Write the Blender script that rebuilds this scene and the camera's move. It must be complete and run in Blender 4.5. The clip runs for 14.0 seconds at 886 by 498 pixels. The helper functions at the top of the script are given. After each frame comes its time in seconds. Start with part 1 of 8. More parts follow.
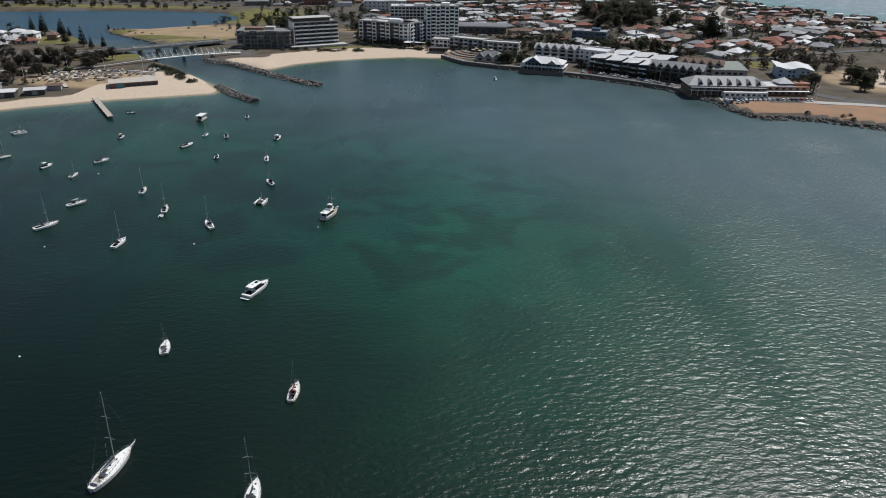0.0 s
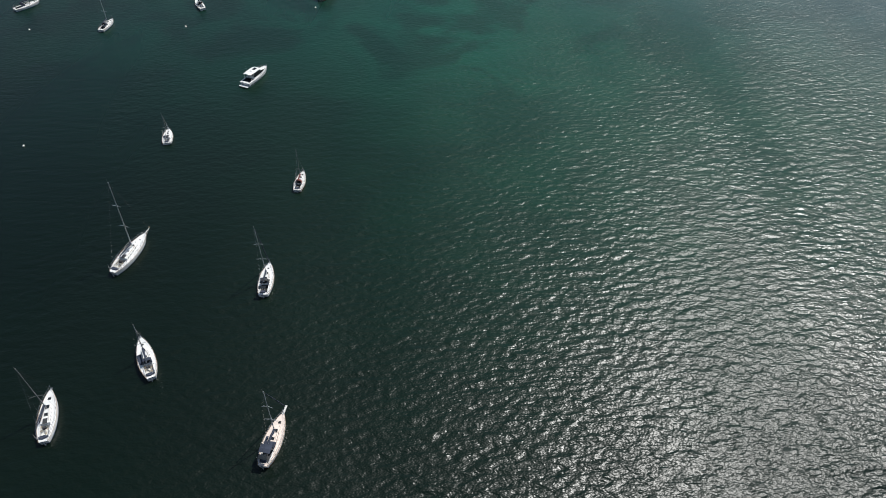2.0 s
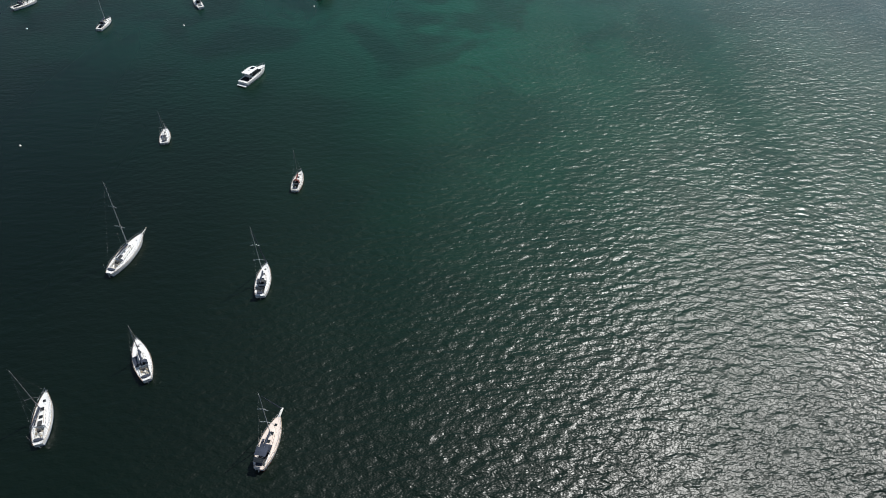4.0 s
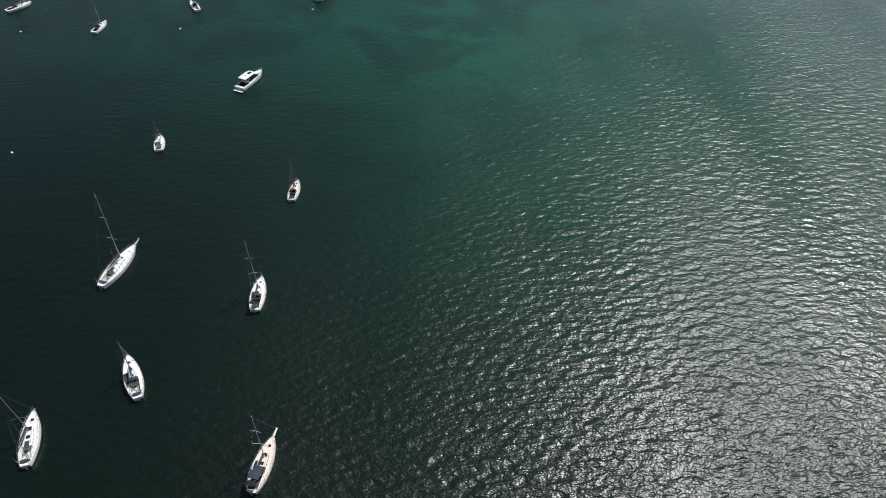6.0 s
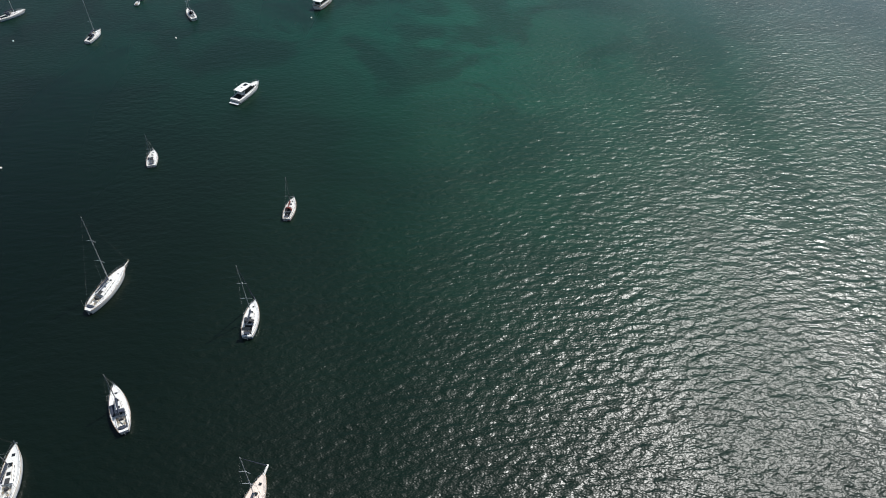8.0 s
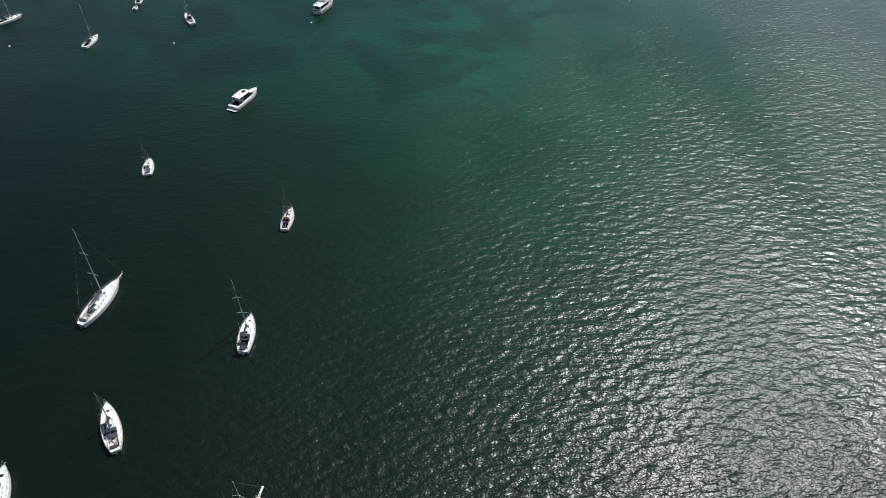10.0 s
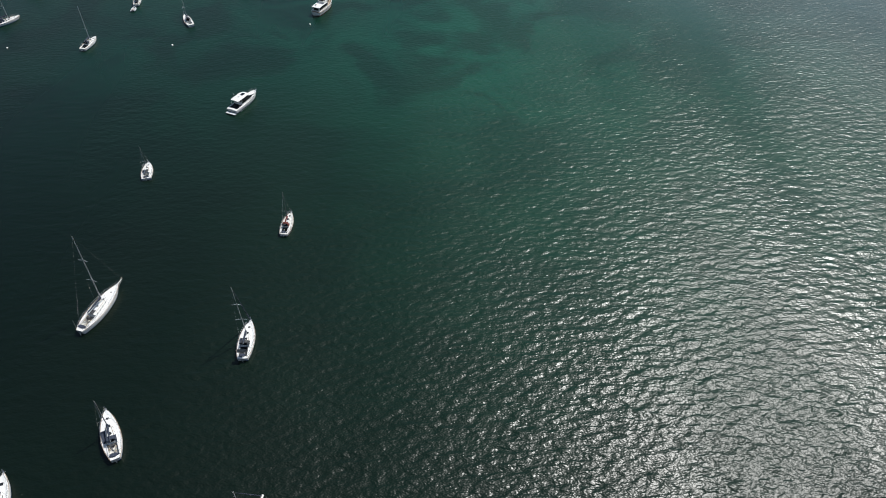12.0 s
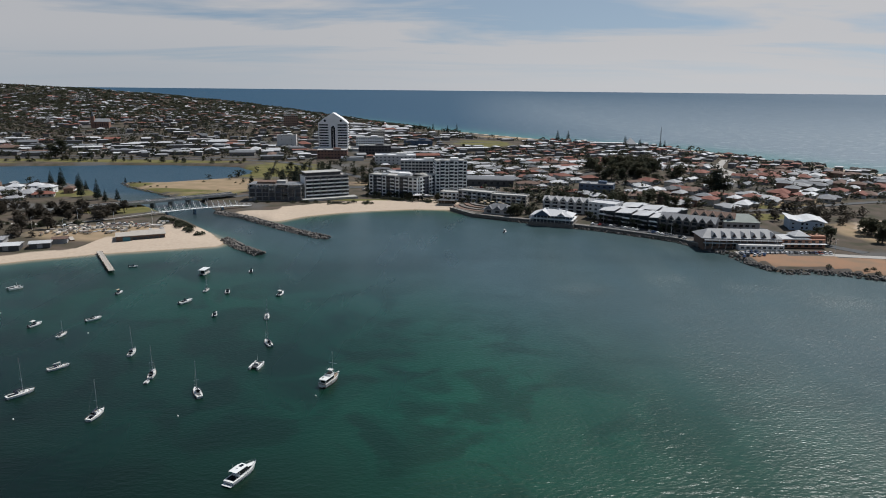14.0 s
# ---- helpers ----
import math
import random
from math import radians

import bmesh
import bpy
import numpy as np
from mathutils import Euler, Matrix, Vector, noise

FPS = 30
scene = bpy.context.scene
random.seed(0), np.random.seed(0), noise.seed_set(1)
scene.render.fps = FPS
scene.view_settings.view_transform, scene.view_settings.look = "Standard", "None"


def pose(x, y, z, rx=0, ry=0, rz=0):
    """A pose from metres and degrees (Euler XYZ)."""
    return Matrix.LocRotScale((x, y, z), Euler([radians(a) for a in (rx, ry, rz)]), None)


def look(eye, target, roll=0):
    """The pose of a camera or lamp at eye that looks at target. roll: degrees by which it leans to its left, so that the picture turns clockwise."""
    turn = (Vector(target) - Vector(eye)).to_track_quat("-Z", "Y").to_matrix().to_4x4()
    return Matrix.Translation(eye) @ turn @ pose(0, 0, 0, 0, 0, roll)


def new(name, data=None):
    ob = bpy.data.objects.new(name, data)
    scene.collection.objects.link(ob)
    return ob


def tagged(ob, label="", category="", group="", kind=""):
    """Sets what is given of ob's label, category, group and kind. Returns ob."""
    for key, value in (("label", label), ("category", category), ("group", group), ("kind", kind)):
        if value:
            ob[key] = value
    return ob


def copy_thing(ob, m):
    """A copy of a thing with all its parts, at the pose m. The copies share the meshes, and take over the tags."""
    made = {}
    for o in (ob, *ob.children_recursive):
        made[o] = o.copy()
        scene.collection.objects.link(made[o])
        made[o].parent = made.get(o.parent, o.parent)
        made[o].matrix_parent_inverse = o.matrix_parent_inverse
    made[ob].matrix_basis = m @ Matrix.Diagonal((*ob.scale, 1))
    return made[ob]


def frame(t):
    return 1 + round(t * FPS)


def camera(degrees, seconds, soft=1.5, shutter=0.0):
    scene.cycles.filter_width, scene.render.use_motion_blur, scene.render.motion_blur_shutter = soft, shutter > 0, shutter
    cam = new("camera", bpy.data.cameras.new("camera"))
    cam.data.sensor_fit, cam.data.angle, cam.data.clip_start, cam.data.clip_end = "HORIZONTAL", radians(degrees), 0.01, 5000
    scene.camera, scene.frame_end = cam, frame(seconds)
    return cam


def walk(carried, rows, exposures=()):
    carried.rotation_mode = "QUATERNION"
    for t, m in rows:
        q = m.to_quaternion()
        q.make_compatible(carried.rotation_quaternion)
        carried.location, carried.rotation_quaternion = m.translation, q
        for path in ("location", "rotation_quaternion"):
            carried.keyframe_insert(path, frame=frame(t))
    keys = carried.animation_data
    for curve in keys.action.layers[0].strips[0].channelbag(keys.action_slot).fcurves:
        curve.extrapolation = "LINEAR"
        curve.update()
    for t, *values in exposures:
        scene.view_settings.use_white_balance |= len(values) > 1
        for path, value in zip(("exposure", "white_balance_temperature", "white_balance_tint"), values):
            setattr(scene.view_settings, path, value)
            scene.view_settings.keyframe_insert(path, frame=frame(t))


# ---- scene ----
cam = camera(66.5, 14.0, soft=1.0)
PATH = [
    (0.0, pose(0.42, -18.71, 99.61, 64.349, -0.713, -0.659)),
    (0.5, pose(0.39, -19.29, 98.53, 59.809, -0.802, -0.600)),
    (1.0, pose(0.33, -18.32, 98.74, 47.959, -0.594, -0.282)),
    (1.5, pose(0.62, -17.24, 99.21, 46.550, -0.589, -0.136)),
    (2.0, pose(0.94, -16.90, 99.39, 46.425, -0.511, -0.092)),
    (2.5, pose(1.20, -16.77, 99.38, 46.403, -0.461, -0.071)),
    (3.0, pose(1.41, -16.69, 99.33, 46.364, -0.402, -0.055)),
    (5.5, pose(1.80, -12.99, 99.00, 46.145, -0.456, 0.085)),
    (6.0, pose(1.87, -11.58, 99.04, 46.116, -0.494, 0.119)),
    (6.5, pose(1.99, -9.85, 99.11, 46.054, -0.521, 0.223)),
    (7.0, pose(2.14, -8.12, 99.18, 45.947, -0.453, 0.224)),
    (7.5, pose(2.31, -6.46, 99.15, 46.063, -0.429, 0.283)),
    (8.0, pose(2.41, -4.94, 99.13, 46.086, -0.453, 0.370)),
    (10.5, pose(2.69, -0.66, 98.64, 46.174, -0.370, 0.550)),
    (11.0, pose(2.69, -0.16, 98.66, 46.167, -0.401, 0.604)),
    (11.5, pose(2.58, 0.10, 98.98, 46.190, -0.666, 0.707)),
    (12.0, pose(2.46, 0.15, 99.90, 45.861, -0.444, 0.459)),
    (12.5, pose(2.44, 0.46, 100.74, 45.650, -0.557, 0.494)),
    (13.0, pose(2.06, 1.37, 101.33, 51.063, -0.424, 0.314)),
    (13.5, pose(1.34, 1.04, 100.76, 63.759, -0.697, 0.272)),
    (14.0, pose(0.00, 0.00, 100.00, 76.477, -0.539, -0.000)),
]
EXPO = [(0.0, -0.10), (1.0, 0.03), (12.6, 0.09), (13.5, 0.02), (14.0, -0.16)]
walk(cam, PATH, EXPO)

# ---- sky, sun ----
SUN_AZ, SUN_EL = 49.0, 57.0          # degrees to the right of the heading, and above the horizon
world = bpy.data.worlds.new("sky")
scene.world = world
world.use_nodes = True
wn, wl = world.node_tree.nodes, world.node_tree.links
wn.clear()
w_out = wn.new("ShaderNodeOutputWorld")
w_bg = wn.new("ShaderNodeBackground")
w_bg.inputs["Strength"].default_value = 0.088
w_sky = wn.new("ShaderNodeTexSky")
w_sky.sky_type, w_sky.sun_disc = "NISHITA", False
w_sky.sun_elevation, w_sky.sun_rotation = radians(SUN_EL), radians(SUN_AZ)
w_sky.air_density, w_sky.dust_density, w_sky.ozone_density = 1.0, 0.7, 0.5
w_nrm = wn.new("ShaderNodeVectorMath"); w_nrm.operation = "NORMALIZE"
w_lift = wn.new("ShaderNodeVectorMath"); w_lift.operation = "ADD"; w_lift.inputs[1].default_value = (0.0, 0.0, 0.15)
# thin high cloud on a flat layer overhead
w_tc = wn.new("ShaderNodeTexCoord")
w_sep = wn.new("ShaderNodeSeparateXYZ")
w_z = wn.new("ShaderNodeMath"); w_z.operation = "MAXIMUM"; w_z.inputs[1].default_value = 0.0
w_za = wn.new("ShaderNodeMath"); w_za.operation = "ADD"; w_za.inputs[1].default_value = 0.10
w_dx = wn.new("ShaderNodeMath"); w_dx.operation = "DIVIDE"
w_dy = wn.new("ShaderNodeMath"); w_dy.operation = "DIVIDE"
w_comb = wn.new("ShaderNodeCombineXYZ")
w_map = wn.new("ShaderNodeMapping"); w_map.inputs["Scale"].default_value = (0.42, 0.9, 1.0); w_map.inputs["Location"].default_value = (1.7, 5.1, 0.0)
w_noise = wn.new("ShaderNodeTexNoise"); w_noise.inputs["Scale"].default_value = 0.8; w_noise.inputs["Detail"].default_value = 5.0; w_noise.inputs["Roughness"].default_value = 0.58; w_noise.inputs["Distortion"].default_value = 0.5
w_ramp = wn.new("ShaderNodeValToRGB")
w_ramp.color_ramp.elements[0].position, w_ramp.color_ramp.elements[0].color = 0.37, (0.22, 0.22, 0.22, 1)
w_ramp.color_ramp.elements[1].position, w_ramp.color_ramp.elements[1].color = 0.52, (0.96, 0.96, 0.96, 1)
w_mix = wn.new("ShaderNodeMixRGB")
w_cloud = wn.new("ShaderNodeMixRGB"); w_cloud.inputs[1].default_value = (5.75, 5.85, 6.15, 1); w_cloud.inputs[2].default_value = (6.7, 6.7, 6.9, 1)      # clouds glow towards the sun
wl.new(w_tc.outputs["Generated"], w_sep.inputs[0]); wl.new(w_tc.outputs["Generated"], w_lift.inputs[0])
wl.new(w_lift.outputs[0], w_nrm.inputs[0]); wl.new(w_nrm.outputs[0], w_sky.inputs["Vector"])
wl.new(w_sep.outputs["Z"], w_z.inputs[0]); wl.new(w_z.outputs[0], w_za.inputs[0])
wl.new(w_sep.outputs["X"], w_dx.inputs[0]); wl.new(w_za.outputs[0], w_dx.inputs[1])
wl.new(w_sep.outputs["Y"], w_dy.inputs[0]); wl.new(w_za.outputs[0], w_dy.inputs[1])
wl.new(w_dx.outputs[0], w_comb.inputs["X"]); wl.new(w_dy.outputs[0], w_comb.inputs["Y"])
wl.new(w_comb.outputs[0], w_map.inputs["Vector"]); wl.new(w_map.outputs[0], w_noise.inputs["Vector"])
w_high = wn.new("ShaderNodeMapRange"); w_high.interpolation_type = "SMOOTHSTEP"
w_high.inputs[1].default_value, w_high.inputs[2].default_value, w_high.inputs[3].default_value, w_high.inputs[4].default_value = 0.11, 0.26, 1.0, 0.05
w_fac = wn.new("ShaderNodeMath"); w_fac.operation = "MULTIPLY"
wl.new(w_sep.outputs["Z"], w_high.inputs[0]); wl.new(w_high.outputs[0], w_fac.inputs[1])
wl.new(w_noise.outputs["Fac"], w_ramp.inputs[0]); wl.new(w_ramp.outputs[0], w_fac.inputs[0]); wl.new(w_fac.outputs[0], w_mix.inputs[0])
w_haze = wn.new("ShaderNodeMapRange"); w_haze.interpolation_type = "SMOOTHSTEP"      # pale haze low over the sea
w_haze.inputs[1].default_value, w_haze.inputs[2].default_value, w_haze.inputs[3].default_value, w_haze.inputs[4].default_value = 0.0, 0.075, 0.95, 0.0
w_mix2 = wn.new("ShaderNodeMixRGB")
w_sunward = wn.new("ShaderNodeVectorMath"); w_sunward.operation = "DOT_PRODUCT"; w_sunward.inputs[1].default_value = (math.sin(radians(SUN_AZ)), math.cos(radians(SUN_AZ)), 0.0)
w_glow = wn.new("ShaderNodeMapRange"); w_glow.interpolation_type = "SMOOTHSTEP"
w_glow.inputs[1].default_value, w_glow.inputs[2].default_value, w_glow.inputs[3].default_value, w_glow.inputs[4].default_value = 0.2, 1.0, 0.0, 1.0
w_hazes = wn.new("ShaderNodeMixRGB"); w_hazes.inputs[1].default_value = (4.7, 5.2, 5.8, 1); w_hazes.inputs[2].default_value = (7.0, 7.1, 7.35, 1)
wl.new(w_tc.outputs["Generated"], w_sunward.inputs[0]); wl.new(w_sunward.outputs["Value"], w_glow.inputs[0]); wl.new(w_glow.outputs[0], w_hazes.inputs[0]); wl.new(w_glow.outputs[0], w_cloud.inputs[0]); wl.new(w_cloud.outputs[0], w_mix.inputs[2]); wl.new(w_hazes.outputs[0], w_mix2.inputs[2])
wl.new(w_sep.outputs["Z"], w_haze.inputs[0]); wl.new(w_haze.outputs[0], w_mix2.inputs[0])
w_air = wn.new("ShaderNodeMixRGB"); w_air.blend_type = "MULTIPLY"; w_air.inputs[0].default_value = 1.0; w_air.inputs[2].default_value = (0.93, 1.0, 0.97, 1)      # humid, greenish-blue air
wl.new(w_sky.outputs[0], w_air.inputs[1]); wl.new(w_air.outputs[0], w_mix.inputs[1]); wl.new(w_mix.outputs[0], w_mix2.inputs[1]); wl.new(w_mix2.outputs[0], w_bg.inputs["Color"])
wl.new(w_bg.outputs[0], w_out.inputs["Surface"])

sun_lamp = bpy.data.lights.new("sun", "SUN")
sun_lamp.energy, sun_lamp.angle, sun_lamp.color = 5.0, radians(0.55), (1.0, 0.985, 0.955)
sun = new("sun", sun_lamp)
sun.matrix_world = look((0, 0, 0), (-math.sin(radians(SUN_AZ)) * math.cos(radians(SUN_EL)), -math.cos(radians(SUN_AZ)) * math.cos(radians(SUN_EL)), -math.sin(radians(SUN_EL))))
sun.location = (300, 200, 400)


# ---- materials ----
def mat(name, col, rough=0.6, metal=0.0, var=0.15, scale=0.6, bump=0.0, rand=0.0, spec=0.5, fine=9.0):
    m = bpy.data.materials.new(name)
    m.use_nodes = True
    nt = m.node_tree
    b = nt.nodes["Principled BSDF"]
    b.inputs["Roughness"].default_value, b.inputs["Metallic"].default_value = rough, metal
    b.inputs["Specular IOR Level"].default_value = spec
    tc = nt.nodes.new("ShaderNodeTexCoord")
    n1 = nt.nodes.new("ShaderNodeTexNoise"); n1.inputs["Scale"].default_value = scale; n1.inputs["Detail"].default_value = 3
    n2 = nt.nodes.new("ShaderNodeTexNoise"); n2.inputs["Scale"].default_value = scale * fine; n2.inputs["Detail"].default_value = 2
    add = nt.nodes.new("ShaderNodeMath"); add.operation = "ADD"
    info = nt.nodes.new("ShaderNodeObjectInfo")
    rnd = nt.nodes.new("ShaderNodeMath"); rnd.operation = "MULTIPLY_ADD"; rnd.inputs[1].default_value = rand; rnd.inputs[2].default_value = -rand / 2
    rng = nt.nodes.new("ShaderNodeMapRange"); rng.inputs[1].default_value = 0.6; rng.inputs[2].default_value = 1.4
    rng.inputs[3].default_value, rng.inputs[4].default_value = 1 - var, 1 + var
    tot = nt.nodes.new("ShaderNodeMath"); tot.operation = "ADD"
    mul = nt.nodes.new("ShaderNodeVectorMath"); mul.operation = "SCALE"; mul.inputs[0].default_value = col
    nt.links.new(tc.outputs["Object"], n1.inputs["Vector"]); nt.links.new(tc.outputs["Object"], n2.inputs["Vector"])
    nt.links.new(n1.outputs["Fac"], add.inputs[0]); nt.links.new(n2.outputs["Fac"], add.inputs[1])
    nt.links.new(add.outputs[0], rng.inputs[0]); nt.links.new(info.outputs["Random"], rnd.inputs[0])
    nt.links.new(rng.outputs[0], tot.inputs[0]); nt.links.new(rnd.outputs[0], tot.inputs[1])
    nt.links.new(tot.outputs[0], mul.inputs["Scale"]); nt.links.new(mul.outputs[0], b.inputs["Base Color"])
    if bump:
        bp = nt.nodes.new("ShaderNodeBump"); bp.inputs["Strength"].default_value = bump; bp.inputs["Distance"].default_value = 0.1
        nt.links.new(n2.outputs["Fac"], bp.inputs["Height"]); nt.links.new(bp.outputs[0], b.inputs["Normal"])
    return m


M_GEL = mat("white gelcoat", (0.66, 0.66, 0.645), 0.3, var=0.11, scale=1.1)
M_GELW = mat("weathered gelcoat", (0.56, 0.55, 0.52), 0.4, var=0.16, scale=1.4)
M_CREAM = mat("cream deck paint", (0.62, 0.53, 0.47), 0.6, var=0.12, scale=1.0)
M_DECK = mat("non-skid deck", (0.60, 0.60, 0.58), 0.6, var=0.10, scale=1.5)
M_TEAK = mat("weathered teak", (0.30, 0.22, 0.15), 0.7, var=0.25, scale=2.0)
M_NAVY = mat("navy canvas", (0.022, 0.03, 0.05), 0.85, var=0.25, scale=1.5)
# near-black: puts the shade of wells and openings into the colour; also fittings
M_BLACK = mat("dark cockpit well", (0.03, 0.032, 0.035), 0.7, var=0.3, scale=1.5)
M_MAROON = mat("maroon canvas", (0.12, 0.03, 0.025), 0.85, var=0.2, scale=1.5)
M_TAN = mat("tan canvas", (0.36, 0.29, 0.20), 0.85, var=0.2, scale=1.5)
M_RED = mat("red boot stripe", (0.25, 0.03, 0.025), 0.5, var=0.15)
M_BLUE = mat("blue boot stripe", (0.02, 0.05, 0.14), 0.5, var=0.15)
M_ALU = mat("anodised spar", (0.62, 0.63, 0.64), 0.35, 0.6, var=0.06)
M_SPAR = mat("weathered grey spar", (0.20, 0.20, 0.20), 0.5, 0.3, var=0.1)
M_STEEL = mat("stainless rail", (0.6, 0.6, 0.6), 0.25, 0.9, var=0.05)
M_GLASS = mat("tinted glass", (0.015, 0.018, 0.02), 0.06, var=0.1)
M_RUBBER = mat("black rubber", (0.02, 0.02, 0.02), 0.7, var=0.2)
M_HYPALON = mat("grey inflatable", (0.42, 0.43, 0.44), 0.6, var=0.1)
M_BUOY = mat("buoy plastic", (0.75, 0.72, 0.66), 0.5, var=0.1)

M_ROOFS = [mat("pale steel roof", (0.44, 0.44, 0.445), 0.65, var=0.16, scale=0.2, rand=0.36, spec=0.2),
           mat("light grey roof", (0.26, 0.26, 0.265), 0.65, var=0.16, scale=0.2, rand=0.22, spec=0.2),
           mat("mid grey roof", (0.15, 0.155, 0.165), 0.65, var=0.18, scale=0.2, rand=0.12, spec=0.2),
           mat("terracotta tile roof", (0.178, 0.076, 0.058), 0.8, var=0.25, scale=0.3, rand=0.14, spec=0.15),
           mat("brown tile roof", (0.13, 0.085, 0.068), 0.8, var=0.2, scale=0.3, rand=0.08, spec=0.15),
           mat("charcoal roof", (0.07, 0.072, 0.078), 0.7, var=0.2, scale=0.2, rand=0.06, spec=0.2)]
M_ROOFW = mat("bright white steel roof", (0.47, 0.47, 0.475), 0.65, var=0.08, scale=0.2, rand=0.12, spec=0.2)
M_WALLS = [mat("cream render", (0.40, 0.36, 0.31), 0.8, var=0.10, scale=0.15, rand=0.2),
           mat("white render", (0.58, 0.57, 0.55), 0.75, var=0.08, scale=0.15, rand=0.15),
           mat("brown brick", (0.24, 0.15, 0.11), 0.9, var=0.2, scale=0.4, rand=0.12),
           mat("grey render", (0.34, 0.33, 0.32), 0.8, var=0.12, scale=0.15, rand=0.15)]
M_CONC = mat("concrete", (0.36, 0.35, 0.33), 0.85, var=0.18, scale=0.2, bump=0.2)
M_WHITEC = mat("white facade paint", (0.74, 0.74, 0.73), 0.6, var=0.07, scale=0.12)
M_GREYF = mat("blue-grey facade", (0.055, 0.062, 0.08), 0.7, var=0.15, scale=0.12)
M_DARKF = mat("dark facade cladding", (0.055, 0.056, 0.06), 0.7, var=0.2, scale=0.2)
M_PALEBLUE = mat("pale blue render", (0.36, 0.44, 0.52), 0.7, var=0.08, scale=0.15)
M_BLUEW = mat("blue steel cladding", (0.050, 0.085, 0.14), 0.55, var=0.12, scale=0.2)
M_TEAL = mat("teal painted wall", (0.05, 0.19, 0.24), 0.7, var=0.12, scale=0.2)
M_BROWNW = mat("brown timber cladding", (0.14, 0.085, 0.06), 0.85, var=0.2, scale=0.3)
M_BRICKRED = mat("orange brick", (0.34, 0.17, 0.11), 0.85, var=0.15, scale=0.3)
M_GREENROOF = mat("grey-green steel roof", (0.20, 0.225, 0.205), 0.65, var=0.15, scale=0.2, spec=0.2)
M_TAUPE = mat("grey-brown render", (0.17, 0.155, 0.145), 0.85, var=0.15, scale=0.2)
M_STONE = mat("weathered church brick", (0.22, 0.12, 0.09), 0.9, var=0.2, scale=0.2)
M_WINDOW = mat("window glass", (0.02, 0.024, 0.03), 0.10, var=0.3, scale=0.2)
M_TIMBER = mat("jetty timber", (0.36, 0.32, 0.28), 0.85, var=0.2, scale=0.5)
M_ROCK = mat("granite armour rock", (0.125, 0.112, 0.10), 0.9, var=0.5, scale=0.5, bump=0.5, rand=0.5)
M_ASPHALT = mat("asphalt", (0.055, 0.055, 0.056), 0.9, var=0.2, scale=0.1)
M_PAVE = mat("concrete paving", (0.30, 0.28, 0.255), 0.85, var=0.15, scale=0.2)
M_BRIDGE = mat("white painted steel", (0.72, 0.72, 0.70), 0.5, var=0.08, scale=0.5)
M_SEAWALL = mat("dark stone sea wall", (0.13, 0.115, 0.10), 0.9, var=0.3, scale=0.3, bump=0.3)
M_PIER = mat("blue-grey bridge pier", (0.10, 0.15, 0.20), 0.8, var=0.2, scale=0.3)
M_BARK = mat("bark", (0.09, 0.07, 0.055), 0.95, var=0.25, scale=1.0)
M_LEAF = [mat("dark foliage", (0.058, 0.064, 0.036), 0.85, var=0.4, scale=0.25, rand=0.3, fine=14),
          mat("olive foliage", (0.085, 0.082, 0.046), 0.85, var=0.35, scale=0.25, rand=0.3, fine=14),
          mat("pine foliage", (0.030, 0.042, 0.028), 0.85, var=0.35, scale=0.3, rand=0.2, fine=14),
          mat("dry brown-olive scrub", (0.085, 0.070, 0.052), 0.9, var=0.45, scale=0.12, fine=10)]
for m_ in M_LEAF:                                       # leaves let some of the light through
    nt_ = m_.node_tree
    b_, o_ = nt_.nodes["Principled BSDF"], nt_.nodes["Material Output"]
    tr_, mx_ = nt_.nodes.new("ShaderNodeBsdfTranslucent"), nt_.nodes.new("ShaderNodeMixShader")
    mx_.inputs[0].default_value = 0.32
    nt_.links.new(b_.inputs["Base Color"].links[0].from_socket, tr_.inputs["Color"])
    nt_.links.new(b_.outputs[0], mx_.inputs[1]); nt_.links.new(tr_.outputs[0], mx_.inputs[2]); nt_.links.new(mx_.outputs[0], o_.inputs["Surface"])
M_CARS = [mat("white car paint", (0.75, 0.75, 0.75), 0.3, var=0.03), mat("silver car paint", (0.42, 0.43, 0.45), 0.3, 0.4, var=0.03),
          mat("dark car paint", (0.03, 0.035, 0.045), 0.3, var=0.05), mat("red car paint", (0.30, 0.03, 0.025), 0.3, var=0.05),
          mat("blue car paint", (0.03, 0.07, 0.18), 0.3, var=0.05)]


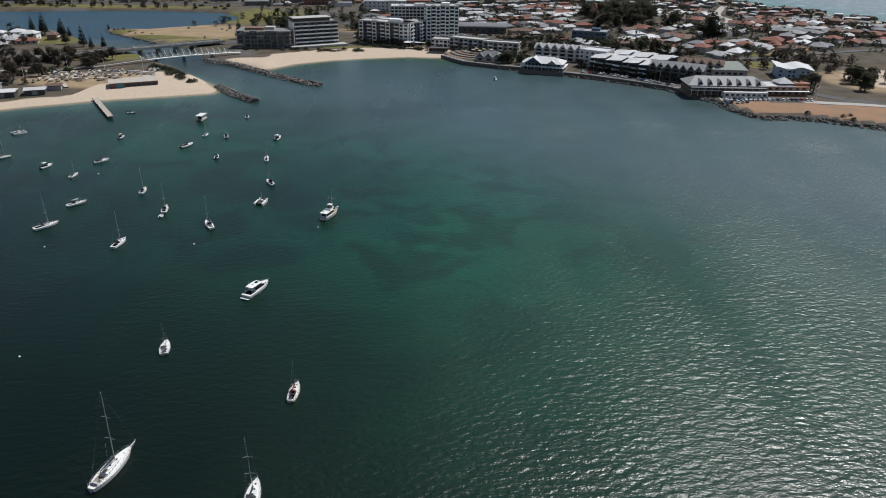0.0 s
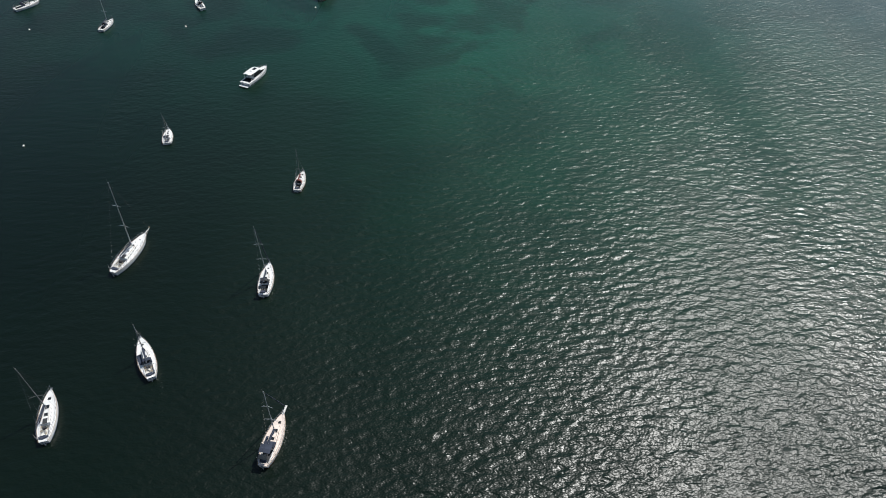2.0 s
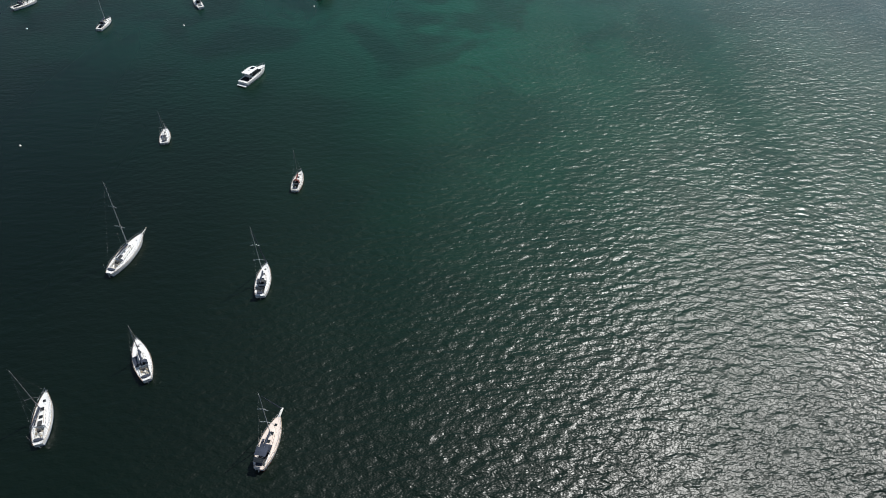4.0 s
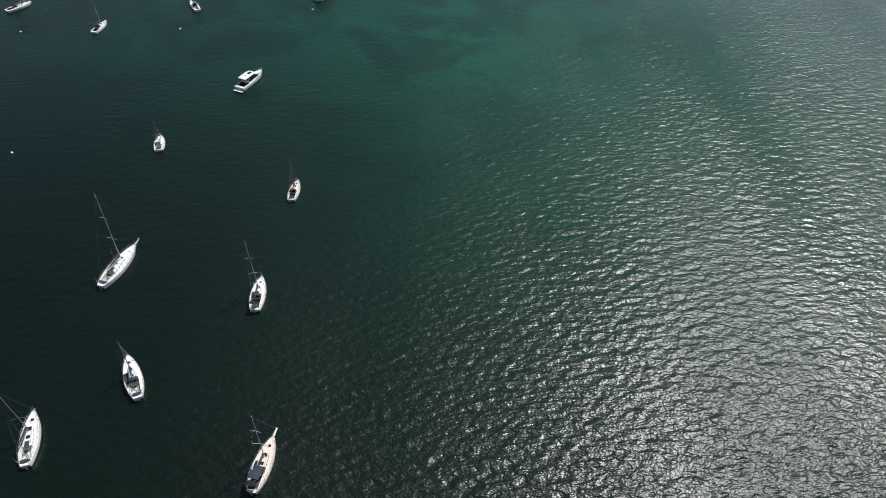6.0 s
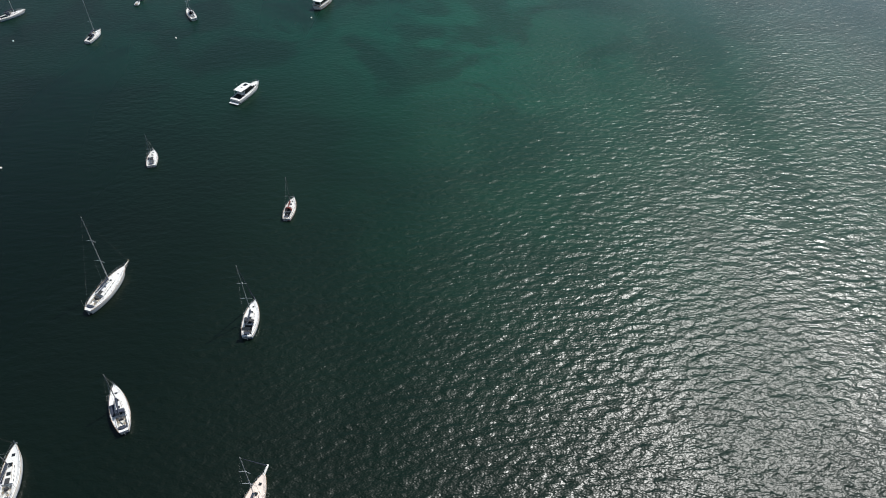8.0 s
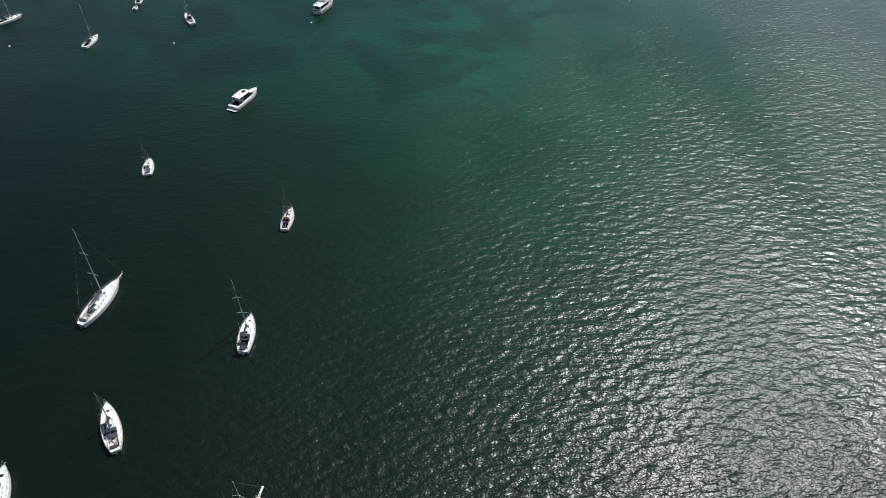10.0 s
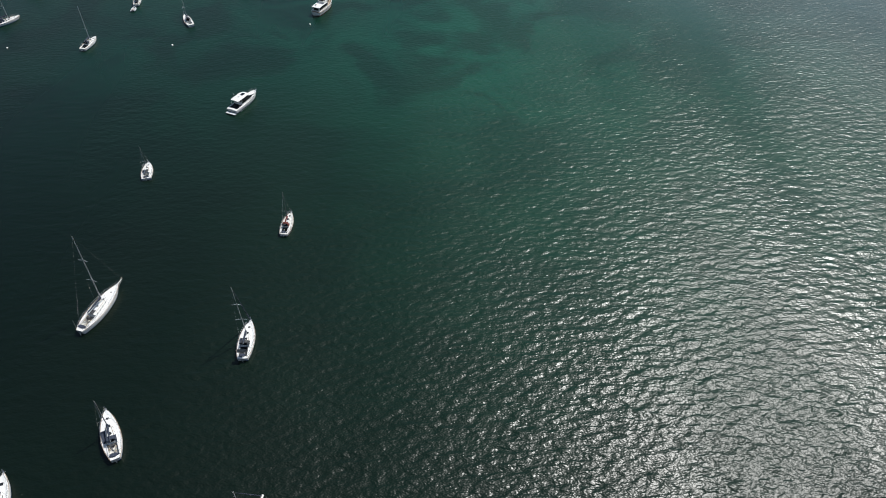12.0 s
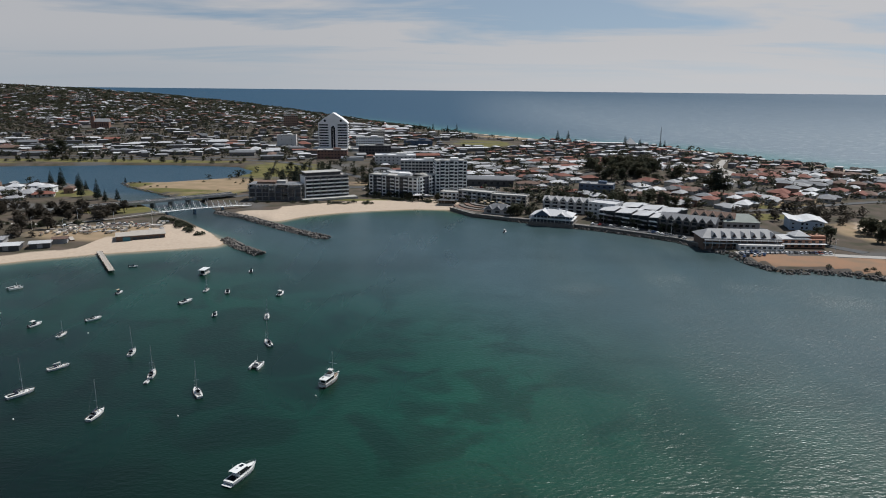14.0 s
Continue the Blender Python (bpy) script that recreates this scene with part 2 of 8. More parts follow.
# ---- mesh helpers ----
class Shape:
    def __init__(self):
        self.v, self.f = [], []

    def add(self, vs, fs):
        o = len(self.v)
        self.v += [tuple(p) for p in vs]
        self.f += [tuple(i + o for i in f) for f in fs]
        return self

    def box(self, c, s, turn=0.0, top=1.0):
        """A box on centre c of size s, turned about z, its top scaled."""
        ca, sa = math.cos(radians(turn)), math.sin(radians(turn))
        vs = []
        for k in (-0.5, 0.5):
            q = top if k > 0 else 1.0
            for i, j in ((-0.5, -0.5), (0.5, -0.5), (0.5, 0.5), (-0.5, 0.5)):
                x, y = i * s[0] * q, j * s[1] * q
                vs.append((c[0] + x * ca - y * sa, c[1] + x * sa + y * ca, c[2] + k * s[2]))
        return self.add(vs, [(3, 2, 1, 0), (4, 5, 6, 7), (0, 1, 5, 4), (1, 2, 6, 5), (2, 3, 7, 6), (3, 0, 4, 7)])

    def slab(self, poly, z0, z1):
        """A flat-topped prism over a counter-clockwise outline."""
        n = len(poly)
        vs = [(x, y, z0) for x, y in poly] + [(x, y, z1) for x, y in poly]
        return self.add(vs, [tuple(range(n - 1, -1, -1)), tuple(range(n, 2 * n))] + [(i, (i + 1) % n, n + (i + 1) % n, n + i) for i in range(n)])

    def tube(self, p, q, r0, r1=None, n=6):
        p, q = Vector(p), Vector(q)
        r1 = r0 if r1 is None else r1
        d = (q - p).normalized()
        a = d.orthogonal().normalized()
        b = d.cross(a)
        vs = []
        for c, r in ((p, r0), (q, r1)):
            for i in range(n):
                w = 2 * math.pi * i / n
                vs.append(c + a * (r * math.cos(w)) + b * (r * math.sin(w)))
        return self.add(vs, [tuple(range(n - 1, -1, -1)), tuple(range(n, 2 * n))] + [(i, (i + 1) % n, n + (i + 1) % n, n + i) for i in range(n)])

    def line(self, pts, r, n=5):
        """One bent tube along the points."""
        P = [Vector(p) for p in pts]
        rings = []
        a = (P[1] - P[0]).orthogonal().normalized()
        for i, p in enumerate(P):
            d = (P[min(i + 1, len(P) - 1)] - P[max(i - 1, 0)]).normalized()
            a = (a - d * a.dot(d)).normalized()
            b = d.cross(a)
            rings.append([tuple(p + a * (r * math.cos(2 * math.pi * k / n)) + b * (r * math.sin(2 * math.pi * k / n))) for k in range(n)])
        return self.loft(rings)

    def loft(self, rings, close=True, caps=True):
        n = len(rings[0])
        vs = [p for ring in rings for p in ring]
        fs = []
        for k in range(len(rings) - 1):
            for i in range(n if close else n - 1):
                j = (i + 1) % n
                fs.append((k * n + i, k * n + j, (k + 1) * n + j, (k + 1) * n + i))
        if caps and close:
            fs += [tuple(range(n - 1, -1, -1)), tuple((len(rings) - 1) * n + i for i in range(n))]
        return self.add(vs, fs)

    def mesh(self, name, material, smooth=False):
        me = bpy.data.meshes.new(name)
        me.from_pydata(self.v, [], self.f)
        me.materials.append(material)
        if smooth:
            me.shade_smooth()
        return me


def thing(name, label, category, group=""):
    return tagged(new(name), label, category, group)


def part(name, shape, material, parent, label="", smooth=False, at=None, kind=""):
    me = shape.mesh(name, material, smooth) if isinstance(shape, Shape) else shape
    ob = new(name, me)
    ob.parent = parent
    if at is not None:
        ob.matrix_basis = at
    return tagged(ob, label, kind=kind)


def inside(poly, x, y):
    hit = False
    for (x0, y0), (x1, y1) in zip(poly, poly[1:] + poly[:1]):
        if (y0 > y) != (y1 > y) and x < (x1 - x0) * (y - y0) / (y1 - y0) + x0:
            hit = not hit
    return hit


# ---- land and water ----
MAIN = [(-176, 530), (-148, 508), (-122, 498), (-107, 519), (-83, 535), (-57, 546), (-20, 556), (8, 553), (26, 523), (51, 508), (76, 497),
        (94, 485), (113, 474), (133, 460), (158, 440), (167, 424), (179, 409), (184, 379), (190, 366), (210, 368), (226, 363), (241, 352),
        (300, 325), (420, 330), (560, 420), (600, 640), (535, 812), (517, 862), (479, 929), (445, 1033), (399, 1151), (321, 1221), (231, 1286),
        (136, 1406), (21, 1549), (-70, 1680), (-190, 1900), (-420, 2260), (-760, 2460), (-1300, 2560), (-2000, 2700), (-3200, 3000), (-4990, 3600)]
INLET = [(-4990, 900), (-700, 815), (-540, 825), (-477, 836), (-413, 848), (-344, 854), (-255, 842), (-226, 804), (-220, 768), (-234, 728),
         (-282, 694), (-329, 691), (-307, 661), (-249, 611), (-215, 590), (-196, 560)]
MAIN = MAIN + INLET
WEST = [(-249, 369), (-238, 377), (-225, 383), (-207, 393), (-184, 401), (-159, 410), (-142, 416), (-139, 424), (-146, 436), (-160, 458),
        (-191, 497), (-221, 528), (-256, 566), (-278, 579), (-309, 608), (-360, 672), (-394, 687), (-437, 664), (-700, 600), (-1600, 560), (-1600, 100), (-500, 240), (-300, 340)]
RIDGE = [(-60, 1600, 5), (-150, 1750, 8), (-395, 2130, 15), (-722, 2290, 27), (-908, 2300, 45), (-1095, 2300, 61), (-1280, 2300, 74), (-1466, 2300, 82), (-2200, 2300, 90)]
HILLS = [(205, 740, 13, 60, 60), (-640, 1380, 22, 260, 240), (-270, 1320, 16, 150, 150), (330, 640, 5, 90, 120), (-1000, 1700, 12, 300, 300)]


def shore(poly, x, y):
    """Signed distance to an outline, positive inside."""
    best = np.full(x.shape, 1e12)
    odd = np.zeros(x.shape, bool)
    for (x0, y0), (x1, y1) in zip(poly, poly[1:] + poly[:1]):
        dx, dy = x1 - x0, y1 - y0
        u = np.clip(((x - x0) * dx + (y - y0) * dy) / (dx * dx + dy * dy), 0, 1)
        best = np.minimum(best, (x - x0 - u * dx) ** 2 + (y - y0 - u * dy) ** 2)
        if y0 != y1:
            odd ^= ((y0 > y) != (y1 > y)) & (x < dx * (y - y0) / dy + x0)
    return np.where(odd, 1, -1) * np.sqrt(best)


def bump01(x, y, cx, cy, rx, ry):
    return np.exp(-(((x - cx) / rx) ** 2 + ((y - cy) / ry) ** 2))


def sandy(x, y):
    """How sandy the shore is: the two bay beaches, the cove and the ocean beaches."""
    s = bump01(x, y, -190, 415, 75, 42) ** 0.5
    s = np.maximum(s, bump01(x, y, -245, 392, 50, 30) ** 0.5)
    s = np.maximum(s, np.where((y < 608) & (y > 480) & (x > -140) & (x < 20), 1.0, 0.0) * np.clip((x + 140) / 20, 0, 1) * np.clip((20 - x) / 14, 0, 1))
    s = np.maximum(s, bump01(x, y, 340, 480, 60, 60) ** 0.5)
    return s


def height(x, y):
    x, y = np.asarray(x, float), np.asarray(y, float)
    d = np.maximum(shore(MAIN, x, y), shore(WEST, x, y))
    sand = sandy(x, y)
    slope = 0.9 - 0.82 * np.clip(sand * 1.4, 0, 1)
    z = np.clip(d * slope, -4.0, 2.4)
    z = np.where(d > 0, np.minimum(z, 2.4 * (1 - np.exp(-np.maximum(d, 0) * slope / 1.6))), z)
    inland = np.clip((d - 30) / 160, 0, 1)
    best = np.full(x.shape, 0.0)
    for (x0, y0, h0), (x1, y1, h1) in zip(RIDGE[:-1], RIDGE[1:]):
        dx, dy = x1 - x0, y1 - y0
        u = np.clip(((x - x0) * dx + (y - y0) * dy) / (dx * dx + dy * dy), 0, 1)
        r = np.sqrt((x - x0 - u * dx) ** 2 + (y - y0 - u * dy) ** 2)
        best = np.maximum(best, (h0 + u * (h1 - h0)) * np.exp(-(r / 480) ** 2))
    hill = sum(h * bump01(x, y, cx, cy, rx, ry) for cx, cy, h, rx, ry in HILLS)
    rise = np.clip((y - 900) / 900, 0, 1) * 5
    return z + inland * hill + np.clip((d - 10) / 90, 0, 1) * best + inland * rise, d, sand


def ground_z(x, y):
    return float(height(np.array([x]), np.array([y]))[0][0])


def lines(*runs):
    out = []
    for a, b, step in runs:
        out += list(np.arange(a, b, step))
    return np.array(out + [runs[-1][1]], float)


def sheet(name, xs, ys, z, keep, attrs, material, label, category, shift=(0.0, 0.0)):
    nx, ny = len(xs), len(ys)
    gx, gy = np.meshgrid(xs, ys)
    idx = np.arange(nx * ny).reshape(ny, nx)
    quads = np.stack([idx[:-1, :-1], idx[:-1, 1:], idx[1:, 1:], idx[1:, :-1]], -1).reshape(-1, 4)
    quads = quads[keep.ravel()[quads].any(1)]
    used = np.unique(quads)
    remap = np.full(nx * ny, -1)
    remap[used] = np.arange(len(used))
    co = np.stack([(gx + shift[0]).ravel(), (gy + shift[1]).ravel(), z.ravel()], -1)[used]
    me = bpy.data.meshes.new(name)
    me.vertices.add(len(co)); me.vertices.foreach_set("co", co.ravel())
    me.loops.add(quads.size); me.loops.foreach_set("vertex_index", remap[quads].ravel())
    me.polygons.add(len(quads)); me.polygons.foreach_set("loop_start", np.arange(0, quads.size, 4))
    me.update(); me.validate()
    for key, val in attrs.items():
        at = me.attributes.new(key, "FLOAT", "POINT")
        at.data.foreach_set("value", val.ravel()[used].astype(np.float32))
    me.materials.append(material)
    me.shade_smooth()
    return tagged(new(name, me), label, category, kind="structure")


def attr(nt, name):
    n = nt.nodes.new("ShaderNodeAttribute")
    n.attribute_name = name
    return n.outputs["Fac"]


def ground_material():
    m = bpy.data.materials.new("coastal ground")
    m.use_nodes = True
    nt = m.node_tree
    b = nt.nodes["Principled BSDF"]
    b.inputs["Roughness"].default_value = 0.95
    b.inputs["Specular IOR Level"].default_value = 0.15
    geo = nt.nodes.new("ShaderNodeNewGeometry")

    def noise_(scale, detail=4):
        n = nt.nodes.new("ShaderNodeTexNoise")
        n.inputs["Scale"].default_value, n.inputs["Detail"].default_value = scale, detail
        nt.links.new(geo.outputs["Position"], n.inputs["Vector"])
        return n.outputs["Fac"]

    def mix(f, a, c):
        n = nt.nodes.new("ShaderNodeMixRGB")
        for i, s in enumerate((f, a, c)):
            if isinstance(s, tuple):
                n.inputs[i].default_value = s
            else:
                nt.links.new(s, n.inputs[i])
        return n.outputs[0]

    def sharp(v, lo, hi):
        n = nt.nodes.new("ShaderNodeMapRange")
        n.inputs[1].default_value, n.inputs[2].default_value = lo, hi
        nt.links.new(v, n.inputs[0])
        return n.outputs[0]

    def plus(a, c, k):
        n = nt.nodes.new("ShaderNodeMath"); n.operation = "MULTIPLY_ADD"; n.inputs[1].default_value = k
        nt.links.new(c, n.inputs[0]); nt.links.new(a, n.inputs[2])
        return n.outputs[0]

    small, mid, big = noise_(0.5), noise_(0.08), noise_(0.012)
    town = mix(sharp(mid, 0.35, 0.65), (0.100, 0.077, 0.062, 1), (0.055, 0.051, 0.034, 1))
    town = mix(sharp(big, 0.54, 0.62), town, (0.095, 0.090, 0.085, 1))
    grass = mix(sharp(mid, 0.3, 0.7), (0.085, 0.085, 0.028, 1), (0.15, 0.13, 0.05, 1))
    dry = mix(sharp(mid, 0.3, 0.7), (0.30, 0.215, 0.14, 1), (0.215, 0.165, 0.10, 1))
    dirt = mix(sharp(mid, 0.3, 0.7), (0.27, 0.155, 0.095, 1), (0.20, 0.14, 0.095, 1))
    sand = mix(sharp(small, 0.3, 0.75), (0.45, 0.365, 0.285, 1), (0.39, 0.31, 0.24, 1))
    c = mix(sharp(plus(attr(nt, "grass"), mid, 0.5), 0.65, 0.85), town, grass)
    c = mix(sharp(plus(attr(nt, "dry"), mid, 0.4), 0.6, 0.8), c, dry)
    c = mix(sharp(plus(attr(nt, "dirt"), mid, 0.3), 0.6, 0.72), c, dirt)
    c = mix(sharp(plus(attr(nt, "sand"), mid, 0.3), 0.6, 0.72), c, sand)
    wet = mix(sharp(attr(nt, "wet"), 0.5, 0.9), c, (0.25, 0.19, 0.13, 1))
    nt.links.new(wet, b.inputs["Base Color"])
    bp = nt.nodes.new("ShaderNodeBump"); bp.inputs["Strength"].default_value = 0.4; bp.inputs["Distance"].default_value = 0.3
    nt.links.new(small, bp.inputs["Height"]); nt.links.new(bp.outputs[0], b.inputs["Normal"])
    return m


gxs = lines((-4990, -760, 90), (-760, -420, 12), (-420, 420, 4), (420, 700, 10), (700, 1000, 50))
gys = lines((100, 330, 40), (330, 660, 4), (660, 1300, 8), (1300, 2000, 25), (2000, 4990, 60))
GX, GY = np.meshgrid(gxs, gys)
GZ, GD, GS = height(GX, GY)
rough = np.array([noise.noise((a * 0.02, c * 0.02, 0)) for a, c in zip(GX.ravel(), GY.ravel())]).reshape(GX.shape)
GZ = np.where(GD > 6, GZ + 0.25 * rough, GZ)
a_grass = np.maximum.reduce([bump01(GX, GY, 70, 1165, 55, 70), bump01(GX, GY, -195, 800, 60, 90), bump01(GX, GY, -215, 640, 45, 60) * 0.9, bump01(GX, GY, -260, 530, 40, 25),
                             bump01(GX, GY, -420, 876, 200, 20), bump01(GX, GY, -640, 850, 120, 22), bump01(GX, GY, -262, 636, 40, 14), bump01(GX, GY, -300, 668, 22, 16), bump01(GX, GY, 215, 520, 40, 25) * 0.8, bump01(GX, GY, 252, 522, 30, 14), bump01(GX, GY, 285, 562, 34, 12), bump01(GX, GY, -60, 588, 60, 8) * 0.9, bump01(GX, GY, -275, 385, 18, 8), bump01(GX, GY, -340, 610, 40, 30) * 0.8])
a_dry = np.maximum.reduce([bump01(GX, GY, -250, 668, 85, 50) ** 0.6, bump01(GX, GY, 300, 575, 50, 26) * 0.7, bump01(GX, GY, 130, 1330, 90, 60) * 0.8, bump01(GX, GY, -80, 690, 60, 25) * 0.6, bump01(GX, GY, -150, 505, 28, 12), bump01(GX, GY, -225, 445, 60, 30), bump01(GX, GY, 305, 462, 34, 44) * 0.9])
a_dry = a_dry * (1 - 0.9 * np.maximum(bump01(GX, GY, -268, 634, 46, 13), bump01(GX, GY, -306, 668, 20, 16)))
a_dirt = np.maximum.reduce([np.where((GD > 5) & (GX > 186) & (GX < 290) & (GY < 401 - (GX - 190) * 0.14) & (GY > 340), 1.0, 0.0)])
a_sand = np.where(GD < np.where(GX > -145, 40, 70), np.clip(GS * 1.35, 0, 1), 0)
a_sand = np.maximum(a_sand, np.where((GX * 0.75 + GY - 1150 > -150) & (GD < 26) & (GD > -10), 0.75, 0))
a_sand = np.where(GX < -150, a_sand * np.clip(1.45 - GD / 42, 0.36, 1), a_sand)
a_sand = np.where(GX < -222, a_sand * np.clip(1.35 - GD / 20, 0.2, 1), a_sand)
a_sand = np.maximum(a_sand, bump01(GX, GY, 330, 470, 38, 45) * 0.95)
a_sand = np.where((GX < -150) & (GY > 474 + 0.25 * (GX + 200)), 0.0, a_sand)
a_sand = np.maximum(a_sand, bump01(GX, GY, -138, 516, 34, 22))
a_wet = np.where(GS > 0.3, np.clip(1.0 - GZ / 0.35, 0, 1), 0) * (GD < 20)
ground = sheet("ground", gxs, gys, GZ, GZ > -3.4, {"grass": a_grass, "dry": a_dry, "dirt": a_dirt, "sand": a_sand, "wet": a_wet}, ground_material(),
               "low coastal town ground with pale sand beaches, lawns and dry grass", "ground")


def water_material():
    m = bpy.data.materials.new("sea water")
    m.use_nodes = True
    nt = m.node_tree
    b = nt.nodes["Principled BSDF"]
    b.inputs["IOR"].default_value = 1.333
    geo = nt.nodes.new("ShaderNodeNewGeometry")

    def noise_(scale, detail, size=(1, 1, 1), turn=0.0, rough_=0.5, dist=0.0):
        mp = nt.nodes.new("ShaderNodeMapping")
        mp.inputs["Scale"].default_value, mp.inputs["Rotation"].default_value = size, (0, 0, radians(turn))
        n = nt.nodes.new("ShaderNodeTexNoise")
        n.inputs["Scale"].default_value, n.inputs["Detail"].default_value, n.inputs["Roughness"].default_value, n.inputs["Distortion"].default_value = scale, detail, rough_, dist
        nt.links.new(geo.outputs["Position"], mp.inputs["Vector"]); nt.links.new(mp.outputs[0], n.inputs["Vector"])
        return n.outputs["Fac"]

    def span(v, lo, hi, a=0.0, c=1.0):
        n = nt.nodes.new("ShaderNodeMapRange")
        n.interpolation_type = "SMOOTHSTEP"
        for i, q in zip((1, 2, 3, 4), (lo, hi, a, c)):
            n.inputs[i].default_value = q
        nt.links.new(v, n.inputs[0])
        return n.outputs[0]

    def maths(op, a, c):
        n = nt.nodes.new("ShaderNodeMath"); n.operation = op
        for i, s in enumerate((a, c)):
            if isinstance(s, (int, float)):
                n.inputs[i].default_value = s
            else:
                nt.links.new(s, n.inputs[i])
        return n.outputs[0]

    def mix(f, a, c):
        n = nt.nodes.new("ShaderNodeMixRGB")
        for i, s in enumerate((f, a, c)):
            if isinstance(s, tuple):
                n.inputs[i].default_value = s
            else:
                nt.links.new(s, n.inputs[i])
        return n.outputs[0]

    bed, patch = attr(nt, "shallow"), noise_(0.040, 6, (0.9, 1.0, 1.0), 8, 0.62, 0.9)
    sep = nt.nodes.new("ShaderNodeSeparateXYZ"); nt.links.new(geo.outputs["Position"], sep.inputs[0])
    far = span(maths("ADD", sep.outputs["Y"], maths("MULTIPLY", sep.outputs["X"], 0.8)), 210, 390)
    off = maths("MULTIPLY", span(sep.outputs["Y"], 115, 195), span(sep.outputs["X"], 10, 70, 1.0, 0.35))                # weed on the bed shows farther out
    fine = noise_(0.06, 4, (0.6, 1, 1), 10)
    deep = mix(span(attr(nt, "ocean"), 0.2, 0.8), (0.0012, 0.0030, 0.0014, 1), (0.005, 0.047, 0.092, 1))
    # green bank water; the far colours have the sky's pale reflection painted in
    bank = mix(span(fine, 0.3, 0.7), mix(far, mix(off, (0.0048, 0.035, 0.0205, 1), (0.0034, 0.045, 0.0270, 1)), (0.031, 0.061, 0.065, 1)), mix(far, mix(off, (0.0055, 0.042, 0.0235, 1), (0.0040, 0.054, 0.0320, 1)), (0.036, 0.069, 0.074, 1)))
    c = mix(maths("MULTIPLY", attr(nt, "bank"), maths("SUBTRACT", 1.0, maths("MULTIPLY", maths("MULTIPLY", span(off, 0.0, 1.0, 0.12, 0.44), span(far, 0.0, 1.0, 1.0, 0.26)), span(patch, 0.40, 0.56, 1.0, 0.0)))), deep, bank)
    # sun glare on the sea painted into its colour, with pale flecks over it
    c = mix(maths("MULTIPLY", attr(nt, "glare_surf"), 0.45), c, (0.19, 0.23, 0.255, 1))
    c = mix(span(bed, 0.10, 0.70), c, mix(attr(nt, "ocean"), (0.026, 0.066, 0.052, 1), (0.03, 0.12, 0.13, 1)))
    c = mix(maths("MULTIPLY", attr(nt, "glare_surf"), span(noise_(0.13, 4, (0.3, 1.0, 1.0), 35, 0.6, 0.4), 0.55, 0.68, 0.0, 0.5)), c, (0.42, 0.45, 0.45, 1))
    c = mix(span(bed, 0.66, 1.0), c, (0.20, 0.18, 0.12, 1))
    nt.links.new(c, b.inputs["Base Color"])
    nt.links.new(span(attr(nt, "ocean"), 0.0, 1.0, 0.5, 0.62), b.inputs["Specular IOR Level"])      # steep seas far off mirror less sky
    # unresolved ripples spread the sun: wider where the wind ruffles the bay, and over the open sea
    ruffle = attr(nt, "wind")
    lane = span(noise_(0.011, 3, (2.4, 0.45, 1.0), -8), 0.34, 0.64, 0.86, 1.10)
    calm = maths("MULTIPLY", lane, span(ruffle, 0.2, 1.2, 0.84, 1.06))
    nt.links.new(maths("MAXIMUM", span(attr(nt, "ocean"), 0.0, 1.0, 0.0, 0.60), maths("MULTIPLY", calm, span(sep.outputs["Y"], 60, 190, 0.325, 0.352))), b.inputs["Roughness"])
    # short chop and cat's-paw ripples riding on the modelled waves
    chop = noise_(1.25, 1.0, (0.55, 1.0, 1.0), -6, 0.5, 0.25)
    ripple = noise_(3.9, 0.0, (0.7, 1.0, 1.0), 24, 0.5, 0.0)
    h = maths("ADD", maths("MULTIPLY", chop, 0.80), maths("MULTIPLY", ripple, 0.17))
    bp = nt.nodes.new("ShaderNodeBump")
    bp.inputs["Distance"].default_value = 0.26
    nt.links.new(maths("MULTIPLY", lane, ruffle), bp.inputs["Strength"])
    nt.links.new(h, bp.inputs["Height"]); nt.links.new(bp.outputs[0], b.inputs["Normal"])
    return m


def wave_field(n, size, peak, toward, slope, shortest, seed):
    """A wind sea on a repeating square: height and sideways drift, grown from a directional spectrum."""
    rng = np.random.default_rng(seed)
    k1 = 2 * math.pi * np.fft.fftfreq(n, size / n)
    kx, ky = np.meshgrid(k1, k1)
    k = np.hypot(kx, ky)
    k[0, 0] = 1.0
    kp, kc = 2 * math.pi / peak, 2 * math.pi / shortest
    along = (kx * math.sin(radians(toward)) + ky * math.cos(radians(toward))) / k
    spec = k ** -4.2 * np.exp(-(kp / k) ** 2 - (k / kc) ** 4) * (0.06 + along ** 4)
    spec[0, 0] = 0.0
    H = np.sqrt(spec) * (rng.normal(size=(n, n)) + 1j * rng.normal(size=(n, n)))
    rms = math.sqrt(float(np.mean(np.real(np.fft.ifft2(1j * kx * H)) ** 2 + np.real(np.fft.ifft2(1j * ky * H)) ** 2)))
    H *= slope / rms
    return [np.real(np.fft.ifft2(q)) for q in (H, 1j * kx / k * H, 1j * ky / k * H)]


def sampled(field, size, x, y):
    n = field.shape[0]
    u, v = (x / size * n) % n, (y / size * n) % n
    i, j = np.floor(u).astype(int) % n, np.floor(v).astype(int) % n
    fu, fv = u - np.floor(u), v - np.floor(v)
    i2, j2 = (i + 1) % n, (j + 1) % n
    return (field[j, i] * (1 - fu) + field[j, i2] * fu) * (1 - fv) + (field[j2, i] * (1 - fu) + field[j2, i2] * fu) * fv


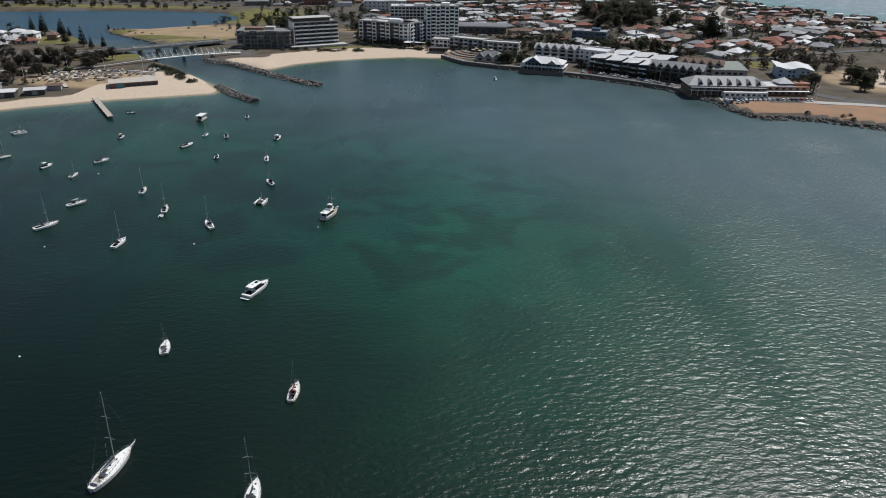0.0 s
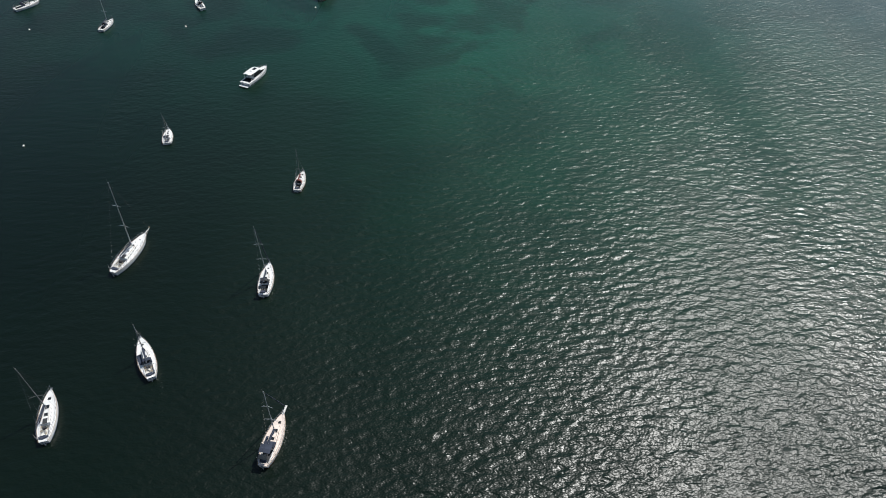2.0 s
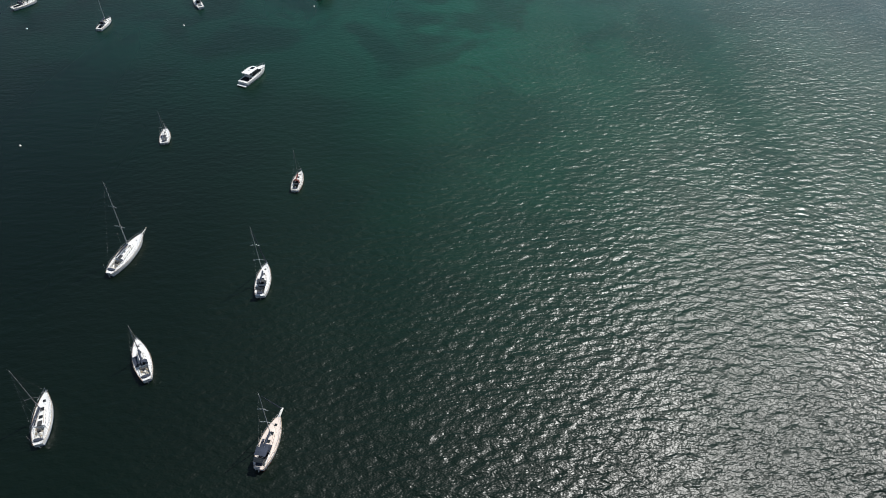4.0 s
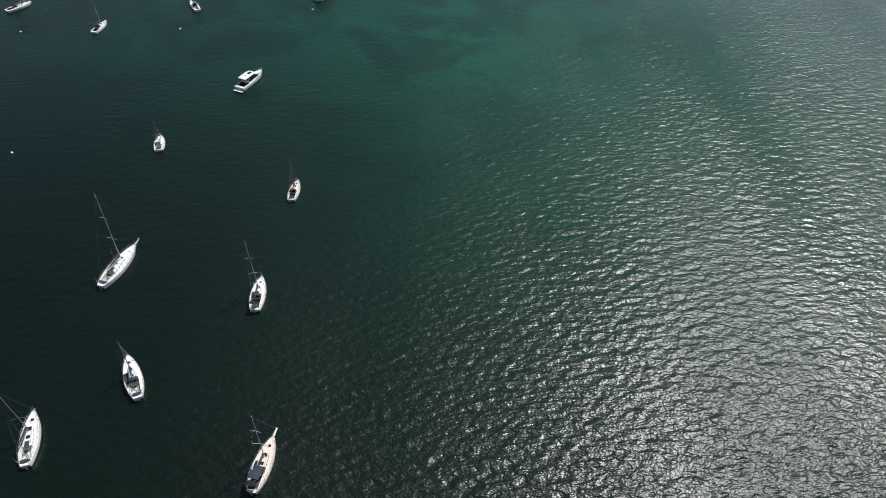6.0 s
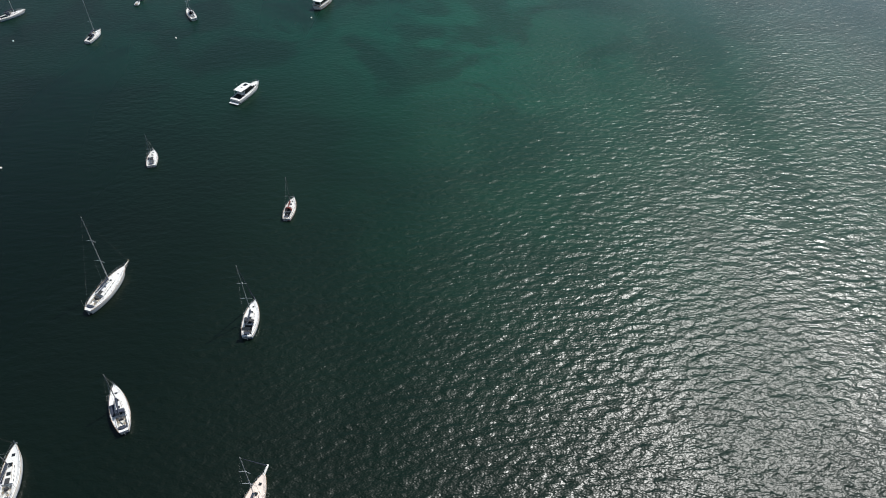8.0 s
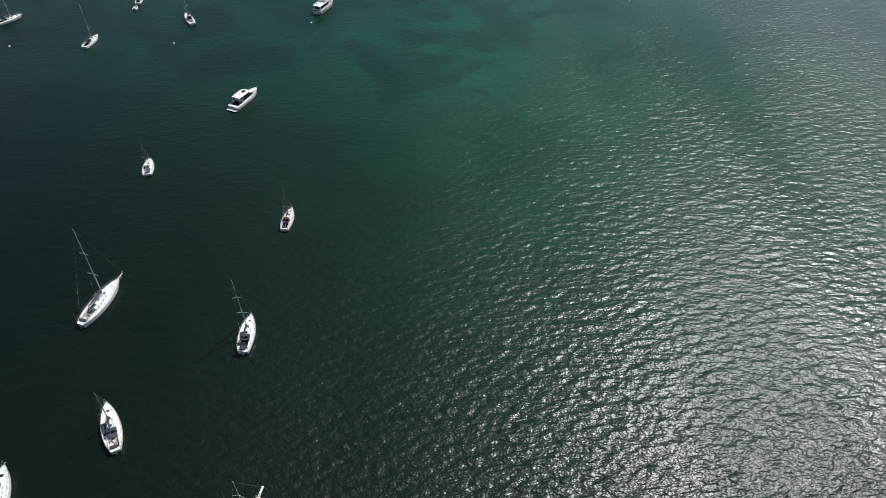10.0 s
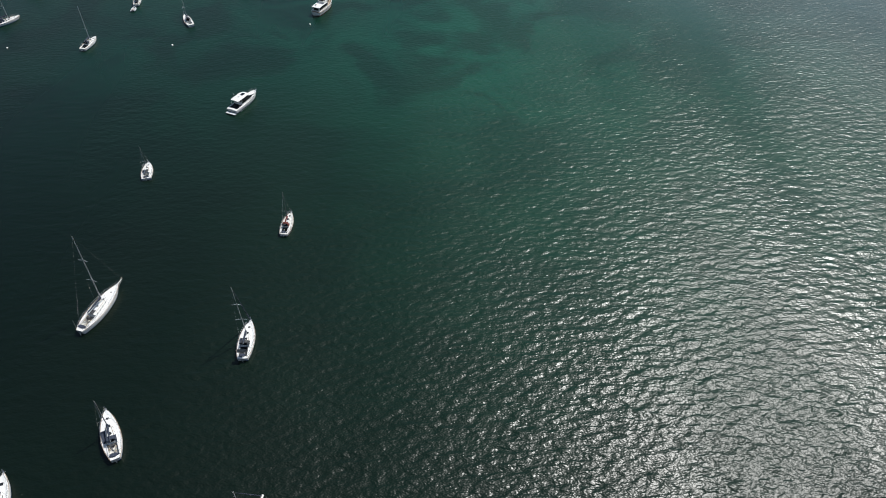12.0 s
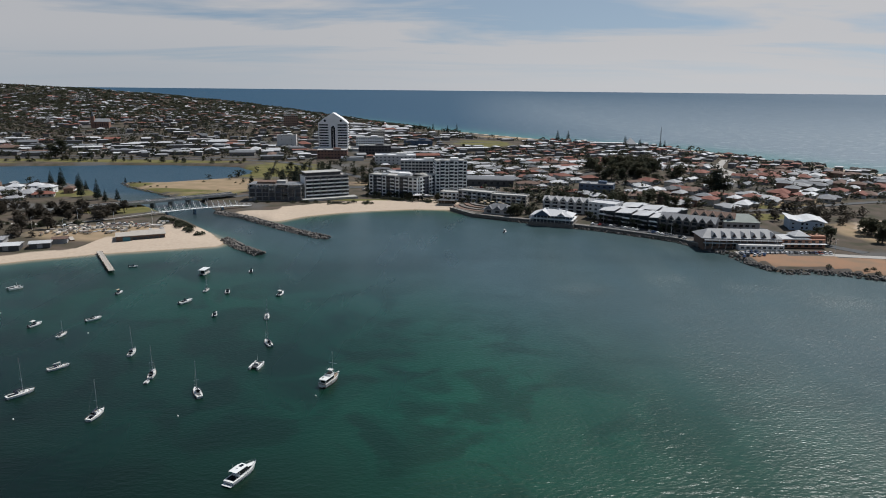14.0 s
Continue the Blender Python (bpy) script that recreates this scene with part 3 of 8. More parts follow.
wxs = lines((-4990, -700, 65), (-700, -260, 12), (-260, -200, 6), (-200, -84, 1.6), (-84, 130, 0.62), (130, 220, 1.2), (220, 300, 6), (300, 700, 14), (700, 4990, 65))
wys = lines((-1500, -100, 100), (-100, 26, 7), (26, 160, 0.37), (160, 270, 0.85), (270, 330, 3), (330, 640, 7), (640, 900, 10), (900, 2200, 25), (2200, 4990, 60))
# (the far sea lifts a little to meet the horizon of a round earth within the sheet)
WX, WY = np.meshgrid(wxs, wys)
_, WD, _ = height(WX, WY)
a_shal = np.exp(np.minimum(WD, 0) / (7 + 13 * np.clip(sandy(WX, WY + 14), 0, 1)))
a_shal = np.where(WX * 0.75 + WY - 1150 > -150, np.exp(np.minimum(WD, 0) / 110) * 0.85, a_shal * (0.25 + 0.75 * np.clip(sandy(WX, WY + 12) * 2, 0, 1)))
a_ocean = np.clip((WX * 0.75 + (WY - 1150)) / 200, 0, 1) * (WY > 700)
a_ocean = np.maximum(a_ocean, 0.62 * np.clip((WY - 575) / 60, 0, 1) * (WX < -170))      # the inlet is blue and breezy too
a_bank_sheen = 0.85 / (1 + np.exp(-(WX + 4) / 17)) / (1 + np.exp(-(WY - 74) / 20)) + bump01(WX, WY, -95, 322, 180, 82) * 0.70 + bump01(WX, WY, -30, 190, 90, 55) * 0.38 + 0.06
# past y = 300 the mask brings in the painted sky reflection
a_bank_sheen = np.maximum(a_bank_sheen * np.clip((520 - WY) / 150, 0, 1), 0.9 * np.clip((WY - 300) / 110, 0, 1))
a_bank_sheen *= (1 - a_ocean) * (1 - 0.6 * bump01(WX, WY, -170, 525, 70, 65))
# mask of the painted sun glare: grows to the right over the open sea
a_glare_surf = np.clip((WX - 40) / 420, 0, 1) * (WX * 0.75 + WY > 1000) * np.clip(1.25 + np.minimum(WD, 0) / 2200, 0, 1)
# wind over the bay: lee water by the moorings, long ruffled and slick lanes running up the bay
bend = WX + 2.5 * np.sin(WY / 31.0) + 1.5 * np.sin(WY / 12.0 + 1.0)
a_wind = (1.12 - (0.62 - 0.24 / (1 + np.exp(-(WX - 55) / 15))) * np.clip((WY - 45) / 170, 0, 1)) * (0.40 + 0.24 * np.clip((WY - 130) / 80, 0, 1) + 0.62 / (1 + np.exp(-(WX + 19 - 0.10 * np.maximum(WY - 60, 0)) / 13)))
a_wind *= 1 - 0.24 * np.exp(-((bend - 81) / 7.0) ** 2) * np.clip((WY - 45) / 25, 0, 1) + 0.16 * np.exp(-((bend - 66) / 7) ** 2) * np.clip((WY - 100) / 30, 0, 1) + 0.20 * np.exp(-((bend - 108) / 10) ** 2) * np.clip((WY - 120) / 40, 0, 1)
for cx, cy in ((121, 351), (163, 336), (196, 312), (70, 330)):          # cat's-paws under gusts
    a_wind += 0.75 * bump01(WX, WY, cx, cy, 17, 9)
# modelled waves, dying out where the water is far off or sheltered
SEA = 230.4
sea_h, sea_u, sea_v = wave_field(640, SEA, 2.5, -9, 0.160, 0.8, 4)
fade = np.clip((WX + 200) / 40, 0, 1) * np.clip((222 - WX) / 40, 0, 1) * np.clip((WY - 26) / 6, 0, 1) * np.clip((268 - WY) / 90, 0, 1)
swell = fade * np.clip(a_wind, 0, 1.2) * (1 - 0.15 * np.clip((WY - 65) / 80, 0, 1))
WZ = 71.5 * (np.clip(np.hypot(WX, WY) - 2600, 0, 2350) / 2350) ** 1.5 + swell * sampled(sea_h, SEA, WX, WY)
shift = (-0.7 * swell * sampled(sea_u, SEA, WX, WY), -0.7 * swell * sampled(sea_v, SEA, WX, WY))
water = sheet("water", wxs, wys, WZ, WD < 12, {"shallow": a_shal, "ocean": a_ocean, "glare_surf": a_glare_surf, "bank": np.clip(a_bank_sheen, 0, 1), "wind": a_wind + a_ocean * 1.0}, water_material(),
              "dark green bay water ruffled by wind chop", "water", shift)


# ---- boats: bow towards +x, waterline at z = 0 ----
def breadth(s, stern, full=0.42, fine=0.8):
    if s > full:
        return max(0.0, 1 - ((s - full) / (1 - full)) ** 2) ** fine
    return stern + (1 - stern) * (1 - ((full - s) / full) ** 2)


def sheer(s, board):
    return board * (1 + 0.28 * max(0, s - 0.35) ** 1.5 + 0.08 * (0.4 - min(s, 0.4)))


def hull_shape(L, B, board, stern=0.7, draft=0.5, rake=0.09, fine=0.8, n=18):
    rings = []
    for k in range(n + 1):
        s = k / n
        x, b, z = -L / 2 + s * L, B / 2 * breadth(s, stern, fine=fine) + 0.015, sheer(s, board)
        back = L * rake * s ** 5
        fwd = L * 0.03 * (1 - s) ** 6
        half = [(b, z, 0.0), (b * 0.985, z * 0.55, 0.4), (b * 0.90, 0.0, 0.8), (b * 0.55, -draft * 0.7, 1.0), (0.0, -draft, 1.0)]
        ring = [(x - back * q + fwd * q, y, h) for y, h, q in half] + [(x - back * q + fwd * q, -y, h) for y, h, q in half[-2::-1]]
        rings.append(ring)
    sh = Shape().loft(rings, close=False)
    return sh.add(rings[0], [tuple(range(len(rings[0]) - 1, -1, -1))])


def stripe_shape(L, B, board, stern, rake=0.09, fine=0.8, z0=0.05, z1=0.22, n=18, out=0.02):
    rings = []
    for k in range(n + 1):
        s = k / n
        b, zz = B / 2 * breadth(s, stern, fine=fine) + 0.015, sheer(s, board)
        ring = []
        for z in (z0, z1):
            f = z / (zz * 0.55)
            y = b * (0.90 + 0.085 * min(f, 1)) + out
            q = 0.8 - 0.4 * min(f, 1)
            ring.append((-L / 2 + s * L - L * rake * s ** 5 * q + L * 0.03 * (1 - s) ** 6 * q + (out if k == n else 0), y, z))
        rings.append(ring)
    sh = Shape()
    for m in (1, -1):
        sh.loft([[(x, y * m, z) for x, y, z in r] for r in rings], close=False)
    sh.add([rings[0][0], rings[0][1], (rings[0][1][0] - out, -rings[0][1][1], rings[0][1][2]), (rings[0][0][0] - out, -rings[0][0][1], rings[0][0][2])], [(0, 1, 2, 3)])
    return sh


def deck_shape(L, B, board, stern, well=None, fine=0.8, n=30, low=0.05):
    """Cambered deck, with an opening for the cockpit: well = (s0, s1, half width)."""
    sh = Shape()
    rows = []
    for k in range(n + 1):
        s = k / n
        b = max(0.0, B / 2 * breadth(s, stern, fine=fine) - 0.05)
        z = sheer(s, board) - low
        w = min(well[2] if well else b * 0.5, b * 0.8)
        rows.append([(-L / 2 + s * L * 0.992, y, z + 0.10 * (1 - (y / (B / 2)) ** 2)) for y in (-b, -w, -w * 0.4, w * 0.4, w, b)])
    for k in range(n):
        mid = (k + 0.5) / n
        for i in range(5):
            if well and well[0] < mid < well[1] and i in (1, 2, 3):
                continue
            sh.add([rows[k][i], rows[k + 1][i], rows[k + 1][i + 1], rows[k][i + 1]], [(0, 1, 2, 3)])
    return sh


def well_shape(L, board, well, depth):
    x0, x1, w = -L / 2 + well[0] * L * 0.992, -L / 2 + well[1] * L * 0.992, well[2]
    zt, zb = board + 0.06, board - depth
    v = [(x0, -w, zt), (x1, -w, zt), (x1, w, zt), (x0, w, zt)]
    g = 0.45 * w
    u = [(x0, -w, zb + 0.4 * depth), (x1, -w, zb + 0.4 * depth), (x1, w, zb + 0.4 * depth), (x0, w, zb + 0.4 * depth)]
    f = [(x0, -g, zb + 0.4 * depth), (x1, -g, zb + 0.4 * depth), (x1, g, zb + 0.4 * depth), (x0, g, zb + 0.4 * depth)]
    e = [(x0, -g, zb), (x1, -g, zb), (x1, g, zb), (x0, g, zb)]
    sh = Shape().add(v + u + f + e, [])
    sh.f += [(0, 4, 5, 1), (2, 6, 7, 3), (1, 5, 6, 2), (3, 7, 4, 0), (4, 8, 9, 5), (6, 10, 11, 7), (8, 12, 13, 9), (10, 14, 15, 11), (9, 13, 14, 10), (11, 15, 12, 8), (12, 15, 14, 13)]
    return sh


def cabin_shape(x0, x1, w0, w1, z, h, slope=0.5):
    """A cabin trunk, narrower to the front, with sloping front, sides and a cambered top."""
    rings = []
    for x, w, hh in ((x0, w0, h), (x0 + (x1 - x0) * 0.5, (w0 + w1) / 2 * 1.02, h * 0.97), (x1 - slope, w1 * 1.02, h * 0.85), (x1, w1 * 0.85, 0.04)):
        rings.append([(x, -w, z), (x, -w * 0.88, z + hh * 0.85), (x, -w * 0.5, z + hh), (x, w * 0.5, z + hh), (x, w * 0.88, z + hh * 0.85), (x, w, z)])
    return Shape().loft(rings)


def rail_shape(L, B, board, stern, s0, s1, n, high=0.62, fine=0.8, bow=False):
    sh = Shape()
    for side in (1, -1):
        top, mid = [], []
        for k in range(n + 1):
            s = s0 + (s1 - s0) * k / n
            p = (-L / 2 + s * L * 0.99, side * max(0.06, B / 2 * breadth(s, stern, fine=fine) - 0.07), sheer(s, board))
            sh.tube(p, (p[0], p[1], p[2] + high), 0.018, n=4)
            top.append((p[0], p[1], p[2] + high)); mid.append((p[0], p[1], p[2] + high * 0.5))
        sh.line(top, 0.014, 4); sh.line(mid, 0.010, 4)
        if bow:
            sh.tube(top[-1], (L / 2 + 0.15, 0, top[-1][2] + 0.05), 0.018, n=4)
    return sh


def ring_shape(c, r, t, n=14, axis="x"):
    sh = Shape()
    pts = []
    for i in range(n + 1):
        a = 2 * math.pi * i / n
        pts.append((c[0], c[1] + r * math.cos(a), c[2] + r * math.sin(a)) if axis == "x" else (c[0] + r * math.cos(a), c[1] + r * math.sin(a), c[2]))
    return sh.line(pts, t, 5)


def dodger_shape(x0, x1, w, z, h, n=8):
    rings = []
    for x, hh in ((x0, h), (x0 + (x1 - x0) * 0.55, h * 0.98), (x1, h * 0.15)):
        rings.append([(x, w * math.cos(math.pi * i / n), z + hh * min(1.0, 1.35 * math.sin(math.pi * i / n))) for i in range(n + 1)])
    return Shape().loft(rings, close=False)


def sailboat(label, L, B=None, mast=None, stern=0.68, board=None, deck=M_DECK, cover=M_NAVY, canvas=M_NAVY, stripe=M_BLUE, dodger=True, bimini=False,
             sprit=0.0, spreaders=2, genoa=True, mizzen=False, hull=M_GEL, rails=True, boom_out=0.0, spar=M_ALU, detail=True, windows=4, panel=False, side_canvas=False, top=None, cockpit=M_BLACK, hatches=0.8, slim_sprit=False, stern_seat=False):
    B = B or L * 0.31
    mast = mast or L * 1.35
    board = board or 0.085 * L + 0.1
    t = thing("sailboat", label, "sailboat", "moored boats")
    well = (0.06, 0.30, B * 0.24)
    h = part("hull", hull_shape(L, B, board, stern), hull, t, smooth=False)
    part("boot_stripe", stripe_shape(L, B, board, stern), stripe, h)
    d = part("deck", deck_shape(L, B, board, stern, well), deck, t)
    edge = [(-L / 2 + s * L * 0.99, B / 2 * breadth(s, stern), sheer(s, board) + 0.02) for s in np.linspace(0, 0.985, 16)]
    part("toe_rail", Shape().line(edge + [(x, -y, z) for x, y, z in edge[::-1]], 0.035, 4), M_TEAK, d)
    part("cockpit", well_shape(L, board, well, 0.65), cockpit, t, "cockpit well with its shade painted in" if cockpit is M_BLACK else "")
    x0, x1 = -L * 0.19, L * 0.22
    z = board + 0.03
    ch = 0.042 * L
    c = part("cabin_trunk", cabin_shape(x0, x1, B * 0.30, B * 0.15, z, ch, L * 0.05), top or hull, t)
    pane = Shape().box((0, 0, 0), (L * 0.045, 0.04, ch * 0.38)).mesh("window", M_GLASS)
    for side in (1, -1):
        for i in range(windows):
            u = (i + 0.7) / (windows + 0.6)
            part("window", pane, None, c, at=pose(x0 + u * (x1 - x0 - L * 0.06), side * B * (0.285 - 0.125 * u), z + ch * 0.5, 0, 0, -side * 17))
    for hx, hs in ((L * 0.12, 0.75), (L * 0.30, 0.62), (-L * 0.03, 0.7)):
        part("hatch", Shape().box((hx, 0, board + (0.12 if hx > L * 0.25 else ch + 0.06)), (hs * hatches, hs * hatches, 0.09), top=0.9), M_GLASS, d, "smoked deck hatch")
    for side in (1, -1):
        part("handrail", Shape().line([(x0 + 0.4, side * B * 0.2, z + ch + 0.08), (x1 - L * 0.1, side * B * 0.12, z + ch + 0.06)], 0.03, 4), M_TEAK, c)
    if detail:
        part("deck_locker", Shape().box((-L * 0.42, B * 0.05, board + 0.12), (0.6, B * 0.34, 0.2), top=0.9), M_NAVY, d, "dark canvas locker cover")
        part("tarp", Shape().box((-L * 0.06, B * 0.33, board + 0.12), (L * 0.16, 0.42, 0.16), 4, top=0.8), M_NAVY, d, "dark bundled canvas along the side deck")
    if side_canvas:
        part("side_canvas", Shape().box((-L * 0.03, B * 0.31, board + 0.16), (L * 0.24, B * 0.26, 0.2), 6, top=0.9), M_NAVY, d, "dark canvas laid over the side deck")
    part("companionway", Shape().box((x0 + 0.45, 0, z + ch + 0.02), (0.95, 0.7, 0.12)), M_BLACK, c)
    mx = L * 0.085
    m = part("mast", Shape().tube((mx, 0, z), (mx - mast * 0.012, 0, mast), *((0.0085 * L, 0.0060 * L) if detail else (0.105, 0.075)), 8), spar, t)
    part("masthead", Shape().box((mx - mast * 0.012, 0, mast + 0.03), (0.22, 0.09, 0.08)).tube((mx - mast * 0.012, 0, mast), (mx - mast * 0.012 - 0.1, 0.1, mast + 0.7), 0.012), M_SPAR, m)
    for i in range(spreaders):
        hz = z + (mast - z) * (0.36 + 0.30 * i)
        w = B * (0.36 - 0.07 * i)
        for side in (1, -1):
            part("spreader", Shape().tube((mx, 0, hz), (mx - 0.25, side * w, hz + 0.08), 0.045, 0.03, 5), spar, m)
    bl = L * 0.33
    bz = z + ch + 0.75
    bo = part("boom", Shape().tube((mx - 0.1, 0, bz), (mx - bl, boom_out, bz + 0.12), 0.07, n=6), M_ALU, t)
    part("sail_cover", Shape().loft([[(mx - 0.05 - bl * u, boom_out * u + r * math.cos(a), bz + 0.08 + 0.12 * u + 1.25 * r * math.sin(a) + r) for a in np.linspace(0, 2 * math.pi, 9)[:-1]]
                                     for u, r in ((0, 0.20), (0.2, 0.19), (0.6, 0.15), (0.97, 0.08))]), cover, bo, "stowed mainsail under a canvas cover")
    top = (mx - mast * 0.012, 0, mast - 0.1)
    for side in (1, -1) if detail else ():
        last, rig = (mx - 0.2, side * (B / 2 * 0.93), board), []
        for i in range(spreaders):
            rig.append((mx - 0.25, side * B * (0.36 - 0.07 * i), z + (mast - z) * (0.36 + 0.30 * i) + 0.08))
        part("shroud", Shape().line([last] + rig + [top], 0.012, 3), M_STEEL, t)
    part("backstay", Shape().tube(top, (-L / 2 + 0.05, 0, board + 0.1), 0.012, n=3), M_STEEL, t)
    bow = (L / 2 - 0.15 + sprit, 0, sheer(1, board) + 0.08)
    st = part("forestay", Shape().tube(top, bow, 0.014, n=4), M_STEEL, t)
    if genoa:
        low, high = Vector(bow).lerp(Vector(top), 0.04), Vector(bow).lerp(Vector(top), 0.9)
        part("furled_jib", Shape().tube(low, high, 0.11, 0.05, 6), M_GELW if cover is not M_NAVY else M_NAVY, st, "rolled headsail")
    if sprit and slim_sprit:
        part("bowsprit", Shape().tube((L / 2 - 0.5, 0, sheer(1, board) + 0.05), (L / 2 + sprit, 0, sheer(1, board) + 0.22), 0.09, 0.06, 7).tube((L / 2 + sprit, 0, sheer(1, board) + 0.2), (L / 2 - L * 0.06, 0, 0.25), 0.02, n=4), M_GELW, t)
        part("roller_drum", Shape().tube((L / 2 + sprit * 0.9, 0, sheer(1, board) + 0.22), (L / 2 + sprit * 0.86, 0, sheer(1, board) + 0.5), 0.11, n=8), M_TAN, t)
    elif sprit:
        part("bowsprit", Shape().box((L / 2 + sprit * 0.35, 0, sheer(1, board) + 0.0), (sprit * 1.5, 0.34, 0.10)).tube((L / 2 + sprit, 0, sheer(1, board)), (L / 2 - L * 0.06, 0, 0.25), 0.02, n=4), M_GELW, t)
    if rails:
        part("lifeline", rail_shape(L, B, board, stern, 0.02, 0.97, 9, bow=True), M_STEEL, t)
    if dodger:
        part("dodger", dodger_shape(x0 - 0.15, x0 + L * 0.11, B * 0.27, z + ch * 0.7, 1.0), canvas, t, "folding canvas spray hood")
    if bimini:
        bx = -L * 0.30
        for side in (1, -1):
            r = part("bimini_frame", Shape().line([(bx, side * B * 0.28, board), (bx, side * B * 0.28, board + 1.85), (bx + L * 0.1, side * B * 0.28, board)], 0.02, 4), M_STEEL, t)
        part("bimini_top", Shape().loft([[(x, y, board + 1.9 - 0.12 * (y / (B * 0.3)) ** 2 - abs(x - bx) * 0.05 + e) for y in np.linspace(-B * 0.3, B * 0.3, 7)] + [(x, y, board + 1.86 - 0.12 * (y / (B * 0.3)) ** 2) for y in np.linspace(B * 0.3, -B * 0.3, 7)]
                                        for x, e in ((bx - L * 0.07, 0), (bx, 0.05), (bx + L * 0.08, 0))]), canvas, r)
    if panel:
        part("solar_panel", Shape().box((-L * 0.43, 0, board + 1.5), (0.75, B * 0.5, 0.04)).tube((-L * 0.43, B * 0.2, board), (-L * 0.43, B * 0.2, board + 1.5), 0.02).tube((-L * 0.43, -B * 0.2, board), (-L * 0.43, -B * 0.2, board + 1.5), 0.02), M_GLASS, t)
    if detail:
        whl = part("steering_wheel", ring_shape((-L * 0.34, 0, board + 0.45), 0.42, 0.02), M_STEEL, t)
        part("pedestal", Shape().box((-L * 0.335, 0, board - 0.15), (0.16, 0.16, 0.8), top=0.7), M_GELW, whl)
        for side in (1, -1):
            part("winch", Shape().tube((x0 - 0.3, side * B * 0.29, board + 0.08), (x0 - 0.3, side * B * 0.29, board + 0.30), 0.10, 0.07, 8), M_STEEL, d)
        part("anchor", Shape().tube((L / 2 - 0.5, 0, sheer(1, board) + 0.05), (L / 2 + 0.1, 0, sheer(1, board) + 0.02), 0.04).box((L / 2 + 0.1, 0, sheer(1, board) - 0.06), (0.12, 0.4, 0.2), top=0.4), M_STEEL, d)
        part("swim_ladder", Shape().line([(-L / 2 - 0.05, 0.2, board), (-L / 2 - 0.12, 0.2, 0.05)], 0.02).line([(-L / 2 - 0.05, -0.2, board), (-L / 2 - 0.12, -0.2, 0.05)], 0.02), M_STEEL, t)
        part("rudder_head", Shape().box((-L / 2 - 0.06, 0, 0.2), (0.10, 0.12, 0.6)), M_GELW, h)
        part("backstay_antenna", Shape().tube((-L * 0.47, B * 0.25, board), (-L * 0.47, B * 0.25, board + 2.4), 0.018, 0.008, 4), M_GELW, t)
        for side in (1, -1):
            part("coaming", Shape().box((-L * 0.315, side * B * 0.265, board + 0.12), (L * 0.25, 0.10, 0.24)), hull, d)
        part("fender", Shape().tube((-L * 0.1, B * 0.5, board * 0.35), (-L * 0.1, B * 0.5, board * 0.95), 0.12, n=7), M_BUOY, t)
    if stern_seat:
        arc = [(-L * 0.405 - 0.55 * math.cos(a), B * 0.27 * math.sin(a)) for a in np.linspace(-1.35, 1.35, 9)]
        inner = [(-L * 0.405 - 0.22 * math.cos(a), B * 0.19 * math.sin(a)) for a in np.linspace(1.35, -1.35, 9)]
        part("stern_seat", Shape().slab((arc + inner)[::-1], board + 0.10, board + 0.30), M_NAVY, t, "dark cushioned seat curving round the stern")
        part("instrument_pod", Shape().box((-L * 0.255, 0.1, board + 0.2), (0.5, B * 0.2, 0.45), 8, top=0.8), M_BLACK, t)
        for cx, cy, cr in ((-0.30, 0.16, 0.14), (-0.28, -0.15, 0.11), (-0.225, 0.18, 0.16), (-0.36, -0.12, 0.12)):
            part("rope_coil", ring_shape((L * cx, B * cy, board + 0.12), cr, 0.05, 10, "z"), M_TAN, t)
    if mizzen:
        zz = board
        mm = part("mizzen_mast", Shape().tube((-L * 0.30, 0, zz), (-L * 0.305, 0, mast * 0.66), 0.075, 0.05, 7), M_ALU, t)
        for side in (1, -1):
            part("spreader", Shape().tube((-L * 0.30, 0, mast * 0.44), (-L * 0.31, side * B * 0.3, mast * 0.445), 0.04, 0.03, 5), M_ALU, mm)
        part("mizzen_boom", Shape().tube((-L * 0.30, 0, zz + 1.7), (-L * 0.5, 0, zz + 1.8), 0.11, 0.06, 6), cover, t)
    return t


def dinghy(label="grey inflatable tender tied astern"):
    t = thing("dinghy", label, "dinghy", "tenders")
    path = [(-1.3, 0.62, 0.22), (0.5, 0.62, 0.22), (1.15, 0.38, 0.27), (1.45, 0, 0.33), (1.15, -0.38, 0.27), (0.5, -0.62, 0.22), (-1.3, -0.62, 0.22)]
    part("tube", Shape().line(path, 0.21, 8), M_HYPALON, t)
    part("floor", Shape().box((-0.1, 0, 0.12), (2.3, 1.0, 0.06)), M_GELW, t)
    part("transom", Shape().box((-1.2, 0, 0.3), (0.08, 0.9, 0.4)), M_GELW, t)
    part("thwart", Shape().box((-0.2, 0, 0.36), (0.25, 0.95, 0.05)), M_TEAK, t)
    part("outboard", Shape().box((-1.42, 0, 0.55), (0.35, 0.28, 0.4), top=0.8), M_RUBBER, t)
    return t


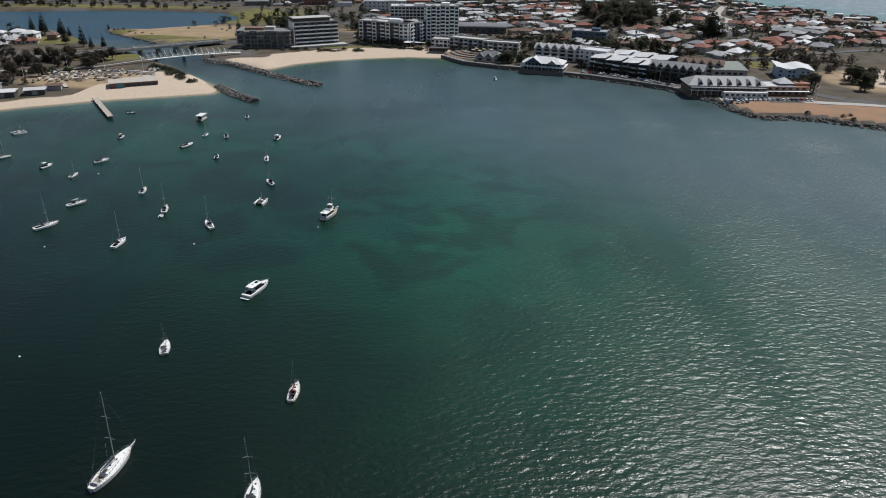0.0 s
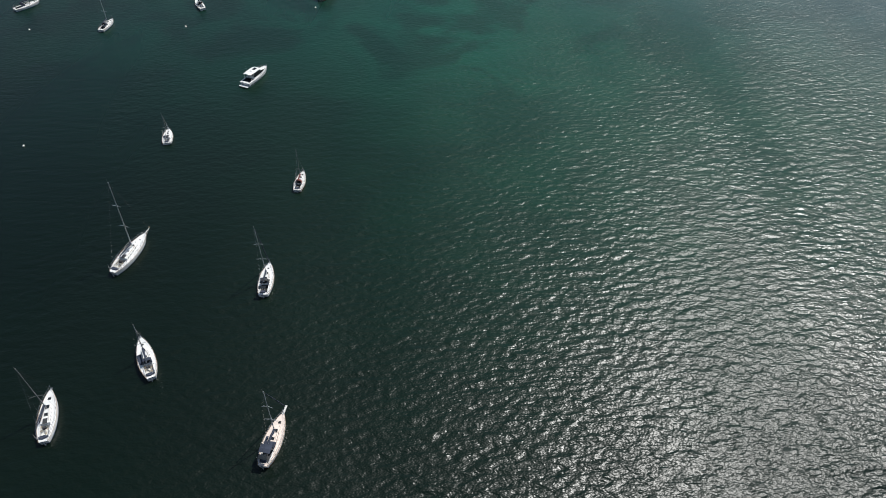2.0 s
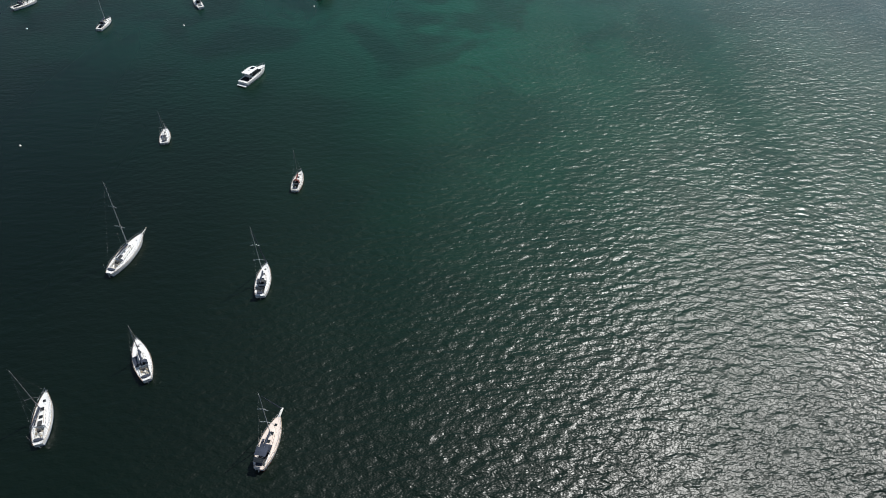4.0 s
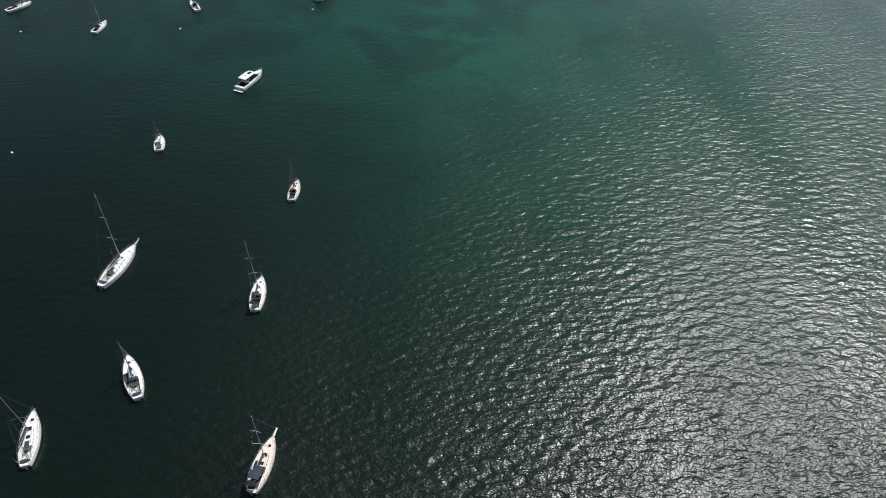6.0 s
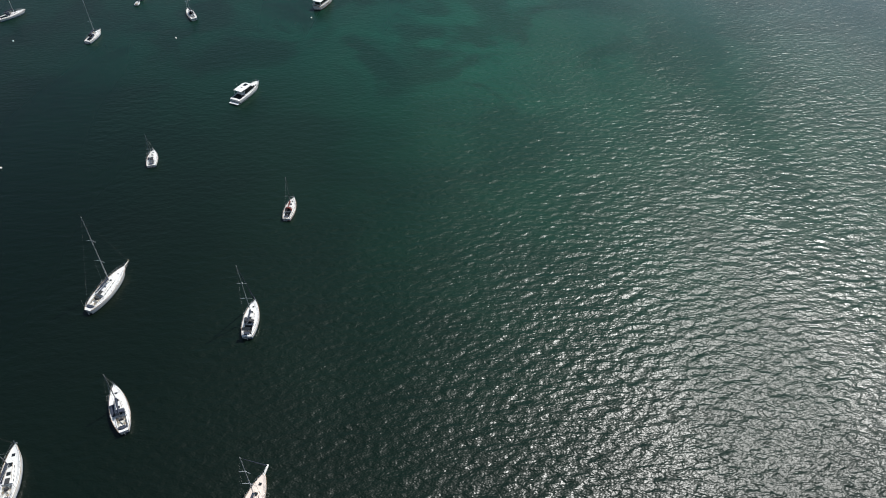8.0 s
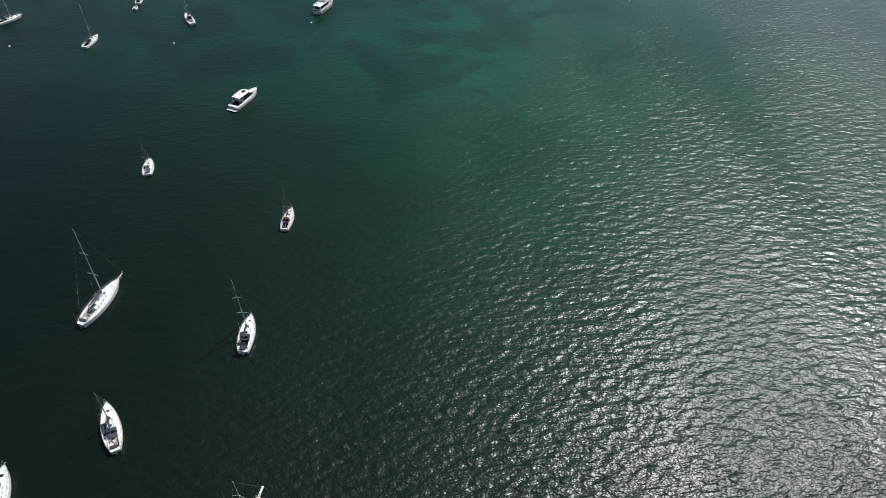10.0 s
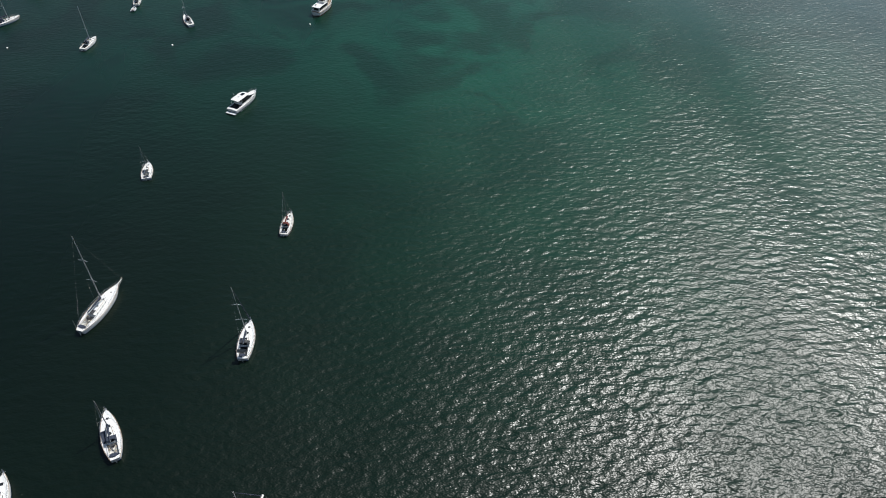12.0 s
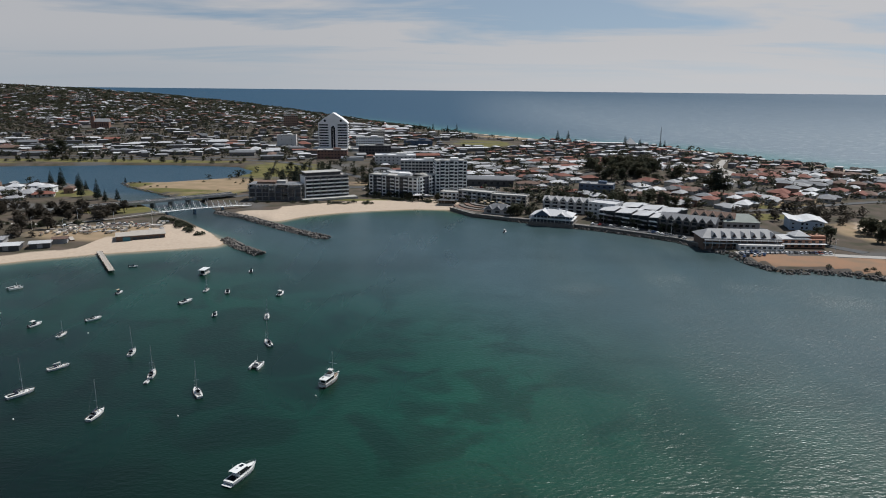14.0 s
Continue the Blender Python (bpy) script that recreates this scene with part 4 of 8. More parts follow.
def runabout(label, L, cover=None, bimini=None, cuddy=True, rod=False):
    B, board = L * 0.36, 0.10 * L + 0.1
    t = thing("motorboat", label, "motorboat", "moored boats")
    well = (0.08, 0.56, B * 0.34)
    h = part("hull", hull_shape(L, B, board, 0.92, 0.35, 0.13, 0.7), M_GEL, t)
    part("boot_stripe", stripe_shape(L, B, board, 0.92, 0.13, 0.7), M_BLUE, h)
    part("deck", deck_shape(L, B, board, 0.92, well, 0.7), M_DECK, t)
    part("cockpit", well_shape(L, board, well, 0.55), M_GELW if cover is None else cover, t)
    if cuddy:
        c = part("cuddy", cabin_shape(0.0, L * 0.32, B * 0.33, B * 0.18, board + 0.02, 0.42, 0.5), M_GEL, t)
        part("hatch", Shape().box((L * 0.14, 0, board + 0.46), (0.45, 0.45, 0.08)), M_GLASS, c)
    part("windscreen", Shape().loft([[(-0.1, -B * 0.34, board + 0.3), (0.35, -B * 0.2, board + 0.35), (0.35, B * 0.2, board + 0.35), (-0.1, B * 0.34, board + 0.3)],
                                     [(-0.45, -B * 0.31, board + 0.95), (-0.1, -B * 0.18, board + 1.0), (-0.1, B * 0.18, board + 1.0), (-0.45, B * 0.31, board + 0.95)]], close=False), M_GLASS, t)
    for side in (1, -1):
        part("seat", Shape().box((-0.9, side * B * 0.17, board - 0.05), (0.5, 0.5, 0.35), top=0.9).box((-1.15, side * B * 0.17, board + 0.3), (0.12, 0.5, 0.5)), M_NAVY, t)
    part("outboard", Shape().box((-L / 2 - 0.25, 0, board + 0.3), (0.5, 0.42, 0.65), top=0.75).box((-L / 2 - 0.25, 0, 0.1), (0.25, 0.18, 0.9)), M_RUBBER, t)
    part("bow_rail", rail_shape(L, B, board, 0.92, 0.6, 0.97, 4, 0.45, 0.7, True), M_STEEL, t)
    if bimini:
        r = part("canopy_frame", Shape().tube((-0.4, B * 0.33, board), (-0.7, B * 0.33, board + 1.7), 0.03).tube((-0.4, -B * 0.33, board), (-0.7, -B * 0.33, board + 1.7), 0.03)
                 .tube((-2.0, B * 0.33, board), (-1.9, B * 0.33, board + 1.65), 0.03).tube((-2.0, -B * 0.33, board), (-1.9, -B * 0.33, board + 1.65), 0.03), M_STEEL, t)
        part("canopy", Shape().loft([[(x, y, board + 1.72 - 0.15 * (y / (B * 0.38)) ** 2) for y in np.linspace(-B * 0.38, B * 0.38, 7)] + [(x, y, board + 1.67 - 0.15 * (y / (B * 0.38)) ** 2) for y in np.linspace(B * 0.38, -B * 0.38, 7)]
                                    for x in (-2.1, -1.3, -0.3)]), bimini, r)
    if rod:
        part("light_mast", Shape().tube((-0.5, 0, board + 0.5), (-0.7, 0, board + 4.6), 0.05, 0.025, 5).tube((-0.6, -0.6, board + 3.0), (-0.6, 0.6, board + 3.0), 0.03, n=4), M_ALU, t)
    return t


def cruiser(label, L=10.8):
    """Long white motor cruiser: saloon with a white hardtop, open aft cockpit and a swim platform."""
    B, board = 3.4, 1.15
    t = thing("motor_cruiser", label, "motor yacht", "moored boats")
    well = (0.05, 0.27, B * 0.36)
    h = part("hull", hull_shape(L, B, board, 0.93, 0.5, 0.11, 0.62), M_GEL, t)
    part("boot_stripe", stripe_shape(L, B, board, 0.93, 0.11, 0.62, 0.1, 0.34), M_NAVY, h, "dark waterline stripe")
    part("deck", deck_shape(L, B, board, 0.93, well, 0.62), M_DECK, t)
    part("cockpit", well_shape(L, board, well, 0.6), M_BLACK, t, "aft cockpit with its shade painted in")
    part("swim_platform", Shape().box((-L / 2 - 0.45, 0, 0.35), (0.8, B * 0.86, 0.12)), M_GEL, t)
    s = part("saloon", cabin_shape(-L * 0.22, L * 0.20, B * 0.40, B * 0.34, board, 1.0, 0.9), M_GEL, t)
    part("forward_cabin", cabin_shape(L * 0.10, L * 0.38, B * 0.34, B * 0.20, board, 0.55, 0.9), M_GEL, t)
    for side in (1, -1):
        for i in range(4):
            part("side_window", Shape().box((-L * 0.16 + i * 1.05, side * B * (0.372 - 0.008 * i), board + 0.62), (1.0, 0.09, 0.62)), M_GLASS, s)
        for i in range(2):
            part("porthole", Shape().box((L * 0.19 + i * 0.9, side * B * (0.285 - 0.045 * i), board + 0.30), (0.6, 0.06, 0.22), -side * 9), M_GLASS, s)
    for y in (-0.75, 0, 0.75):
        part("windscreen_pane", Shape().add([(L * 0.20 - 0.35, y - 0.34, board + 0.45), (L * 0.20 - 0.35, y + 0.34, board + 0.45), (L * 0.20 - 0.95, y + 0.31, board + 1.0), (L * 0.20 - 0.95, y - 0.31, board + 1.0)], [(0, 1, 2, 3)]), M_GLASS, s)
    roof = part("hardtop", Shape().loft([[(x, y, board + 1.22 + e - 0.10 * (y / 1.6) ** 2) for y in np.linspace(-w, w, 7)] + [(x, y, board + 1.12 + e - 0.10 * (y / 1.6) ** 2) for y in np.linspace(w, -w, 7)]
                                         for x, w, e in ((-L * 0.34, 1.2, 0.62), (-L * 0.22, 1.32, 0.60), (0.0, 1.30, 0.55), (L * 0.12, 1.05, 0.36))]), M_GEL, t)
    for side in (1, -1):
        part("roof_post", Shape().tube((-L * 0.33, side * 1.15, board), (-L * 0.33, side * 1.15, board + 1.72), 0.05, n=6), M_GEL, roof)
        part("roof_post", Shape().tube((-L * 0.22, side * 1.22, board), (-L * 0.22, side * 1.22, board + 1.72), 0.06, n=6), M_GEL, roof)
        part("saloon_window", Shape().add([(-L * 0.21, side * 1.45, board + 1.0), (L * 0.10, side * 1.24, board + 0.98), (L * 0.06, side * 1.22, board + 1.55), (-L * 0.21, side * 1.42, board + 1.75)], [(0, 1, 2, 3)]), M_GLASS, roof)
    part("roof_hatch", Shape().box((-0.1, 0, board + 1.80), (1.2, 0.9, 0.08)), M_GLASS, roof)
    part("radar_dome", Shape().tube((-1.6, 0, board + 1.75), (-1.6, 0, board + 2.05), 0.28, 0.22, 10), M_GEL, roof)
    part("antenna", Shape().tube((-2.3, 0.9, board + 1.7), (-2.5, 0.95, board + 3.6), 0.02, n=4), M_GELW, roof)
    part("rear_bulkhead", Shape().box((-L * 0.21, 0, board + 0.9), (0.08, 2.5, 1.7)), M_GLASS, t)
    part("bow_rail", rail_shape(L, B, board, 0.93, 0.45, 0.97, 7, 0.6, 0.62, True), M_STEEL, t)
    part("bench", Shape().box((-L * 0.44, 0, board - 0.2), (0.5, 1.9, 0.45)), M_NAVY, t)
    part("anchor", Shape().box((L / 2 - 0.1, 0, sheer(1, board) + 0.08), (0.7, 0.3, 0.14), top=0.6), M_STEEL, t)
    return t


def trawler(label, L=10.4):
    """Displacement motor yacht: long low saloon, open flybridge under a hard top, and a mast before it."""
    B, board = 3.5, 1.25
    t = thing("motor_yacht", label, "motor yacht", "moored boats")
    h = part("hull", hull_shape(L, B, board, 0.84, 0.7, 0.12, 0.65), M_GEL, t)
    part("boot_stripe", stripe_shape(L, B, board, 0.84, 0.12, 0.65, 0.02, 0.32), M_MAROON, h)
    part("rub_rail", stripe_shape(L, B, board, 0.84, 0.12, 0.65, 0.92, 1.04, out=0.05), M_TEAK, h, "weathered timber rubbing strip")
    part("deck", deck_shape(L, B, board, 0.84, None, 0.65), M_TEAK, t, "weathered timber deck")
    for side in (1, -1):
        part("bulwark", Shape().line([(-L / 2 + s_ * L * 0.99, side * B / 2 * breadth(s_, 0.84, fine=0.65), sheer(s_, board) + 0.22) for s_ in np.linspace(0, 1, 18)], 0.09, 5), M_GEL, h)
    c = part("saloon", cabin_shape(-L * 0.44, L * 0.12, 1.30, 1.22, board, 1.45, 0.95), M_GEL, t)
    for side in (1, -1):
        for i in range(4):
            part("side_window", Shape().box((-L * 0.36 + i * 1.30, side * 1.265, board + 0.86), (1.16, 0.10, 0.80)), M_GLASS, c)
    part("aft_window", Shape().box((-L * 0.438, 0, board + 0.8), (0.10, 1.7, 0.8)), M_GLASS, c)
    r = part("boat_deck", Shape().slab([(-L * 0.47, -1.45), (0.4, -1.5), (0.4, 1.5), (-L * 0.47, 1.45)], board + 1.47, board + 1.57), M_GEL, t)
    for side in (1, -1):
        part("roof_post", Shape().tube((-L * 0.46, side * 1.35, board), (-L * 0.46, side * 1.35, board + 1.5), 0.045, n=6), M_GEL, r)
    w = part("wheelhouse", cabin_shape(-0.5, L * 0.20, 1.28, 1.05, board, 1.75, 0.9), M_GEL, t)
    for y in (-0.68, 0, 0.68):
        part("windscreen_pane", Shape().box((L * 0.192, y, board + 1.25), (0.30, 0.58, 0.62)), M_GLASS, w)
    f = part("flybridge", Shape().box((-0.1, 0, board + 1.98), (2.7, 2.3, 0.56), top=0.94), M_GEL, t)
    # no well is cut; a flat dark sheet stands for its shade
    part("flybridge_well", Shape().box((-0.15, 0, board + 2.27), (2.3, 1.95, 0.05)), M_BLACK, f, "flat dark sheet as the shade inside the flybridge")
    part("helm_seat", Shape().box((-0.5, 0, board + 2.5), (0.5, 1.2, 0.5), top=0.9), M_TEAK, f)
    part("console", Shape().box((0.75, 0, board + 2.5), (0.35, 1.5, 0.5), top=0.7), M_GELW, f)
    top = part("bimini", Shape().loft([[(x, y, board + 3.45 - 0.08 * y * y) for y in np.linspace(-0.95, 0.95, 6)] + [(x, y, board + 3.38 - 0.08 * y * y) for y in np.linspace(0.95, -0.95, 6)] for x in (-0.5, 0.3, 1.1)]), M_GELW, t, "white hard top over the flybridge")
    for x in (-0.45, 1.0):
        for side in (1, -1):
            part("roof_post", Shape().tube((x, side * 0.92, board + 2.2), (x, side * 0.92, board + 3.4), 0.03, n=5), M_STEEL, top)
    m = part("mast", Shape().tube((1.9, 0, board + 1.2), (1.8, 0, 10.8), 0.10, 0.06, 7), M_ALU, t)
    part("cross_arm", Shape().tube((1.85, -1.7, 6.4), (1.85, 1.7, 6.4), 0.06, n=5), M_ALU, m)
    part("stay", Shape().tube((1.8, 0, 10.6), (L / 2 - 0.3, 0, board + 0.7), 0.014, n=3), M_STEEL, m)
    part("stay", Shape().tube((1.8, 0, 10.6), (-L * 0.45, 0, board + 1.55), 0.014, n=3), M_STEEL, m)
    part("bow_rail", rail_shape(L, B, board + 0.25, 0.84, 0.62, 0.98, 6, 0.75, 0.65, True), M_STEEL, t)
    part("pulpit", Shape().box((L / 2 + 0.35, 0, sheer(1, board) + 0.18), (1.3, 0.5, 0.12)), M_GELW, t)
    part("liferaft", Shape().tube((-3.6, 0.7, board + 1.80), (-2.7, 0.7, board + 1.80), 0.22, n=8), M_GELW, r)
    return t


def catamaran(label, L=9.0):
    k, y0 = L / 9.0, 2.1 * L / 9.0
    t = thing("catamaran", label, "catamaran", "moored boats")
    for side in (1, -1):
        sh = hull_shape(L, 1.15 * k, 0.9, 0.7, 0.35, 0.06, 0.8)
        sh.v = [(x, y + side * y0, z) for x, y, z in sh.v]
        h = part("hull", sh, M_GEL, t)
        dk = deck_shape(L, 1.15 * k, 0.9, 0.7, None)
        dk.v = [(x, y + side * y0, z) for x, y, z in dk.v]
        part("deck", dk, M_DECK, h)
        part("hatch", Shape().box((L * 0.2, side * y0, 1.02), (0.5, 0.4, 0.08)), M_GLASS, h)
    part("cross_beam", Shape().tube((L * 0.33, -y0, 0.9), (L * 0.33, y0, 0.9), 0.10), M_ALU, t)
    part("cross_beam", Shape().tube((-L * 0.40, -y0, 0.9), (-L * 0.40, y0, 0.9), 0.10), M_ALU, t)
    part("bridge_deck", Shape().box((-0.6, 0, 0.85), (4.6 * k, 3.2 * k, 0.16)), M_BLACK, t, "dark bridge deck")
    part("trampoline", Shape().box((L * 0.25, 0, 0.88), (1.6 * k, 3.2 * k, 0.02)), M_RUBBER, t)
    c = part("cabin", cabin_shape(-0.6 * k, 1.5 * k, 1.1 * k, 0.9 * k, 0.93, 0.6, 0.7), M_GELW, t)
    for y in (-0.7 * k, 0.0, 0.7 * k):
        part("window", Shape().box((0.95 * k, y, 1.42), (0.3, 0.55 * k, 0.3)), M_GLASS, c)
    part("cockpit_well", Shape().box((-2.0 * k, 0, 0.96), (1.5 * k, 2.4 * k, 0.06)), M_BLACK, t)
    m = part("mast", Shape().tube((1.0, 0, 1.6), (0.9, 0, 4.2), 0.07, 0.05, 6), M_ALU, t, "lowered stub mast")
    part("outboard", Shape().box((-L * 0.47, 0.3, 0.8), (0.45, 0.35, 0.8), top=0.8), M_RUBBER, t)
    return t


def houseboat(label):
    t = thing("houseboat", label, "houseboat", "moored boats")
    for side in (1, -1):
        part("pontoon", Shape().tube((-3.6, side * 1.3, 0.2), (3.4, side * 1.3, 0.2), 0.4, n=8), M_ALU, t)
    part("deck", Shape().box((0, 0, 0.65), (7.4, 3.6, 0.14)), M_TIMBER, t)
    c = part("cabin", Shape().box((0, 0, 1.75), (4.6, 3.0, 2.1)), M_GELW, t)
    for side in (1, -1):
        for x in (-1.4, 0, 1.4):
            part("window", Shape().box((x, side * 1.5, 2.0), (1.0, 0.06, 0.9)), M_GLASS, c)
    for x in (-2.31, 2.31):
        part("glass_door", Shape().box((x, 0, 1.75), (0.06, 1.9, 1.8)), M_GLASS, c)
    r = part("roof", Shape().box((0, 0, 2.9), (7.2, 3.8, 0.14)), M_GEL, t)
    for x in (-3.3, 3.3):
        for y in (-1.6, 1.6):
            part("post", Shape().tube((x, y, 0.7), (x, y, 2.85), 0.05, n=5), M_GEL, r)
    return t


def put(t, x, y, head, heel=0.0, z=0.0):
    t.matrix_basis = pose(x, y, z, 0, 0, head) @ pose(0, 0, 0, heel, 0, 0)
    return t


# the near yachts
put(sailboat("long white yacht with tall mast, clean deck and slim bowsprit", 12.4, 3.3, 19.0, sprit=1.3, slim_sprit=True, spreaders=2, board=1.15, stern=0.40, dodger=False, deck=M_GEL, cockpit=M_GELW, hatches=0.45, stern_seat=True, genoa=False), -63.4, 85.0, 75.5, 3)
put(sailboat("white sloop with dark spray hood, stern panel and two-spreader mast", 9.0, 3.0, 14.2, canvas=M_BLACK, panel=True, stern=0.62, deck=M_GEL, cockpit=M_BLACK, hatches=0.6), -33.6, 77.8, 92, -1)
put(sailboat("white yacht with navy side-deck canvas and broad rounded stern", 10.2, 3.1, 9.0, stern=0.46, side_canvas=True, genoa=False, spreaders=1, spar=M_SPAR, deck=M_GEL, cockpit=M_GELW, stern_seat=True, hatches=0.7), -51.6, 57.9, 118, 2)
put(sailboat("white yacht with pale open cockpit, navy sail cover and slender mast", 10.6, 3.0, 12.8, stern=0.46, boom_out=0.7, spreaders=1, dodger=False, spar=M_SPAR, deck=M_GEL, cockpit=M_DECK, stern_seat=True, genoa=False, hatches=0.9), -64.1, 45.9, 106, -2)
put(sailboat("white cutter with cream cabin top, dark side windows and navy bimini", 9.9, 3.1, 13.2, deck=M_CREAM, top=M_CREAM, canvas=M_NAVY, bimini=True, sprit=1.2, stern=0.50, stripe=M_RED, panel=True, windows=5), -25.7, 41.6, 80, 1)
put(sailboat("small white sloop with maroon sail cover and worn deck", 7.3, 2.5, 8.8, deck=M_GELW, cover=M_MAROON, canvas=M_MAROON, stripe=M_RED, spreaders=1, windows=3, spar=M_SPAR, genoa=False, hatches=0.6), -31.7, 110.0, 86, 0)
put(sailboat("small white day sailer with a short mast and bare deck", 6.4, 2.6, 6.8, cover=M_GELW, dodger=False, spreaders=1, genoa=False, windows=2, stern=0.8, spar=M_SPAR, deck=M_GEL, cockpit=M_GELW, hatches=0.5), -68.3, 128.3, 102, 0)
put(cruiser("white motor cruiser with a long hardtop and dark saloon windows"), -51.9, 159.0, 66, 0)
put(trawler("white motor yacht with dark-windowed saloon, flybridge and signal mast"), -38.2, 217.0, 68, 0)

# sloops farther into the anchorage: x, y, heading, length, mast
SLOOPS = [(-138.0, 205.0, 52, 9.0, 12.7), (-106.2, 191.0, 82, 8.2, 12.0), (-101.6, 221.5, 100, 7.6, 11.0), (-117.4, 241.0, 95, 7.2, 10.7), (-80.6, 206.9, 121, 8.2, 11.5),
          (-68.4, 251.8, 122, 7.4, 9.8), (-76.9, 283.6, 100, 7.0, 8.4), (-116.7, 322.3, 85, 6.0, 7.4), (-154.0, 259.0, 84, 6.2, 6.6), (-197.5, 282.5, 45, 7.0, 8.2), (-137.4, 226.6, 48, 7.8, 0.0)]
SLOOP_LABELS = ["white sloop with single-spreader mast and navy sail cover", "white sloop with bare mast and navy sail cover", "narrow white sloop with a grey tender astern", "small white sloop lying to its mooring",
                "white sloop with a broad rounded stern", "white sloop with weathered deck", "small white sloop with a short mast", "tiny white sloop with a bare pole mast", "small trailer yacht with slim mast",
                "white sloop with tall bare mast", "low white keelboat with boom tent and no mast"]
for (x, y, a, L, mh), lab in zip(SLOOPS, SLOOP_LABELS):
    t = sailboat(lab, L, mast=mh if mh else 2.2, spreaders=1 if mh else 0, rails=True, detail=False, dodger=L > 7.1, genoa=False, spar=M_ALU, windows=3, stern=0.74, cover=M_NAVY if mh else M_GELW, deck=M_GELW if int(x) % 2 else M_DECK, cockpit=M_BLACK if int(y) % 2 else M_GELW, hatches=0.6)
    put(t, x, y, a, random.uniform(-2, 2))
put(dinghy(), -101.0, 215.2, 95)

RUNABOUTS = [("white motorboat with a light mast and canopy", -78.7, 317.3, 80, 6.8, M_GELW, True), ("small white runabout with a dark maroon cockpit", -100.7, 286.1, 98, 5.6, None, False),
             ("white runabout with a low cuddy cabin", -120.2, 303.6, 60, 7.6, None, False), ("small white half-cabin boat on a mooring", -105.7, 320.2, 105, 6.2, None, False),
             ("tiny white motorboat far out by the groyne", -104.7, 358.9, 100, 5.6, None, False), ("small white motorboat with a tan canopy", -157.7, 317.2, 80, 5.2, M_TAN, False),
             ("cream motorboat with a raised canvas canopy", -171.6, 270.6, 70, 6.6, M_GELW, False), ("low white speedboat with a dark cockpit", -150.7, 278.4, 48, 7.0, None, False),
             ("white tinny alongside the jetty", -172.5, 366.0, 8, 4.6, None, False), ("small white workboat off the waterfront restaurant", 44.8, 468.6, 65, 5.0, M_GELW, False)]
for lab, x, y, a, L, top, rod in RUNABOUTS:
    put(runabout(lab, L, M_BLACK, top, L > 5, rod), x, y, a)
put(catamaran("small white catamaran with open trampoline and dark cockpit", 6.6), -67.0, 229.8, 82)
put(catamaran("white power catamaran lying near the beach", 6.8), -212.5, 323.0, 52)
put(houseboat("white flat-roofed houseboat on pontoons"), -128.3, 353.0, 84)

buoy = thing("mooring_buoy", "small white plastic mooring buoy afloat", "buoy", "mooring buoys")
part("float", Shape().loft([[(r * math.cos(a), r * math.sin(a), z) for a in np.linspace(0, 2 * math.pi, 11)[:-1]] for r, z in ((0.10, -0.2), (0.26, -0.08), (0.31, 0.10), (0.23, 0.27), (0.08, 0.33))]), M_BUOY, buoy)
part("shackle", ring_shape((0, 0, 0.41), 0.09, 0.02), M_STEEL, buoy)
SPOTS = [(-41.2, 206.1), (-103.5, 124.3), (-130.2, 188.2), (-81.1, 191.2), (-145.0, 262.0)]
buoy.matrix_basis = pose(*SPOTS[0], 0)
for x, y in SPOTS[1:]:
    copy_thing(buoy, pose(x, y, 0))


# ---- shore works ----
def rock_mesh(seed):
    rnd = random.Random(seed)
    bm = bmesh.new()
    bmesh.ops.create_icosphere(bm, subdivisions=1, radius=0.5)
    for v in bm.verts:
        v.co *= rnd.uniform(0.78, 1.2)
        v.co.z *= 0.8
    me = bpy.data.meshes.new("rock")
    bm.to_mesh(me); bm.free()
    me.materials.append(M_ROCK)
    return me


ROCKS = [rock_mesh(i) for i in range(6)]


def rubble(owner, pts, width, n_parts, n_rest, crest, seed, size=(1.2, 2.6)):
    """Armour rocks heaped along a line: some as parts, the rest as one joined part."""
    rnd = random.Random(seed)
    seg = [(Vector(p), Vector(q)) for p, q in zip(pts[:-1], pts[1:])]
    total = sum((q - p).length for p, q in seg)

    def one():
        d = rnd.uniform(0, total)
        for p, q in seg:
            if d <= (q - p).length:
                break
            d -= (q - p).length
        along = (q - p).normalized()
        side = rnd.uniform(-1, 1)
        c = p + along * d + Vector((-along.y, along.x)) * side * width / 2
        r = rnd.uniform(*size)
        return pose(c.x, c.y, crest * (1 - abs(side) ** 1.5) - r * 0.12, rnd.uniform(0, 360), rnd.uniform(0, 360), rnd.uniform(0, 360)) @ Matrix.Diagonal((r, r * rnd.uniform(0.7, 1.1), r * rnd.uniform(0.7, 1), 1))

    for _ in range(n_parts):
        part("rock", rnd.choice(ROCKS), None, owner, at=one())
    rest = Shape()
    for _ in range(n_rest):
        me, m = rnd.choice(ROCKS), one()
        rest.add([m @ v.co for v in me.vertices], [tuple(p.vertices) for p in me.polygons])
    part("rock_fill", rest, M_ROCK, owner, kind="stuff")


def mound(pts, width, crest):
    sh = Shape()
    rings = []
    for i, p in enumerate(pts):
        a, b = Vector(pts[max(i - 1, 0)]), Vector(pts[min(i + 1, len(pts) - 1)])
        nrm = (b - a).normalized()
        nrm = Vector((-nrm.y, nrm.x))
        end = 0.5 if i == len(pts) - 1 else 1.0
        rings.append([(p[0] + nrm.x * w * end, p[1] + nrm.y * w * end, z) for w, z in ((-width / 2 - 2, -2.5), (-width * 0.2, crest * 0.8 * end), (width * 0.2, crest * 0.8 * end), (width / 2 + 2, -2.5))])
    return sh.loft(rings)


